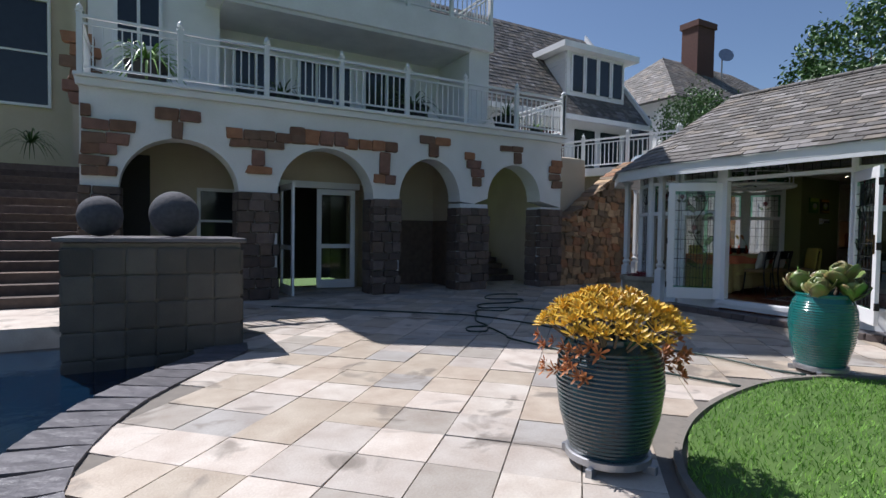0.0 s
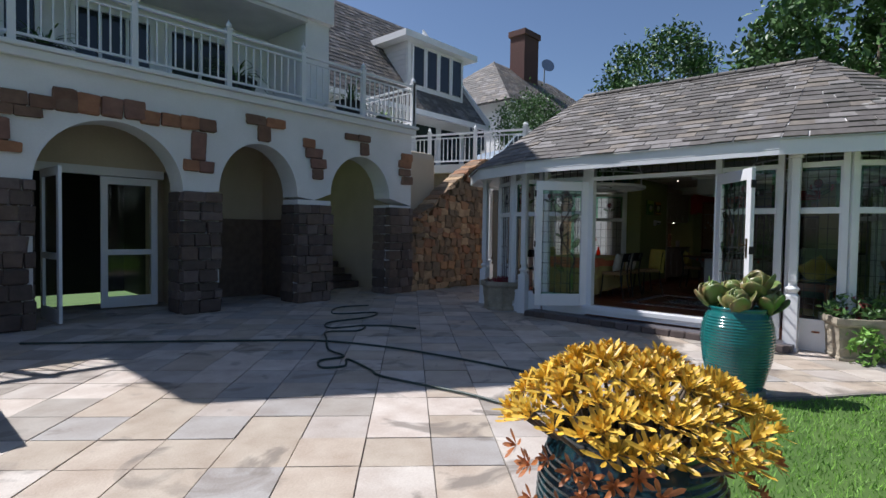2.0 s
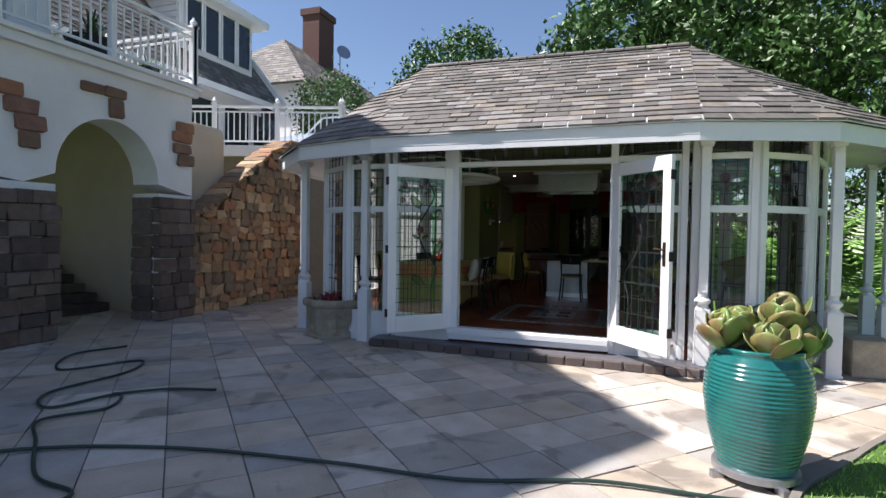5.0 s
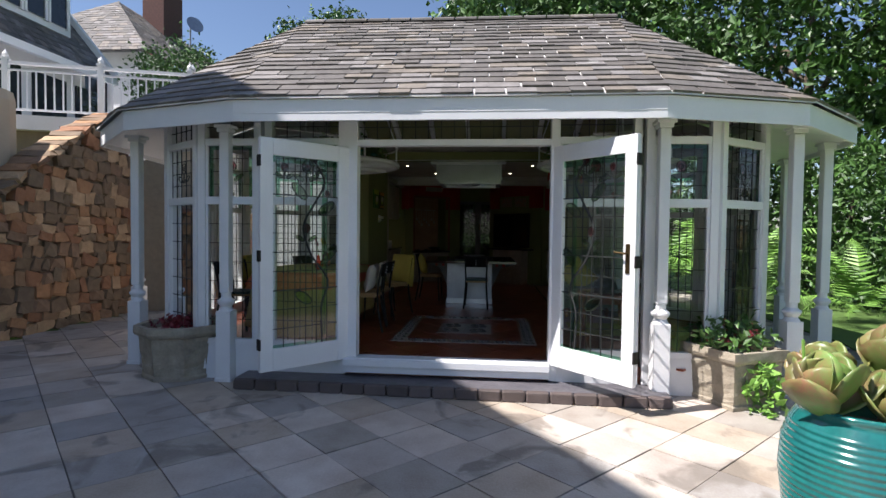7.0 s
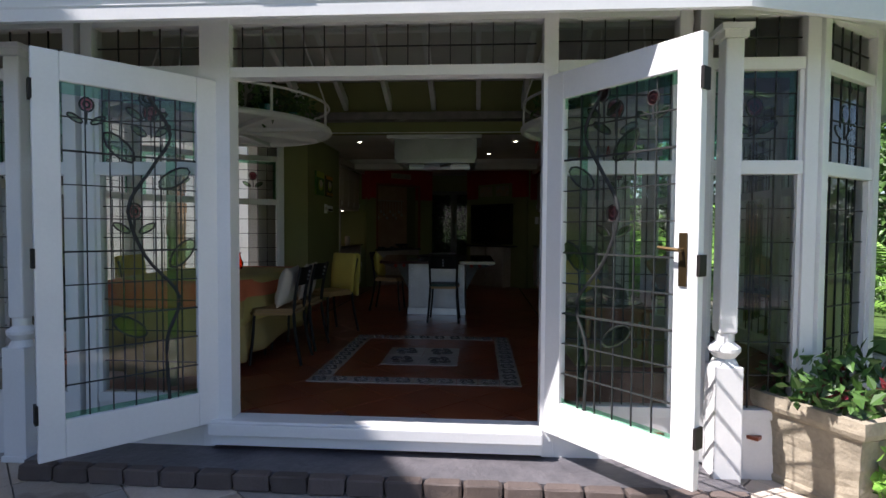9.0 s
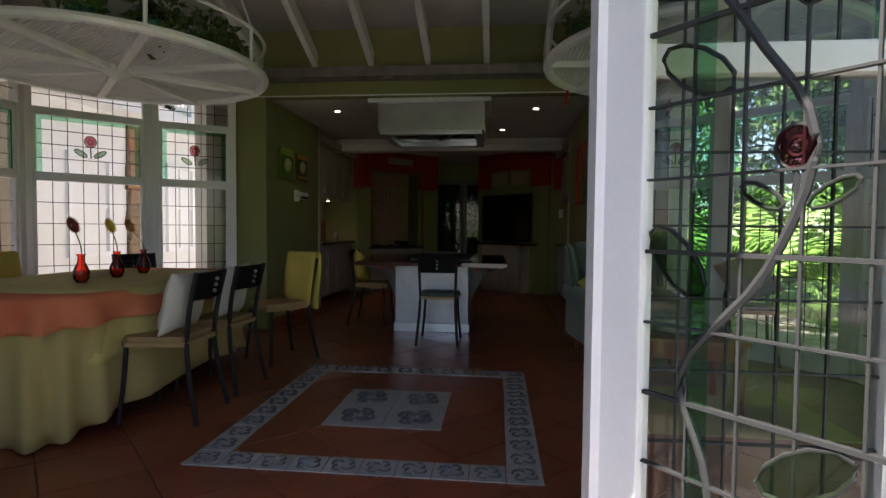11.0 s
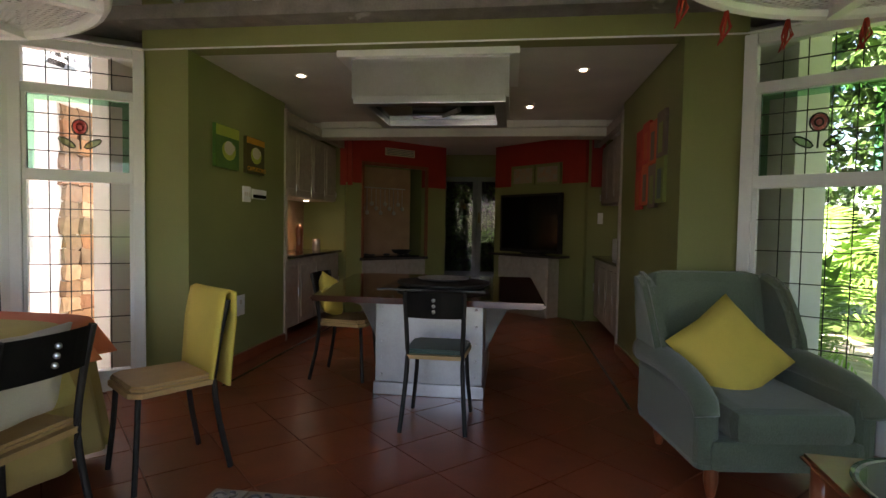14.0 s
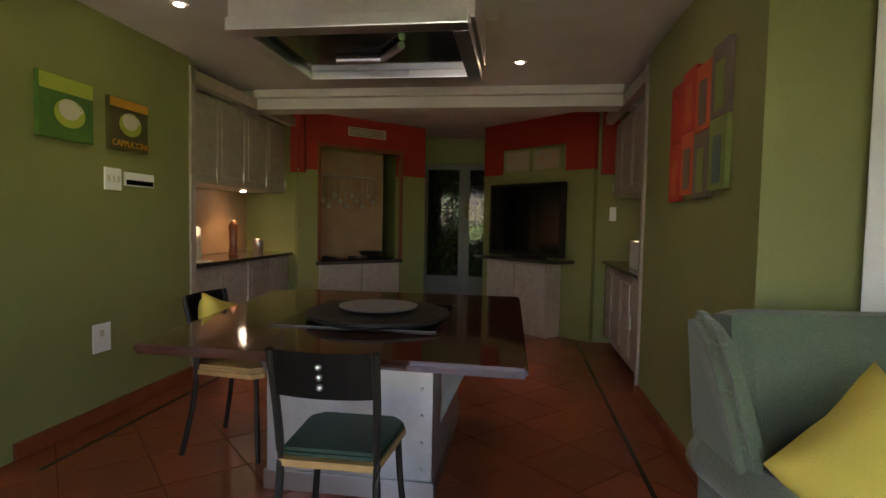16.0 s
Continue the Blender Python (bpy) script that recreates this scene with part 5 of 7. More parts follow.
for k in range(4):
    ch = thing("dried_chillies", "bunch of red dried chillies hanging from the shelf", "chillies", "dried chillies", (11.05 + 0.88 * math.cos(0.9 - 0.35 * k), 2.98 + 0.88 * math.sin(0.9 - 0.35 * k), 2.415))
    for j in range(5):
        part("chilli", tube(B(), [(0, 0, 0), (0.02 * math.cos(j * 1.3), 0.02 * math.sin(j * 1.3), -0.07), (0.03 * math.cos(j * 2), 0.02, -0.13)], 0.008, 6, 0.002), red_m, ch)

# armchair
ac = thing("armchair", "sage green woven wingback armchair", "armchair", at=(12.45, 3.05, FL), rz=97)
def soft(*a, bevel=0.05):
    bm = boxes(a, bevel=bevel)
    return bm
part("seat_base", soft(-0.36, 0.36, -0.36, 0.40, 0.14, 0.30), armchair_m, ac)
part("seat_cushion", soft(-0.275, 0.275, -0.26, 0.45, 0.29, 0.45, bevel=0.06), armchair_m, ac)
bm = boxes((-0.33, 0.33, -0.12, 0.10, 0.0, 0.68), bevel=0.075)
bmesh.ops.transform(bm, matrix=pose(0, -0.36, 0.34, 12, 0, 0), verts=bm.verts[:])
part("backrest", bm, armchair_m, ac)
for sx in (-1, 1):
    # arm: side panel with a rolled top that dips to the front
    bm = boxes((sx * 0.36 - 0.055, sx * 0.36 + 0.055, -0.40, 0.38, 0.14, 0.50), bevel=0.04)
    part("arm", bm, armchair_m, ac)
    roll = smooth_line([(sx * 0.37, -0.40, 0.54), (sx * 0.37, -0.1, 0.545), (sx * 0.38, 0.2, 0.52), (sx * 0.385, 0.36, 0.47), (sx * 0.385, 0.40, 0.41)], 5)
    part("arm_roll", tube(B(), roll, 0.078, 14, 0.055), armchair_m, ac, smooth=True)
    bm = B()
    slab(bm, [(sx * 0.33, -0.44, 0.50), (sx * 0.33, -0.06, 0.52), (sx * 0.345, -0.12, 0.68), (sx * 0.35, -0.20, 0.82), (sx * 0.35, -0.30, 0.95), (sx * 0.34, -0.42, 1.0), (sx * 0.33, -0.53, 1.0)], (sx * 0.085, 0, 0))
    bmesh.ops.bevel(bm, geom=bm.edges[:], offset=0.032, segments=3, affect="EDGES")
    part("wing", bm, armchair_m, ac)
    for sy in (-0.3, 0.31):
        part("leg", lathe(B(), [(0.02, 0), (0.035, 0.08), (0.03, 0.15)], 12, pose(sx * 0.31, sy, 0)), redwood_m, ac, "turned wooden leg")
cushion(pillow(0.48, 0.48, 0.16, pose(12.45, 3.05, FL, 0, 0, 97) @ pose(0.05, -0.05, 0.61, -60, 0, 0) @ pose(0, 0, 0, 0, 0, 36)), "mustard yellow cushion on the green armchair", yellow_m)

# side table and rug
st = thing("side_table", "red brown wooden square side table with heavy turned legs", "table", at=(11.12, 2.98, FL), rz=-6)
bm = boxes((-0.32, 0.32, -0.32, 0.32, 0.455, 0.485))
bmesh.ops.bevel(bm, geom=bm.edges[:], offset=0.012, segments=2, affect="EDGES")
part("top", bm, redwood_m, st)
for k in range(4):
    a = k * 90
    part("apron", boxes((-0.23, 0.23, 0.255, 0.275, 0.36, 0.454), bevel=0.004), redwood_m, st).matrix_local = pose(0, 0, 0, 0, 0, a)
    part("leg", lathe(B(), [(0.022, 0), (0.036, 0.03), (0.026, 0.08), (0.036, 0.24), (0.04, 0.33), (0.04, 0.454)], 16), redwood_m, st, smooth=True).matrix_local = pose(0, 0, 0, 0, 0, a) @ pose(0.262, 0.262, 0)
pl = thing("ceramic_platter", "round hand painted ceramic platter on the side table", "platter", at=(11.12, 2.98, FL + 0.486))
part("dish", lathe(B(), [(0.18, 0), (0.22, 0.006), (0.275, 0.022), (0.28, 0.026), (0.274, 0.026), (0.21, 0.012), (0.02, 0.010)], 48), mosaic_m, pl, "glossy painted dish", True)
part("rim", lathe(B(), [(0.262, 0.0225), (0.279, 0.0285), (0.283, 0.026), (0.279, 0.021)], 48), blue_pot_m, pl, "dark glazed rim")
g_ = random.Random(91)
motif_m = [material("platter_glaze", c, 0.15, bump=0.0, coat=0.5) for c in ((0.10, 0.22, 0.07), (0.55, 0.38, 0.05), (0.45, 0.08, 0.03), (0.05, 0.08, 0.22))]
for k in range(26):
    a, q = k * 2.399, 0.035 + 0.205 * math.sqrt((k + 0.5) / 26)
    zz = 0.0125 if q < 0.205 else 0.0125 + (q - 0.205) * 0.21
    w, h = g_.uniform(0.012, 0.026), g_.uniform(0.02, 0.036)
    bm = lathe(B(), [(1, 0), (1, 0.003)], 9, pose(q * math.cos(a), q * math.sin(a), zz, 0, 0, math.degrees(a) + g_.uniform(-50, 50)) @ Matrix.Diagonal((h, w, 1, 1)))
    part("painted_leaf", bm, motif_m[k % 4], pl)
tagged(link_bm("rug", boxes((10.6, 11.5, 2.2, 3.42, FL, FL + 0.012), bevel=0.004), rug_m), "pale yellow woven rug under the side table", "rug")

# island
isl = thing("kitchen_island", "kitchen island with riveted metal base and polished granite top", "island")
part("base", boxes((13.33, 14.45, 4.47, 5.27, FL + 0.09, FL + 0.72), bevel=0.006), steel_dull_m, isl, "riveted sheet metal base")
part("kick_plate", boxes((13.32, 14.46, 4.46, 5.28, FL, FL + 0.09)), steel_m, isl, "checker plate kick board")
bm = B()
prism(bm, [(12.81, 4.06), (12.86, 5.60), (14.50, 5.79), (14.62, 5.6), (14.64, 4.08)], FL + 0.745, FL + 0.785)
bmesh.ops.bevel(bm, geom=bm.edges[:], offset=0.012, segments=2, affect="EDGES")
part("top", bm, island_top_m, isl, "polished red brown granite top")
part("cooker_plate", boxes((13.33, 14.12, 4.48, 5.24, FL + 0.786, FL + 0.792), bevel=0.002), screen_m, isl, "black cooking plate with a steel edge")
for x in (13.315, 14.12):
    part("plate_edge", boxes((x + 0.005, x + 0.012, 4.46, 5.26, FL + 0.786, FL + 0.7925)), bracket_m, isl)
for y in (4.52, 5.22):
    for k in range(5):
        bm = B()
        bmesh.ops.create_uvsphere(bm, u_segments=8, v_segments=5, radius=0.009, matrix=pose(13.33, y, FL + 0.15 + 0.125 * k))
        part("rivet", bm, steel_m, isl)
for y, s in ((4.46, -1), (5.28, 1)):
    bm = B()
    slab(bm, [(13.52, y, FL + 0.74), (13.52, y + s * 0.40, FL + 0.74), (13.52, y + s * 0.38, FL + 0.69), (13.52, y + s * 0.16, FL + 0.63), (13.52, y + s * 0.09, FL + 0.5), (13.52, y, FL + 0.3)], (0.03, 0, 0))
    # shade from the overhanging top is put into the bracket colour
    br = part("bracket", bm, bracket_m, isl, "steel bracket with round holes")
    for q in (0.08, 0.2):
        part("hole", lathe(B(), [(0.025, 0), (0.025, 0.004)], 14, pose(13.515, y + s * q, FL + 0.68, 0, 90, 0)), red_m, br)
wok = thing("lazy_susan", "round dark turntable with a grey platter on the island", "turntable", at=(13.60, 4.80, FL + 0.793))
part("disc", lathe(B(), [(0.32, 0), (0.36, 0.02), (0.36, 0.035), (0.32, 0.04)], 40), black_m, wok)
part("platter", lathe(B(), [(0.1, 0.041), (0.19, 0.055), (0.2, 0.065), (0.18, 0.062)], 36), steel_dull_m, wok, "grey metal platter")

# extractor hood
hd = thing("extractor_hood", "large brushed steel ceiling extractor hood", "hood")
bm = B()
prism(bm, [(13.36, 4.32), (14.12, 4.32), (14.12, 5.48), (13.36, 5.48)], 2.46, 2.75)
part("body", bm, steel_m, hd)
part("flange", boxes((13.3, 14.2, 4.25, 5.58, 2.75, 2.80), bevel=0.006), white_m, hd, "white ceiling flange")
for a in ((13.26, 13.36, 4.34, 5.44), (14.1, 14.2, 4.34, 5.44), (13.36, 14.1, 4.34, 4.42), (13.36, 14.1, 5.36, 5.44)):
    part("rim", boxes((*a, 2.40, 2.46), bevel=0.006), steel_m, hd)
part("filter", boxes((13.37, 14.09, 4.43, 5.35, 2.445, 2.458)), screen_m, hd, "dark filter inside the hood")
part("duct", tube(B(), [(13.6, 4.7, 2.425), (13.8, 4.85, 2.42), (13.8, 5.1, 2.42)], 0.02), steel_m, hd)

# downlights
for x, y in ((13.91, 6.1), (13.9, 3.74), (15.19, 4.12), (15.2, 5.7)):
    d = thing("downlight", "small round recessed ceiling downlight switched on", "lamp", "downlights", (x, y, 2.80))
    part("ring", lathe(B(), [(0.028, -0.006), (0.05, -0.006), (0.052, 0)], 20), white_m, d)
    part("bulb", lathe(B(), [(0.026, -0.008), (0.02, -0.004)], 16), lamp_m, d)
    L = new("downlight_lamp", bpy.data.lights.new("downlight", "SPOT"))
    L.data.energy, L.data.color, L.data.spot_size, L.data.spot_blend, L.data.shadow_soft_size = 0.45, (1, 0.84, 0.62), radians(95), 0.8, 0.03
    L.matrix_world = pose(x, y, 2.785)

# kitchen cabinets
def cupboard(name, x0, x1, yb, yf, z0, z1, doors, label):
    e = thing(name, label, "cabinet", "kitchen cabinets")
    s = 1 if yf > yb else -1
    part("body", boxes((x0, x1, min(yb, yf), max(yb, yf), z0, z1)), cabinet_m, e)
    for k in range(doors):
        a, b = x0 + (x1 - x0) * k / doors + 0.006, x0 + (x1 - x0) * (k + 1) / doors - 0.006
        y0, y1 = sorted((yf, yf + s * 0.02))
        d = part("door", boxes((a, b, y0, y1, z0 + 0.01, z1 - 0.01), bevel=0.003), cabinet_m, e)
        y2, y3 = sorted((yf + s * 0.02, yf + s * 0.03))
        part("panel", boxes((a + 0.06, b - 0.06, y2, y3, z0 + 0.08, z1 - 0.08), bevel=0.008), cabinet_m, d)
        part("handle", tube(B(), [(b - 0.03, yf + s * 0.035, (z0 + z1) / 2 - 0.05 if z0 < 1 else z0 + 0.06), (b - 0.03, yf + s * 0.035, (z0 + z1) / 2 + 0.05 if z0 < 1 else z0 + 0.14)], 0.007), steel_m, d)
    return e
cupboard("base_cabinet", 14.95, 15.92, 7.28, 6.76, FL + 0.08, FL + 0.86, 2, "limed wood base cabinet under a dark counter")
cupboard("base_cabinet", 15.93, 16.88, 7.28, 6.76, FL + 0.08, FL + 0.86, 2, "limed wood base cabinet under a dark counter")
cupboard("wall_cabinet", 14.98, 15.92, 7.28, 6.80, 1.85, 2.62, 2, "limed wood wall cabinet with panelled doors")
cupboard("wall_cabinet", 15.93, 16.86, 7.28, 6.80, 1.85, 2.62, 2, "limed wood wall cabinet with panelled doors")
cupboard("base_cabinet", 15.15, 16.0, 2.58, 3.12, FL + 0.08, FL + 0.86, 2, "limed wood base cabinet under a dark counter")
cupboard("base_cabinet", 16.01, 16.93, 2.58, 3.12, FL + 0.08, FL + 0.86, 2, "limed wood base cabinet under a dark counter")
cupboard("wall_cabinet", 15.15, 16.0, 2.58, 3.06, 1.85, 2.62, 2, "limed wood wall cabinet with panelled doors")
cupboard("wall_cabinet", 16.01, 16.93, 2.58, 3.06, 1.85, 2.62, 2, "limed wood wall cabinet with panelled doors")
for y0, y1, x0 in ((6.70, 7.29, 14.92), (2.58, 3.18, 15.12)):
    tagged(link_bm("worktop", boxes((x0, 16.93, y0, y1, FL + 0.865, FL + 0.90), bevel=0.008), counter_m), "dark polished granite worktop", "worktop", kind="thing")
structure("backsplash", boxes((14.95, 16.9, 7.275, 7.295, FL + 0.905, 1.845), (15.12, 16.94, 2.575, 2.595, FL + 0.905, 1.845)), backsplash_m, "tan tiled backsplash", "backsplash")
structure("cabinet_trim", boxes((14.88, 14.94, 6.66, 6.74, FL, 2.74), (15.07, 15.13, 3.12, 3.2, FL, 2.74), (14.9, 16.9, 6.66, 6.74, 2.62, 2.72), (15.1, 16.94, 3.12, 3.2, 2.62, 2.72)), cabinet_m, "limed wood surround of the cabinet recess", "trim")
for x, y in ((15.3, 7.0), (16.3, 7.0), (15.8, 2.85)):
    d = thing("cabinet_light", "small warm lamp under the wall cabinet", "lamp", "cabinet lights", (x, y, 1.847))
    part("bulb", lathe(B(), [(0.03, -0.012), (0.028, -0.004)], 16), lamp_m, d)
    part("ring", lathe(B(), [(0.031, -0.008), (0.042, 0)], 16), steel_m, d)
    L = new("cabinet_lamp", bpy.data.lights.new("cabinet_light", "SPOT"))
    L.data.energy, L.data.color, L.data.spot_size, L.data.spot_blend, L.data.shadow_soft_size = 1.6, (1, 0.72, 0.42), radians(120), 0.9, 0.02
    L.matrix_world = pose(x, y, 1.832)
W = FL + 0.90
bottle(15.35, 6.95, W, [(0.065, 0), (0.065, 0.22), (0.06, 0.225)], cushion_m, "white canister on the worktop", "canister")
bottle(15.55, 7.05, W, [(0.04, 0), (0.04, 0.28), (0.015, 0.3)], white_m, "paper towel roll on a stand", "paper_towel")
bottle(16.2, 7.05, W, [(0.05, 0), (0.04, 0.1), (0.05, 0.3), (0.02, 0.36)], redwood_m, "wooden pepper mill on the worktop", "pepper_mill")
bottle(16.55, 6.95, W, [(0.05, 0), (0.055, 0.12), (0.045, 0.16)], steel_m, "steel jar on the worktop", "jar")
tap = thing("kitchen_tap", "chrome arched kitchen tap over the sink", "tap", at=(15.1, 7.1, W))
part("spout", tube(B(), smooth_line([(0, 0, 0), (0, 0, 0.2), (0.02, -0.06, 0.27), (0.03, -0.14, 0.22)], 5), 0.012), steel_m, tap)
tagged(link_bm("sink", lathe(B(), [(0.2, 0.0), (0.22, 0.006), (0.19, 0.004)], 30, pose(15.2, 6.93, W)), steel_m), "round steel sink let into the worktop", "sink")
mw = thing("bread_bin", "white metal bread bin on the worktop", "bread bin")
part("body", boxes((15.55, 15.95, 2.75, 3.1, W, W + 0.25), bevel=0.02), white_m, mw)
part("handle", tube(B(), [(15.54, 2.85, W + 0.2), (15.52, 2.9, W + 0.2), (15.54, 2.98, W + 0.2)], 0.008), steel_m, mw)

# hob niche and television on the angled walls
def on_wall(m, mat, name, parent, *a, label="", bevel=0.0):
    ob = part(name, boxes(*a, bevel=bevel), mat, parent, label)
    return ob
nb = thing("hob_cabinet", "limed wood cabinet under the hob niche", "cabinet")
nb.matrix_world = mL
part("body", boxes((0.27, 1.38, 0.02, 0.5, FL, FL + 0.74)), cabinet_m, nb)
for k in range(2):
    part("door", boxes((0.28 + 0.555 * k, 0.82 + 0.555 * k, 0.0, 0.02, FL + 0.05, FL + 0.73), bevel=0.004), cabinet_m, nb)
part("hob_top", boxes((0.22, 1.41, -0.03, 0.49, FL + 0.745, FL + 0.785)), counter_m, nb, "black stone hob top")
part("frame", boxes((0.24, 0.28, -0.01, 0.03, FL + 0.79, 2.46), (1.37, 1.41, -0.01, 0.03, FL + 0.79, 2.46), (0.28, 1.37, -0.01, 0.03, 2.41, 2.46)), redwood_m, nb, "dark wooden niche frame")
part("niche_back", boxes((0.27, 1.38, 0.47, 0.49, FL + 0.79, 2.44)), backsplash_m, nb, "tan tiled niche back")
part("hob", boxes((0.34, 1.30, 0.06, 0.44, FL + 0.786, FL + 0.80), bevel=0.004), screen_m, nb, "black gas hob")
for hx, hy in ((0.5, 0.15), (0.5, 0.34), (0.82, 0.25), (1.13, 0.15), (1.13, 0.34)):
    part("burner", lathe(B(), [(0.03, 0), (0.055, 0.006), (0.05, 0.022), (0.02, 0.026)], 16, pose(hx, hy, FL + 0.80)), black_m, nb)
rk = thing("utensil_rack", "steel rack with hanging kitchen utensils", "rack")
rk.matrix_world = mL
part("bar", tube(B(), [(0.36, 0.44, 2.12), (1.26, 0.44, 2.12)], 0.01), steel_m, rk)
for k in range(11):
    x = 0.40 + 0.08 * k
    drop = 0.22 + 0.07 * (k % 3)
    bm = tube(B(), [(x, 0.43, 2.12), (x, 0.43, 2.12 - drop)], 0.006, 6)
    lathe(bm, [(0.01, 0), (0.035, 0.01), (0.03, 0.02)], 12, pose(x, 0.43, 2.09 - drop, 90, 0, 0))
    part("utensil", bm, steel_m, rk)
tagged(link_bm("frying_pan", lathe(B(), [(0.12, 0), (0.16, 0.05), (0.165, 0.055), (0.12, 0.02)], 24, mL @ pose(1.08, 0.24, FL + 0.827)), black_m), "black pan on the hob", "pan")
vt = thing("wall_vent", "pale rectangular vent grille on the red wall", "vent")
vt.matrix_world = mL
part("frame", boxes((0.62, 1.14, -0.02, -0.002, 2.58, 2.69), bevel=0.004), cream_m, vt)
for k in range(4):
    part("slat", boxes((0.64, 1.12, -0.026, -0.019, 2.592 + 0.024 * k, 2.605 + 0.024 * k)), joint_m, vt)
tv = thing("television", "large black flat television on the stone ledge", "television")
tv.matrix_world = mR
part("body", boxes((0.30, 1.44, 0.06, 0.13, FL + 0.90, 2.03), bevel=0.01), black_m, tv)
part("screen", boxes((0.34, 1.40, 0.131, 0.134, FL + 0.95, 1.99)), screen_m, tv, "glossy dark screen")
part("stand", boxes((0.6, 0.95, 0.02, 0.2, FL + 0.885, FL + 0.92)), black_m, tv)
ld = thing("ledge_cabinet", "limed wood cabinet with a dark stone ledge", "cabinet")
ld.matrix_world = mR
part("body", boxes((0.40, 1.33, 0.003, 0.25, FL, FL + 0.84)), cabinet_m, ld)
part("ledge", boxes((0.22, 1.5, 0.003, 0.32, FL + 0.845, FL + 0.88), bevel=0.006), counter_m, ld)
for k in range(2):
    part("door", boxes((0.41 + 0.465 * k, 0.86 + 0.465 * k, 0.25, 0.27, FL + 0.05, FL + 0.82), bevel=0.004), cabinet_m, ld)
for k in range(2):
    pf = thing("picture", "small dark framed picture above the television", "picture", "pictures over the television")
    pf.matrix_world = mR
    part("frame", boxes((0.42 + 0.46 * k, 0.86 + 0.46 * k, -0.018, 0.012, 2.17, 2.45), bevel=0.004), olive_m, pf)
    part("image", boxes((0.46 + 0.46 * k, 0.82 + 0.46 * k, 0.0125, 0.016, 2.20, 2.42)), stripe_m, pf)

# pictures, switches on the kitchen side walls
def canvas(x0, x1, z0, z1, mat, label):
    e = thing("picture", label, "picture")
    part("canvas", boxes((x0, x1, 6.65, 6.68, z0, z1), bevel=0.003), mat, e)
    return e
pic_green_m = material("green_canvas", (0.10, 0.22, 0.02), 0.7, second=(0.03, 0.10, 0.03), scale=3)
pic_brown_m = material("brown_canvas", (0.09, 0.07, 0.02), 0.7, second=(0.05, 0.05, 0.01), scale=4)
pic_orange_m = material("orange_canvas", (0.60, 0.26, 0.02), 0.7)
pic_lime_m = material("lime_paint", (0.40, 0.45, 0.06), 0.7)
def cup(e, x, z, s):
    part("saucer", lathe(B(), [(s * 1.25, 0), (s * 1.25, 0.003)], 28, Matrix.Translation((x, 6.648, z - 0.25 * s)) @ pose(0, 0, 0, 90, 0, 0) @ Matrix.Diagonal((1, 0.75, 1, 1))), pic_lime_m, e)
    part("cup", lathe(B(), [(s * 0.85, 0), (s * 0.85, 0.004)], 28, Matrix.Translation((x - 0.1 * s, 6.644, z)) @ pose(0, 0, 0, 90, 0, 0) @ Matrix.Diagonal((1, 0.8, 1, 1))), cushion_m, e)
    part("handle", tube(B(), [(x + 0.7 * s + 0.25 * s * math.cos(a), 6.643, z + 0.1 * s + 0.22 * s * math.sin(a)) for a in np.linspace(-1.6, 1.6, 8)], 0.006, 6), cushion_m, e)
c1 = canvas(13.52, 13.89, 1.98, 2.33, pic_green_m, "green canvas painting of a coffee cup")
cup(c1, 13.72, 2.15, 0.085)
part("band", boxes((13.525, 13.885, 6.646, 6.65, 2.24, 2.325)), pic_lime_m, c1)
c2 = canvas(14.02, 14.37, 1.98, 2.31, pic_brown_m, "brown canvas painting of a cappuccino cup with lettering")
cup(c2, 14.2, 2.17, 0.08)
part("band", boxes((14.025, 14.365, 6.646, 6.65, 2.25, 2.305)), pic_orange_m, c2)
def lettering(text, m, size, mat, parent):
    cu = bpy.data.curves.new("lettering", "FONT")
    cu.body, cu.size, cu.extrude = text, size, 0.0015
    tmp = bpy.data.objects.new("lettering", cu)
    scene.collection.objects.link(tmp)
    me = bpy.data.meshes.new_from_object(tmp.evaluated_get(bpy.context.evaluated_depsgraph_get()))
    bpy.data.objects.remove(tmp)
    me.materials.append(mat)
    ob = new("lettering", me)
    ob.parent = parent
    ob.matrix_world = m
    return ob
lettering("CAPPUCCINO", pose(14.035, 6.646, 2.005, 90, 0, 0), 0.056, pic_orange_m, c2)
sw = thing("light_switch", "white light switch plate on the green wall", "switch")
part("plate", boxes((14.0, 14.14, 6.668, 6.68, 1.72, 1.86), bevel=0.003), white_m, sw)
for x in (14.03, 14.07, 14.11):
    part("rocker", boxes((x - 0.008, x + 0.008, 6.664, 6.668, 1.77, 1.81)), cushion_m, sw)
it = thing("intercom", "white and black control strip beside the switch", "control panel")
part("plate", boxes((14.17, 14.45, 6.666, 6.68, 1.755, 1.845), bevel=0.003), white_m, it)
part("display", boxes((14.18, 14.44, 6.664, 6.666, 1.762, 1.795)), screen_m, it)
so = thing("wall_socket", "white wall socket low on the green wall", "socket")
part("plate", boxes((13.89, 14.03, 6.668, 6.68, 0.70, 0.88), bevel=0.003), white_m, so)
part("rocker", boxes((13.94, 13.97, 6.664, 6.668, 0.80, 0.84)), cushion_m, so)
pr = thing("picture", "bright panelled canvas of coloured doors on the green wall", "picture")
tones = [(0.55, 0.04, 0.02), (0.20, 0.26, 0.07), (0.60, 0.57, 0.52), (0.58, 0.10, 0.03), (0.08, 0.13, 0.13), (0.48, 0.03, 0.02), (0.16, 0.12, 0.10), (0.50, 0.03, 0.025)]
pm = [material("door_paint", t, 0.7, scale=5) for t in tones]
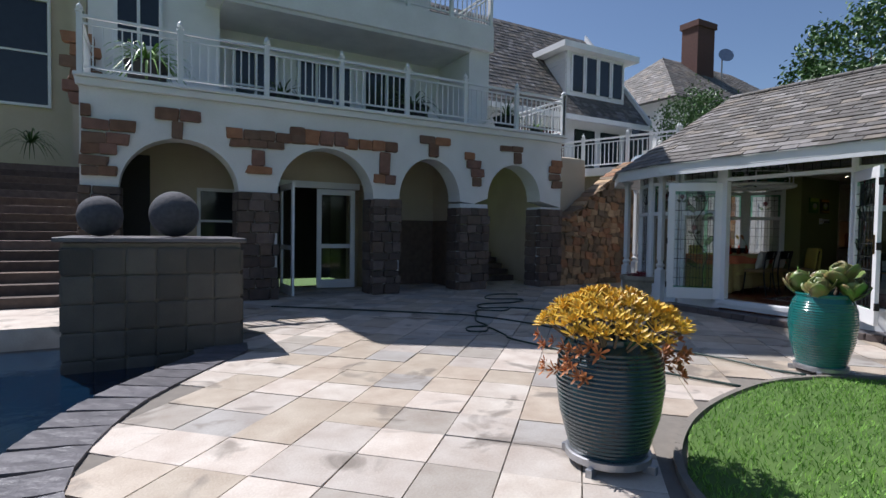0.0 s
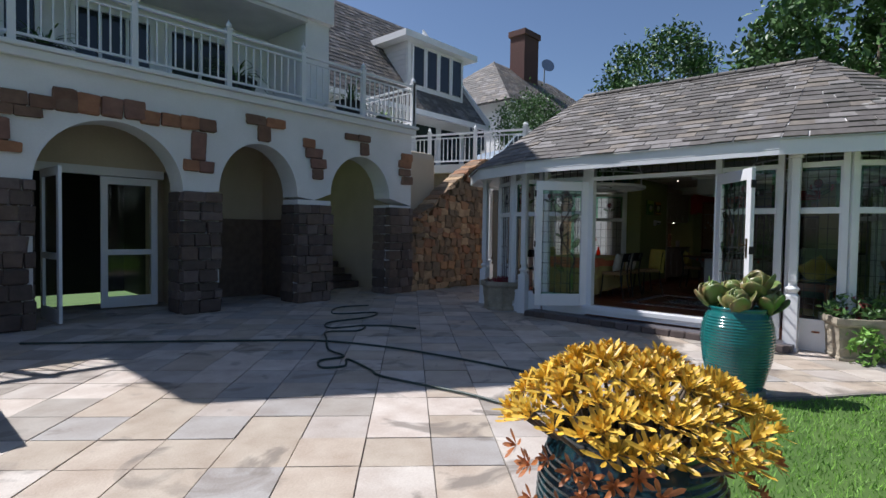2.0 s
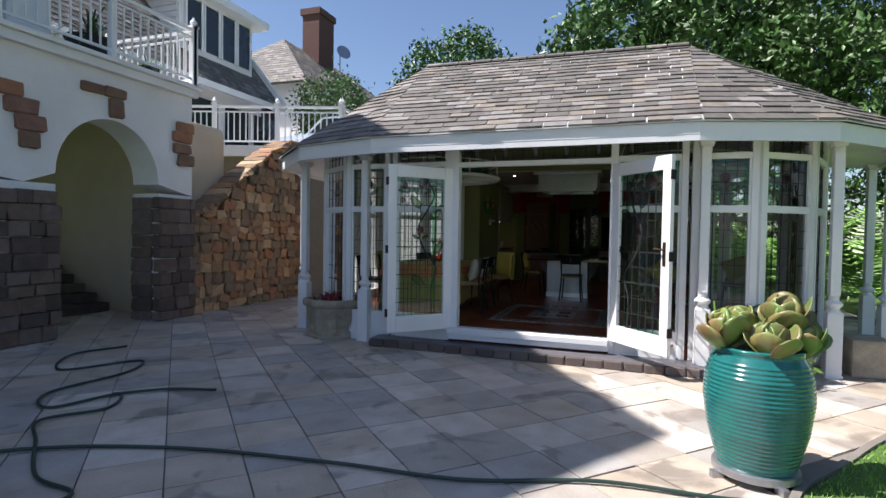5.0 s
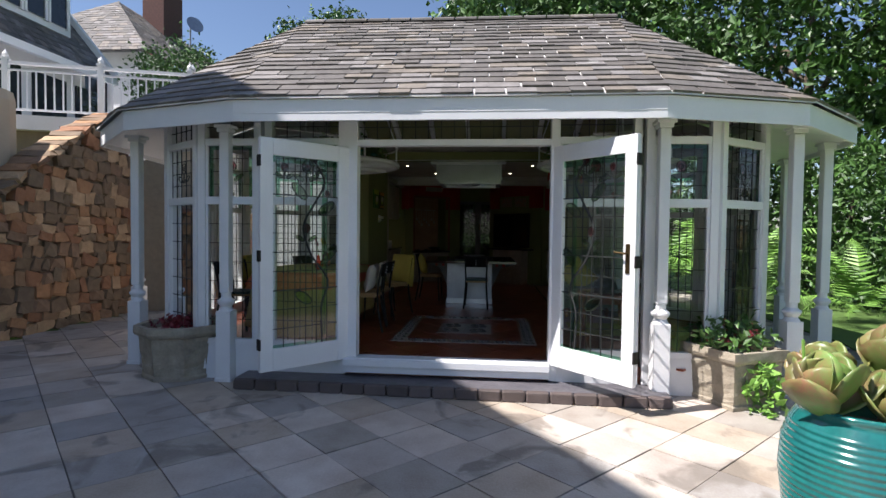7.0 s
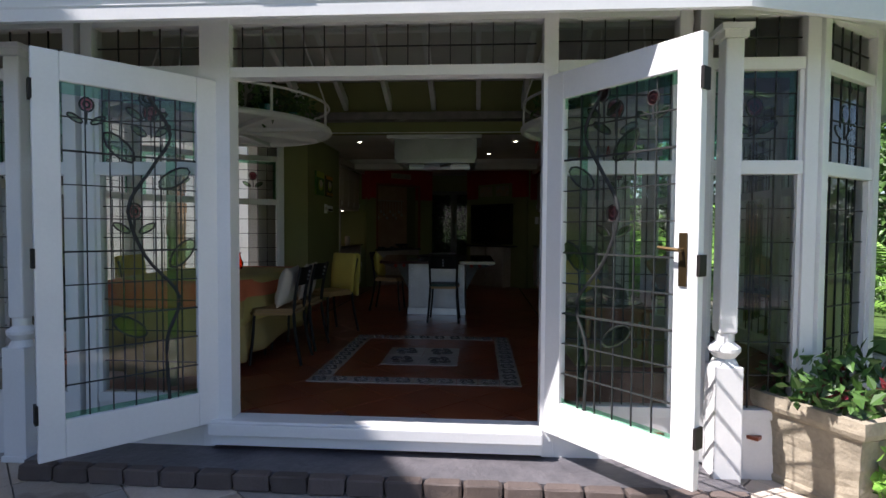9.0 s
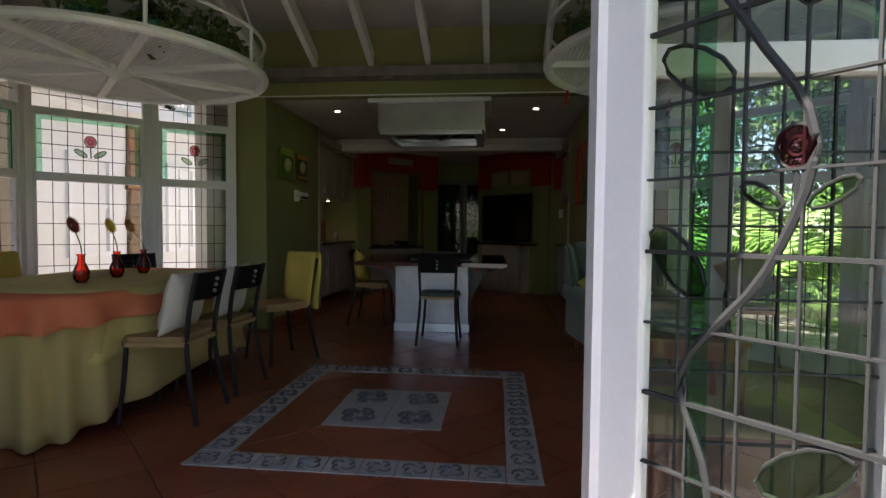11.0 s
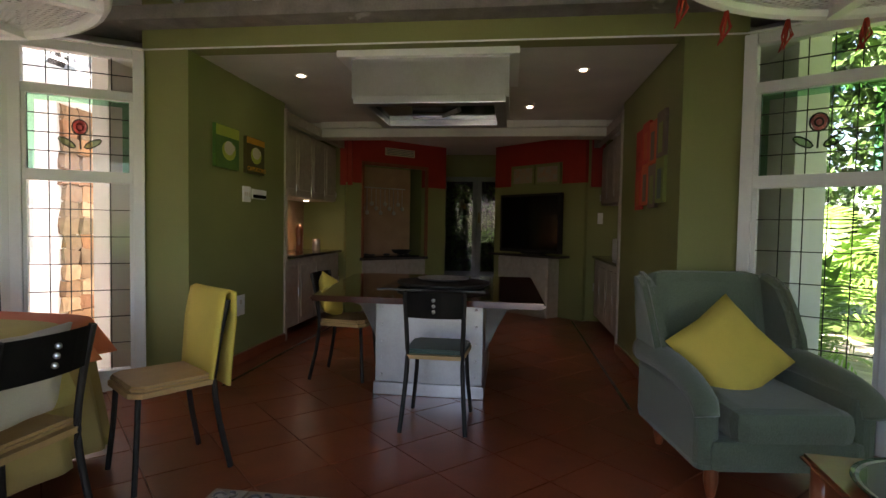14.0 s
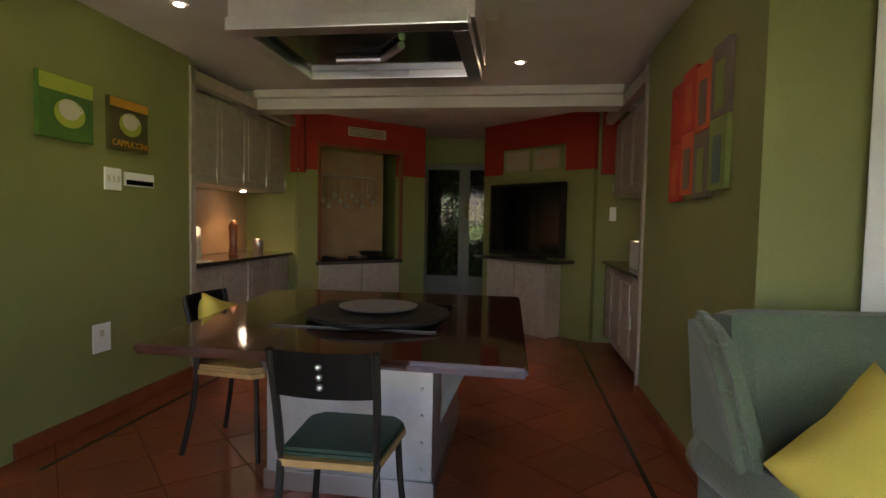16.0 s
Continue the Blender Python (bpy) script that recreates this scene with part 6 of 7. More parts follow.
for k in range(4):
    for j in range(2):
        x = 14.38 - 0.22 * k
        z = 1.70 + 0.34 * j + 0.03 * (k % 2)
        p = part("panel", boxes((x - 0.215, x, 3.18, 3.205, z, z + 0.335), bevel=0.002), pm[(k * 3 + j * 5) % 8], pr)
        part("door_motif", boxes((x - 0.16, x - 0.06, 3.2055, 3.208, z + 0.03, z + 0.25)), pm[(k * 3 + j * 5 + 3) % 8], p)
sb = thing("wall_switch", "small white switch plate beside the television", "switch")
part("plate", boxes((16.93, 16.945, 3.05, 3.12, 1.6, 1.75), bevel=0.003), white_m, sb)
structure("baseboard", boxes((13.36, 14.88, 6.655, 6.68, FL, FL + 0.09), (13.36, 15.07, 3.18, 3.205, FL, FL + 0.09)), terracotta_m, "terracotta tile skirting", "baseboard")
structure("floor_line", boxes((13.3, 16.9, 6.45, 6.475, FL - 0.003, FL + 0.001), (13.3, 16.9, 3.42, 3.445, FL - 0.003, FL + 0.001)), counter_m, "dark border line in the kitchen floor", "floor")

# ---- pots, plants, garden ----
g = np.random.default_rng(11)
def ribbed_pot(x, y, mat, label, h=0.74, r=0.36):
    e = thing("garden_pot", label, "pot", "large glazed pots", (x, y, 0))
    prof = []
    n = 162
    for k in range(n + 1):
        t = k / n
        rr = r * float(np.interp(t, [0, 0.12, 0.35, 0.62, 0.82, 0.94, 1], [0.70, 0.78, 0.92, 1.0, 0.97, 0.88, 0.80])) + 0.003 * math.sin(t * 2 * math.pi * 27) * (0.06 < t < 0.95)
        prof.append((rr, 0.075 + h * t))
    top = 0.075 + h
    prof += [(r * 0.80, top + 0.02), (r * 0.83, top + 0.035), (r * 0.79, top + 0.045), (r * 0.72, top + 0.03), (r * 0.70, top - 0.1)]
    part("body", lathe(B(), prof, 56), mat, e, smooth=True)
    part("soil", lathe(B(), [(r * 0.69, top - 0.1), (r * 0.6, top - 0.06), (0.02, top - 0.05)], 24), bark_m, e)
    st = part("stand", lathe(B(), [(r * 0.76, 0.04), (r * 0.80, 0.045), (r * 0.80, 0.085), (r * 0.76, 0.09)], 40), steel_dull_m, e, "grey metal ring stand on feet")
    for k in range(4):
        a = k * math.pi / 2 + 0.4
        part("foot", boxes((-0.02, 0.06, -0.02, 0.02, 0, 0.05), bevel=0.004), steel_dull_m, st).matrix_local = pose(r * 0.74 * math.cos(a), r * 0.74 * math.sin(a), 0, 0, 0, math.degrees(a))
    return e, top
def petals(bm, c, axis, n, L, w, cup=0.5, fleshy=0.004):
    """A rosette of fleshy leaves about an axis."""
    axis = Vector(axis).normalized()
    u = axis.orthogonal().normalized()
    v = axis.cross(u)
    for k in range(n):
        a = 2.399 * k
        t = (k + 1) / n
        out = (math.cos(a) * u + math.sin(a) * v)
        d = (out * (0.35 + 0.65 * t) + axis * (1.1 - 0.85 * t) * cup * 2).normalized()
        s = axis.cross(out).normalized() * w * (0.5 + 0.5 * t)
        nn = s.cross(d).normalized() * fleshy
        l = L * (0.45 + 0.55 * t)
        c = Vector(c)
        q = [c, c + d * l * 0.5 + s * 0.8, c + d * l * 0.82 + s * 0.75 , c + d * l, c + d * l * 0.82 - s * 0.75, c + d * l * 0.5 - s * 0.8]
        mid = c + d * l * 0.6 - axis * w * 0.25
        mv = bm.verts.new(mid)
        vs = [bm.verts.new(p) for p in q]
        for i in range(6):
            bm.faces.new((vs[i], vs[(i + 1) % 6], mv))
p1, top = ribbed_pot(2.52, 2.35, blue_pot_m, "tall dark blue glazed ribbed pot on a metal stand", 0.70, 0.325)
sp = thing("yellow_succulent", "bushy yellow and orange succulent spilling over the pot", "plant", at=(2.52, 2.35, top - 0.05))
r = random.Random(3)
bm, bo, stems = B(), B(), B()
for k in range(300):
    a, q = r.uniform(0, 6.28), math.sqrt(r.random()) * 0.43
    z = 0.10 + 0.20 * (1 - (q / 0.45) ** 2) + r.uniform(-0.04, 0.05)
    ax = (math.cos(a) * q * 1.6, math.sin(a) * q * 1.6, 0.9)
    petals(bm, (math.cos(a) * q, math.sin(a) * q, z), ax, 13, r.uniform(0.06, 0.088), 0.0105, 0.85)
    if k % 4 == 0:
        tube(stems, [(math.cos(a) * q * 0.4, math.sin(a) * q * 0.4, -0.03), (math.cos(a) * q, math.sin(a) * q, z)], 0.007, 5)
for k in range(46):
    a = r.choice([r.uniform(2.4, 4.2), r.uniform(-1.2, 0.3)])
    q = r.uniform(0.33, 0.45)
    petals(bo, (math.cos(a) * q, math.sin(a) * q, r.uniform(-0.16, 0.1)), (math.cos(a), math.sin(a), 0.3), 12, r.uniform(0.05, 0.075), 0.010, 0.6)
part("foliage", bm, yellow_leaf_m, sp)["kind"] = "stuff"
part("hanging_foliage", bo, orange_leaf_m, sp, "orange drying rosettes hanging over the rim")["kind"] = "stuff"
part("stems", stems, bark_m, sp)["kind"] = "stuff"
p2, top = ribbed_pot(6.2, 2.89, teal_m, "tall teal glazed ribbed pot on a metal stand", 0.72, 0.31)
sp = thing("paddle_succulent", "paddle plant with broad upright green and red leaves", "plant", at=(6.2, 2.89, top - 0.05))
def paddle(bm, c, yaw, tilt, L, w):
    """A thick round-ended leaf, cupped along its middle."""
    m = pose(*c, 0, 0, math.degrees(yaw)) @ pose(0, 0, 0, 0, tilt, 0)
    rows = []
    for t, ww in ((0, 0.16), (0.18, 0.42), (0.4, 0.82), (0.62, 1.0), (0.8, 0.92), (0.93, 0.6), (1.0, 0.18)):
        rows.append([bm.verts.new(m @ Vector((-L * 0.16 * t * t + 0.22 * w * ww * (1 - abs(u)) + o, u * w * ww, L * t))) for o in (0, -0.009) for u in ((-1, -0.5, 0, 0.5, 1) if o == 0 else (0.5, 0, -0.5))])
    for a, b in zip(rows, rows[1:]):
        for k in range(8):
            bm.faces.new((a[k], a[(k + 1) % 8], b[(k + 1) % 8], b[k]))
    bm.faces.new(rows[-1])
rp = random.Random(17)
for cx, cy, cz, L in ((-0.06, 0.21, 0.04, 0.24), (0.04, -0.14, 0.14, 0.25), (-0.17, -0.03, 0.02, 0.22), (0.02, -0.26, 0.03, 0.20), (0.16, 0.08, 0.06, 0.22)):
    for k in range(11):
        yaw = 2.399 * k + cx * 9
        tilt = 4 + 5.0 * k
        bm = B()
        paddle(bm, (cx, cy, cz - 0.006 * k + 0.06), yaw, tilt, 1.25 * L * rp.uniform(0.75, 1.0) * (0.75 + 0.03 * k), L * rp.uniform(0.38, 0.46))
        part("leaf", bm, rosette_m, sp, smooth=True)
    part("stem", tube(B(), [(cx * 0.4, cy * 0.4, -0.05), (cx, cy, cz + 0.07)], 0.02, 7), bark_m, sp)
tube_b = tube(B(), [(0.0, 0.24, 0.1), (0.0, 0.26, 0.36)], 0.006, 5)
part("flower_stalk", tube_b, leaf_light_m, sp)

def stone_planter(x, y, rz, sides, r_, h, label):
    e = thing("stone_planter", label, "planter", "stone planters", (x, y, 0), rz)
    bm = B()
    lathe(bm, [(r_ * 0.82, 0.05), (r_ * 0.86, h * 0.4), (r_ * 0.92, h * 0.79)], sides)
    rim = lathe(B(), [(r_ * 0.92, h * 0.79), (r_ * 1.0, h * 0.83), (r_ * 1.03, h * 0.88), (r_ * 1.02, h), (r_ * 0.88, h), (r_ * 0.84, h - 0.08)], sides)
    foot = lathe(B(), [(r_ * 0.85, 0), (r_ * 0.86, 0.035), (r_ * 0.82, 0.05)], sides)
    for name, q in (("rim", rim), ("foot", foot)):
        bmesh.ops.rotate(q, verts=q.verts[:], cent=(0, 0, 0), matrix=Matrix.Rotation(math.pi / sides, 3, "Z"))
        bmesh.ops.subdivide_edges(q, edges=q.edges[:], cuts=3, use_grid_fill=True)
        for v in q.verts:
            v.co += v.co.normalized() * 0.010 * noise.noise(v.co * 11)
        part(name, q, planter_m, e)
    bmesh.ops.rotate(bm, verts=bm.verts[:], cent=(0, 0, 0), matrix=Matrix.Rotation(math.pi / sides, 3, "Z"))
    bmesh.ops.subdivide_edges(bm, edges=bm.edges[:], cuts=3, use_grid_fill=True)
    for v in bm.verts:
        v.co += v.co.normalized() * 0.022 * noise.noise(v.co * 13)
    part("body", bm, planter_m, e)
    return e
stone_planter(8.99, 2.22, 24, 4, 0.44, 0.52, "square carved cast stone planter with red and green plants")
stone_planter(9.2, 7.74, 10, 8, 0.45, 0.55, "octagonal weathered stone planter with dark red leaves")
e = thing("planter_plant", "red flowering plant with green leaves in the stone planter", "plant", at=(8.99, 2.22, 0.48))
leafy("leaves", clumps(g, (0, 0, 0.12), (0.32, 0.32, 0.16), 26, 14, 0.05), 0.10, leaf_m, e, g)
leafy("flowers", clumps(g, (0, 0, 0.14), (0.30, 0.30, 0.12), 14, 12, 0.03), 0.05, red_leaf_m, e, g)["kind"] = "stuff"
e = thing("planter_plant", "dark red low plant in the octagonal planter", "plant", at=(9.2, 7.74, 0.50))
leafy("leaves", clumps(g, (0, 0, 0.03), (0.3, 0.3, 0.06), 30, 14, 0.03), 0.06, red_leaf_m, e, g)
e = thing("fern_plant", "bright green leafy plant at the planter foot", "plant", at=(8.68, 2.1, 0.0))
leafy("leaves", clumps(g, (0, 0, 0.2), (0.16, 0.22, 0.22), 24, 10, 0.05), 0.11, leaf_light_m, e, g)
trough = thing("stone_trough", "small pale stone trough with trailing plant by the posts", "planter", at=(9.6, 1.15, 0))
part("body", boxes((-0.25, 0.25, -0.2, 0.2, 0, 0.42), bevel=0.03), planter_m, trough)

# garden hoses
def hose(pts, label):
    line = smooth_line([(x, y, 0.018 + 0.004 * (i % 2)) for i, (x, y) in enumerate(pts)], 8)
    tagged(link_bm("garden_hose", tube(B(), line, 0.013, 8), hose_m, smooth=True), label, "hose", "garden hoses")
hose([(2.0, 9.9), (3.33, 8.8), (4.16, 8.12), (4.79, 7.48), (5.18, 6.59), (5.36, 5.47), (5.45, 4.6), (5.72, 3.83), (5.77, 3.14), (5.84, 2.85)], "dark garden hose lying across the paving")
hose([(7.41, 9.7), (6.81, 9.85), (6.3, 9.3), (6.9, 8.9), (6.5, 8.6), (5.7, 8.6), (5.43, 8.2), (5.9, 8.0), (5.6, 7.75), (5.2, 7.95), (4.92, 7.57), (4.55, 7.0), (4.48, 6.6), (4.15, 6.6), (4.0, 6.35),
      (4.2, 6.22), (4.42, 6.45), (4.3, 5.9), (4.23, 5.61), (4.38, 4.68), (4.42, 4.11), (4.63, 3.47), (4.85, 2.92)], "coiled green garden hose on the paving")
hose([(5.9, 8.05), (6.2, 7.7), (6.35, 7.3)], "end of a garden hose on the paving")

# balcony plants
def agave(x, y, z, s, label, mat=leaf_m, potted=True, n=46):
    e = thing("potted_plant", label, "plant", "balcony plants", (x, y, z))
    if potted:
        part("pot", lathe(B(), [(0.22 * s, 0), (0.3 * s, 0.4 * s), (0.32 * s, 0.44 * s), (0.28 * s, 0.42 * s)], 24), dark_m, e)
    bm = B()
    r = random.Random(int(x * 100))
    for k in range(n):
        a = r.uniform(0, 6.28)
        L = s * r.uniform(0.5, 0.85)
        lift = r.uniform(0.3, 1.0)
        pts = [Vector((math.cos(a) * L * t * (1.2 - lift * 0.5), math.sin(a) * L * t * (1.2 - lift * 0.5), 0.42 * s + L * (lift * 1.5 * t - 1.1 * t * t))) for t in (0, 0.3, 0.6, 0.85, 1.0)]
        w = Vector((-math.sin(a), math.cos(a), 0)) * 0.02 * s
        vs = [(bm.verts.new(p - w * (1 - i / 4.2)), bm.verts.new(p + w * (1 - i / 4.2))) for i, p in enumerate(pts)]
        for q0, q1 in zip(vs, vs[1:]):
            bm.faces.new((q0[0], q0[1], q1[1], q1[0]))
    part("leaves", bm, mat, e)
    return e
agave(0.05, 11.9, 4.02, 1.25, "ponytail palm in a dark pot on the balcony", leaf_light_m, n=110)
agave(2.9, 13.2, 4.02, 1.3, "dark potted palm on the shaded balcony")
agave(6.1, 12.6, 4.02, 1.4, "dark potted palm on the shaded balcony")
agave(8.6, 11.9, 4.02, 1.15, "dark potted plant at the balcony end")
agave(9.4, 11.6, 4.02, 0.6, "small bright green plant at the balcony end", leaf_light_m)
agave(-2.3, 15.5, 2.9, 1.0, "green shrub at the top of the garden stairs", leaf_m, False)

# trees and hedges
def tree(name, label, x, y, z, h, radii, n, per, size, mat, seed, limbs=6, spread=0.3, lift=0.0):
    q = np.random.default_rng(seed)
    r = random.Random(seed)
    e = thing(name, label, "tree", at=(x, y, z))
    part("trunk", tube(B(), smooth_line([(0, 0, -0.2), (0.1, 0.05, h * 0.3), (-0.05, 0.1, h * 0.6), (0.05, 0, h * 0.85)], 5), 0.045 * h ** 0.75, 9, 0.03), bark_m, e)
    for k in range(limbs):
        a = 6.28 * k / limbs + r.uniform(-0.3, 0.3)
        z0 = h * r.uniform(0.35, 0.6)
        part("limb", tube(B(), smooth_line([(0, 0, z0), (math.cos(a) * radii[0] * 0.35, math.sin(a) * radii[1] * 0.35, z0 + h * 0.12), (math.cos(a) * radii[0] * 0.75, math.sin(a) * radii[1] * 0.75, h * r.uniform(0.6, 0.85))], 4), 0.02 * h ** 0.7, 6, 0.012), bark_m, e)
    cr = leafy("crown", clumps(q, (0, 0, h * 0.72 + lift), radii, n, per, spread), size, mat, e, q, wide=0.5)
    return e
tree("tree", "large dense dark green tree behind the pavilion", 24, 3.0, 0, 10.5, (4.5, 4.5, 4.2), 330, 60, 0.30, leaf_m, 1)
tree("tree", "large dense dark green tree behind the pavilion", 20, -4.5, 0, 10.5, (4.5, 4.5, 4.4), 330, 60, 0.28, leaf_m, 2)
tree("tree", "tall dark green tree with drooping branches", 27.5, -1.0, 0, 14.0, (5.0, 5.0, 5.0), 300, 60, 0.34, leaf_m, 3)
tree("tree", "tall garden tree with dense leaves", 15.5, -8.0, 0, 11.0, (4.2, 4.2, 4.6), 300, 60, 0.26, leaf_m, 4)
tree("tree", "far green tree beyond the terrace", 34, 14.0, 2, 11.0, (4.0, 4.0, 4.0), 200, 50, 0.32, leaf_m, 5)
tree("tree", "small bushy tree on the upper terrace", 20.3, 14.6, 3.4, 3.6, (1.5, 1.5, 1.5), 120, 50, 0.14, leaf_m, 6, 4, 0.18)
tree("tree", "green garden tree beside the lawn", 6.5, -11.5, 0, 10.0, (4.2, 4.2, 4.2), 200, 50, 0.3, leaf_m, 7)
def hedge(name, label, x0, x1, y0, y1, z1, n, size, mat, seed):
    q = np.random.default_rng(seed)
    e = thing(name, label, "hedge")
    c = q.uniform((x0, y0, 0.1), (x1, y1, z1), (n, 3))
    part("branches", tube(B(), [((x0 + x1) / 2, (y0 + y1) / 2, -0.3), ((x0 + x1) / 2, (y0 + y1) / 2, z1 * 0.7)], 0.06, 6), bark_m, e)
    leafy("leaves", (c[:, None, :] + q.normal(scale=0.2, size=(n, 40, 3))).reshape(-1, 3), size, mat, e, q, wide=0.4)
hedge("hedge", "dense dark green shrubs behind the lawn", 14.5, 19.0, -4.5, -2.8, 3.4, 260, 0.2, leaf_m, 20)
hedge("hedge", "dark shrubs beyond the kitchen doors", 20.6, 21.6, 2.9, 7.0, 2.2, 160, 0.18, leaf_m, 21)
hedge("hedge", "dense shrubs at the end of the lawn", 19.0, 21.0, -3.5, 1.6, 4.2, 240, 0.22, leaf_m, 22)
hedge("hedge", "shrubs closing the garden behind the lawn", 2.0, 14.0, -13.0, -11.5, 3.0, 260, 0.26, leaf_m, 23)
def frond_plant(x, y, s, n, seed, label):
    e = thing("palm_plant", label, "plant", "bright garden palms", (x, y, 0))
    r = random.Random(seed)
    bm = B()
    for k in range(n):
        a, L, lift = r.uniform(0, 6.28), s * r.uniform(0.7, 1.2), r.uniform(0.6, 1.4)
        out, sd = Vector((math.cos(a), math.sin(a), 0)), Vector((-math.sin(a), math.cos(a), 0))
        P = lambda t: out * L * t * 0.8 + Vector((0, 0, 0.1 + L * (1.5 * lift * t - 0.9 * t * t)))
        for j in range(14):
            t = 0.3 + 0.7 * j / 14
            for sg in (-1, 1):
                b0, b1 = P(t), P(t + 0.035)
                tip = P(t + 0.12) + sd * sg * L * 0.26 * (1.15 - t) - Vector((0, 0, 0.06 * L))
                bm.faces.new([bm.verts.new(v) for v in (b0, b1, tip)])
    part("fronds", bm, leaf_light_m, e)
    return e
for i, (x, y, s) in enumerate(((15.3, 0.6, 1.5), (16.6, 0.9, 1.6), (14.7, -0.6, 1.3), (16.2, -1.0, 1.7), (17.6, -0.2, 1.8), (13.4, -1.8, 1.2), (18.6, 1.2, 1.8), (12.2, -2.6, 1.2), (15.0, 1.5, 1.0))):
    frond_plant(x, y, s, 26, i, "bright green arching palm fronds in the side garden")

# grass blades on the near lawn
q = np.random.default_rng(50)
pts = q.uniform((1.9, -2.5), (9.5, 2.9), (60000, 2))
L_ = np.array(LAWN)
inside = np.zeros(len(pts), bool)
for (x0, y0), (x1, y1) in zip(LAWN, LAWN[1:] + LAWN[:1]):
    cond = (y0 > pts[:, 1]) != (y1 > pts[:, 1])
    if y1 != y0:
        inside ^= cond & (pts[:, 0] < (x1 - x0) * (pts[:, 1] - y0) / (y1 - y0) + x0)
pts = pts[inside]
n = len(pts)
a = q.uniform(0, 6.28, n)
hgt = q.uniform(0.02, 0.055, n)
base = np.c_[pts, np.full(n, 0.012)]
sd = np.c_[np.cos(a), np.sin(a), np.zeros(n)] * 0.0045
tip = base + np.c_[q.normal(0, 0.018, (n, 2)), hgt]
v = np.stack([base - sd, base + sd, tip], 1).reshape(-1, 3)
me = bpy.data.meshes.new("grass")
me.from_pydata(v.tolist(), [], (np.arange(n)[:, None] * 3 + [0, 1, 2]).tolist())
me.materials.append(grass_m)
tagged(new("grass", me), "short bright green lawn grass", "grass", kind="stuff")

# ---- paving, floor tiles and slates, piece by piece ----
def in_poly(x, y, poly):
    c = False
    for (x0, y0), (x1, y1) in zip(poly, poly[1:] + poly[:1]):
        if (y0 > y) != (y1 > y) and x < (x1 - x0) * (y - y0) / (y1 - y0) + x0:
            c = not c
    return c
ang = 46.0
T = 0.465
ca, sa = math.cos(radians(ang)), math.sin(radians(ang))
POOL = [(-9, -8), (0.05, -8), (0.15, 2.2), (-0.35, 3.5), (0.0, 4.75), (1.0, 6.4), (1.1, 6.8), (1.1, 13), (-9, 13)]
pave = structure("paving", boxes((1.2, 23.0, 10.95, 10.96, -0.3, -0.015)), joint_m, "pale sandstone paving laid diagonally", "pavement")
pave_far = B()
count = 0
r = random.Random(30)
tile_me = [stone_mesh("tile", tile_m, 0.0, 0)]
bmt = B()
box(bmt, -0.5, 0.5, -0.5, 0.5, -0.5, 0.5)
bmesh.ops.bevel(bmt, geom=[e for e in bmt.edges if all(v.co.z > 0 for v in e.verts)], offset=0.008, segments=1, affect="EDGES")
tme = bpy.data.meshes.new("tile")
bmt.to_mesh(tme)
bmt.free()
tme.materials.append(tile_m)
verts, fcs = [], []
for i in range(-45, 60):
    for j in range(-45, 60):
        x = 1.17 + (i + 0.5) * T * ca - (j + 0.5) * T * sa
        y = 3.18 + (i + 0.5) * T * sa + (j + 0.5) * T * ca
        if not (-1 < x < 20 and -7 < y < 13.2) or in_poly(x, y, POOL) or in_poly(x, y - 0.12, LAWN) or (y > 10.95 and x > 9.9):
            continue
        if in_poly(x, y, HALF + [mirror(p) for p in HALF[::-1]]) or x > 13 and 2.3 < y < 7.5:
            continue
        h = r.uniform(-0.003, 0.004)
        w = T - 0.007 - r.uniform(0, 0.005)
        if x < 8.6 and 1.0 < y < 9.2 and count < 300:
            count += 1
            piece("tile", tme, pave, pose(x, y, h - 0.02, 0, 0, ang + r.uniform(-0.4, 0.4)), (w, w, 0.04))
        else:
            k = len(verts)
            for zz in (-0.04, h):
                for u, v in ((-1, -1), (1, -1), (1, 1), (-1, 1)):
                    verts.append((x + w / 2 * (u * ca - v * sa), y + w / 2 * (u * sa + v * ca), zz))
            fcs += [[k + 4, k + 5, k + 6, k + 7]] + [[k + q, k + (q + 1) % 4, k + 4 + (q + 1) % 4, k + 4 + q] for q in range(4)]
me = bpy.data.meshes.new("paving_tiles")
me.from_pydata(verts, [], fcs)
me.materials.append(tile_far_m)
far_tiles = new("paving_tiles", me)
far_tiles.parent = pave
far_tiles["kind"] = "stuff"
# dark slate border round the pool
border = structure("pool_border", prism(B(), [(0.03, -5), (0.06, -5), (0.06, 2), (0.03, 2)], -0.4, -0.02), joint_m, "dark slate pool edge", "edging")
line = smooth_line([(0.15, -4, 0), (0.15, 0.5, 0), (0.0, 2.2, 0), (-0.38, 3.4, 0), (-0.1, 4.7, 0), (0.5, 5.7, 0), (1.0, 6.4, 0), (1.1, 6.9, 0)], 4)
for a, b in zip(line, line[1:]):
    d = b - a
    nrm = Vector((-d.y, d.x, 0)).normalized()
    bmx = B()
    g = 0.006 * d.normalized()
    slab(bmx, [a + g, b - g, b - g + nrm * 0.48, a + g + nrm * 0.48], (0, 0, 0.045))
    bmesh.ops.translate(bmx, verts=bmx.verts[:], vec=(0, 0, -0.03))
    bmesh.ops.subdivide_edges(bmx, edges=bmx.edges[:], cuts=3, use_grid_fill=True)
    for v in bmx.verts:
        v.co.z += 0.008 * noise.noise(v.co * 9)
    link_bm("slab", bmx, slate_dark_m, border)

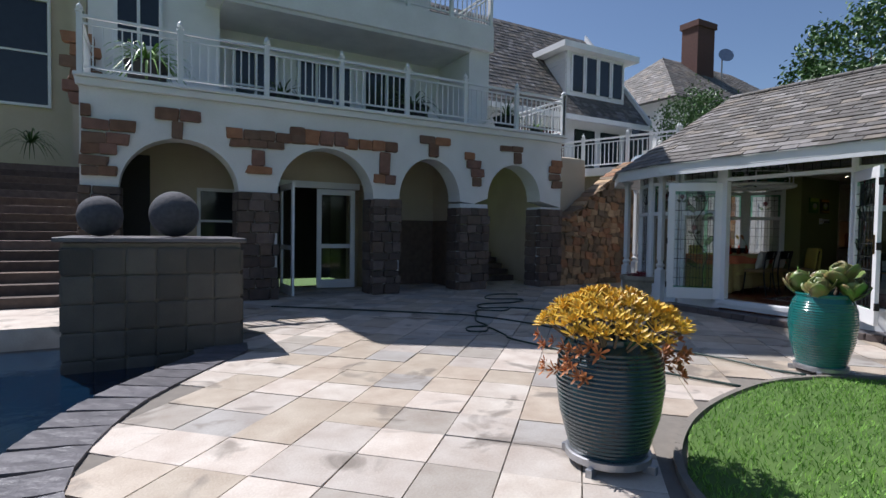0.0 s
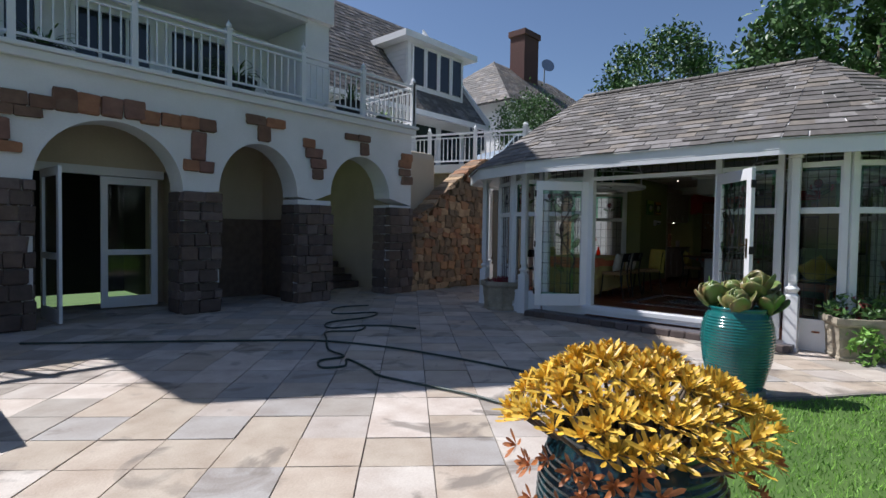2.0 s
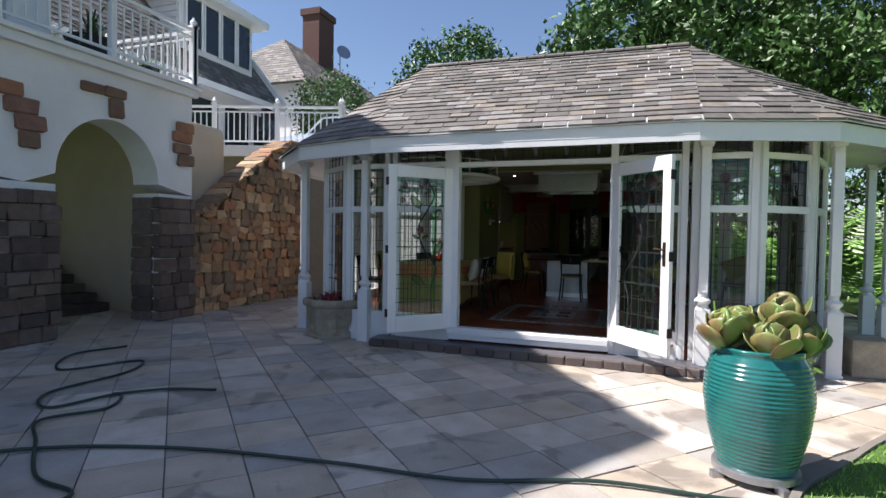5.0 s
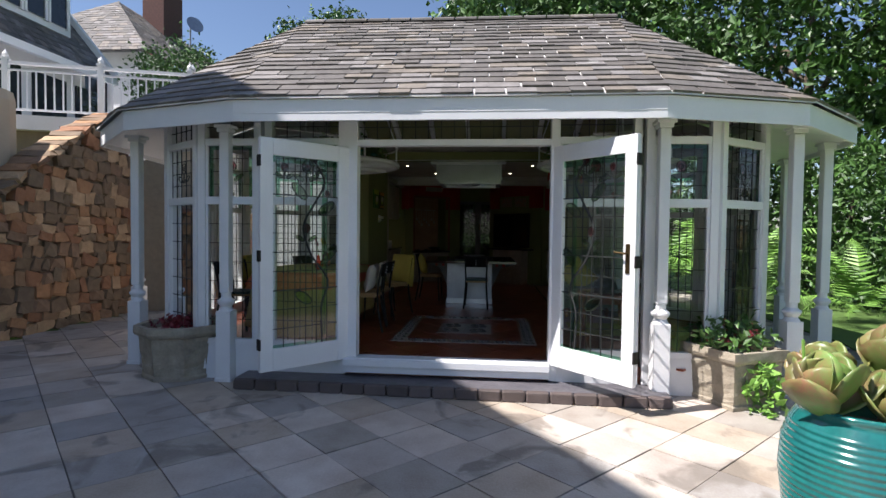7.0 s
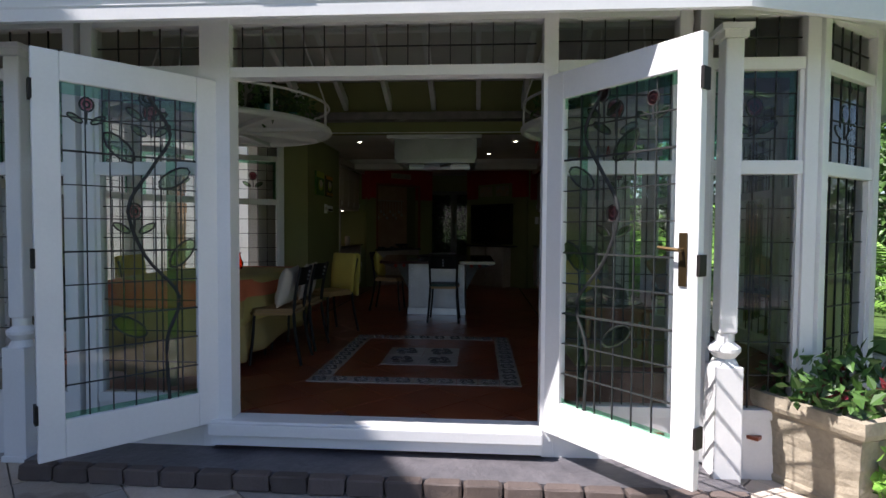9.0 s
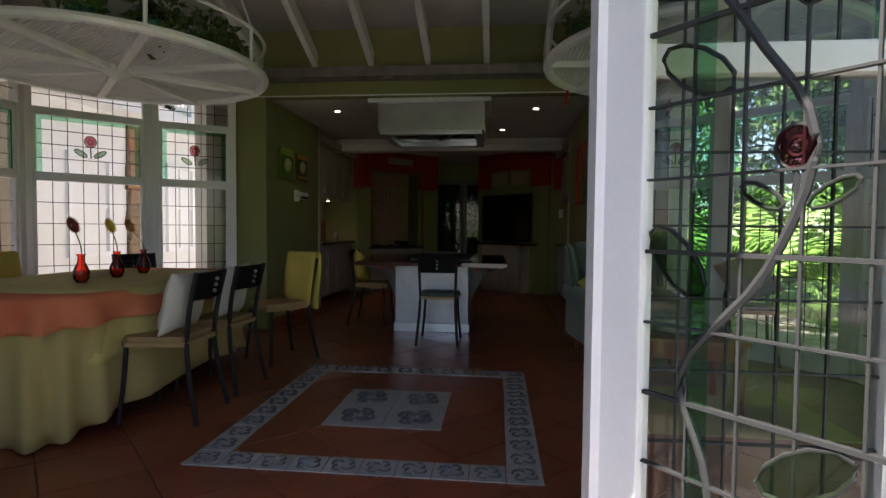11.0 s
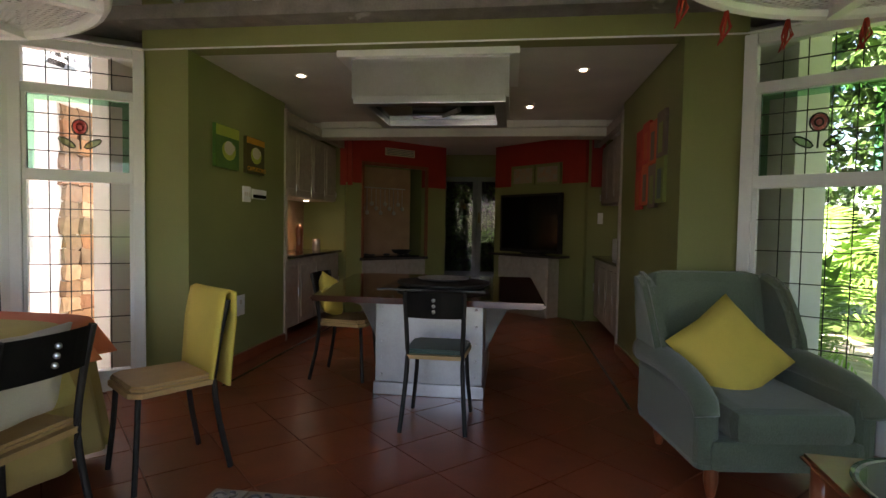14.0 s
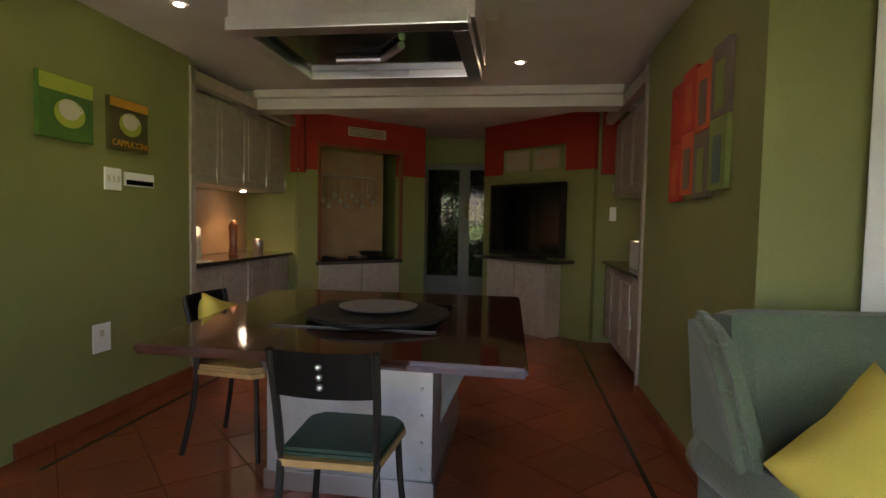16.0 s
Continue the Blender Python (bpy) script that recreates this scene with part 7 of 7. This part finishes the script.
# pavilion and kitchen floor
fl = structure("floor_tiles", boxes((13.1, 13.2, 4.9, 5.0, 0, FL - 0.02)), grout_m, "polished terracotta tile floor", "floor")
bmt = B()
box(bmt, -0.5, 0.5, -0.5, 0.5, -0.5, 0.5)
fme = bpy.data.meshes.new("tile")
bmt.to_mesh(fme)
bmt.free()
fme.materials.append(terracotta_m)
RX0, RX1, RY0, RY1 = 10.05, 12.1, 3.75, 6.1
for i in range(-30, 30):
    for j in range(-30, 30):
        x = 11.0 + (i * 0.40 - j * 0.40) * 0.7071
        y = CY + (i * 0.40 + j * 0.40) * 0.7071
        hall = in_poly(x, y, HALF + [mirror(p) for p in HALF[::-1]])
        kit = 13.1 < x < 19 and 2.4 < y < 7.4
        if (hall or kit):
            piece("tile", fme, fl, pose(x, y, FL - 0.014, 0, 0, 45), (0.392, 0.392, 0.02))
# patterned border and centre panel
inlay = structure("floor_inlay", boxes((11.0, 11.01, CY, CY + 0.01, 0, FL - 0.03)), grout_m, "patterned tile border and centre panel in the floor", "floor")
bme = stone_mesh("border_tile", border_m, 0.0, 1)
def motif(bm, x, y, s):
    for k in range(4):
        a = k * math.pi / 2
        tube(bm, [(x + s * 0.36 * math.cos(a + q) * (0.35 + 0.65 * abs(math.sin(1.5 * q))), y + s * 0.36 * math.sin(a + q) * (0.35 + 0.65 * abs(math.sin(1.5 * q))), FL + 0.0015) for q in np.linspace(0.1, 1.5, 7)], s * 0.045, 4)
    bmesh.ops.scale(bm, verts=bm.verts[:], vec=(1, 1, 1))
ink = B()
def strip(x0, y0, x1, y1, s):
    n = round(max(x1 - x0, y1 - y0) / s)
    for k in range(n):
        x = x0 + s / 2 if x1 - x0 < s * 1.5 else x0 + s * (k + 0.5)
        y = y0 + s / 2 if y1 - y0 < s * 1.5 else y0 + s * (k + 0.5)
        piece("tile", bme, inlay, pose(x, y, FL - 0.008), (s - 0.006, s - 0.006, 0.017))
        motif(ink, x, y, s)
INX0, INX1, INY0, INY1, SS = 9.93, 11.80, 3.94, 5.64, 0.17
strip(INX0, INY0, INX0 + SS, INY1, SS)
strip(INX1 - SS, INY0, INX1, INY1, SS)
strip(INX0 + SS, INY0, INX1 - SS, INY0 + SS, SS)
strip(INX0 + SS, INY1 - SS, INX1 - SS, INY1, SS)
for i in range(2):
    for j in range(2):
        x, y = 10.68 + 0.345 * i, 4.635 + 0.345 * j
        piece("tile", bme, inlay, pose(x, y, FL - 0.008), (0.339, 0.339, 0.017))
        motif(ink, x, y, 0.3)
        motif(ink, x, y, 0.18)
part("motif", ink, border_ink_m, inlay)

# roof slates
r = random.Random(40)
lot = B()
count = 0
faces_sorted = sorted(range(len(ROOF_FACES)), key=lambda i: (ROOF_FACES[i][0].x + ROOF_FACES[i][1].x))
for fi in faces_sorted:
    a, b, c, d = ROOF_FACES[fi]
    L = (b - a).length
    H = ((c + d) / 2 - (a + b) / 2).length
    nrow = max(4, round(H / 0.155))
    for p, nrm, h in shingles(lot, a, b, c, d, nrow, max(2, round(L / 0.27)), r, 0.018):
        if (p[1] - p[0]).length < 0.04:
            continue
        if p[0].x < 9.7 and 2.0 < p[0].y < 7.8 and count < 300:
            count += 1
            q = B()
            slate_block(q, p, nrm, h)
            link_bm("slate", q, slate_m, roof)
        else:
            slate_block(lot, p, nrm, h)
part("slates", lot, slate_far_m, roof)["kind"] = "stuff"
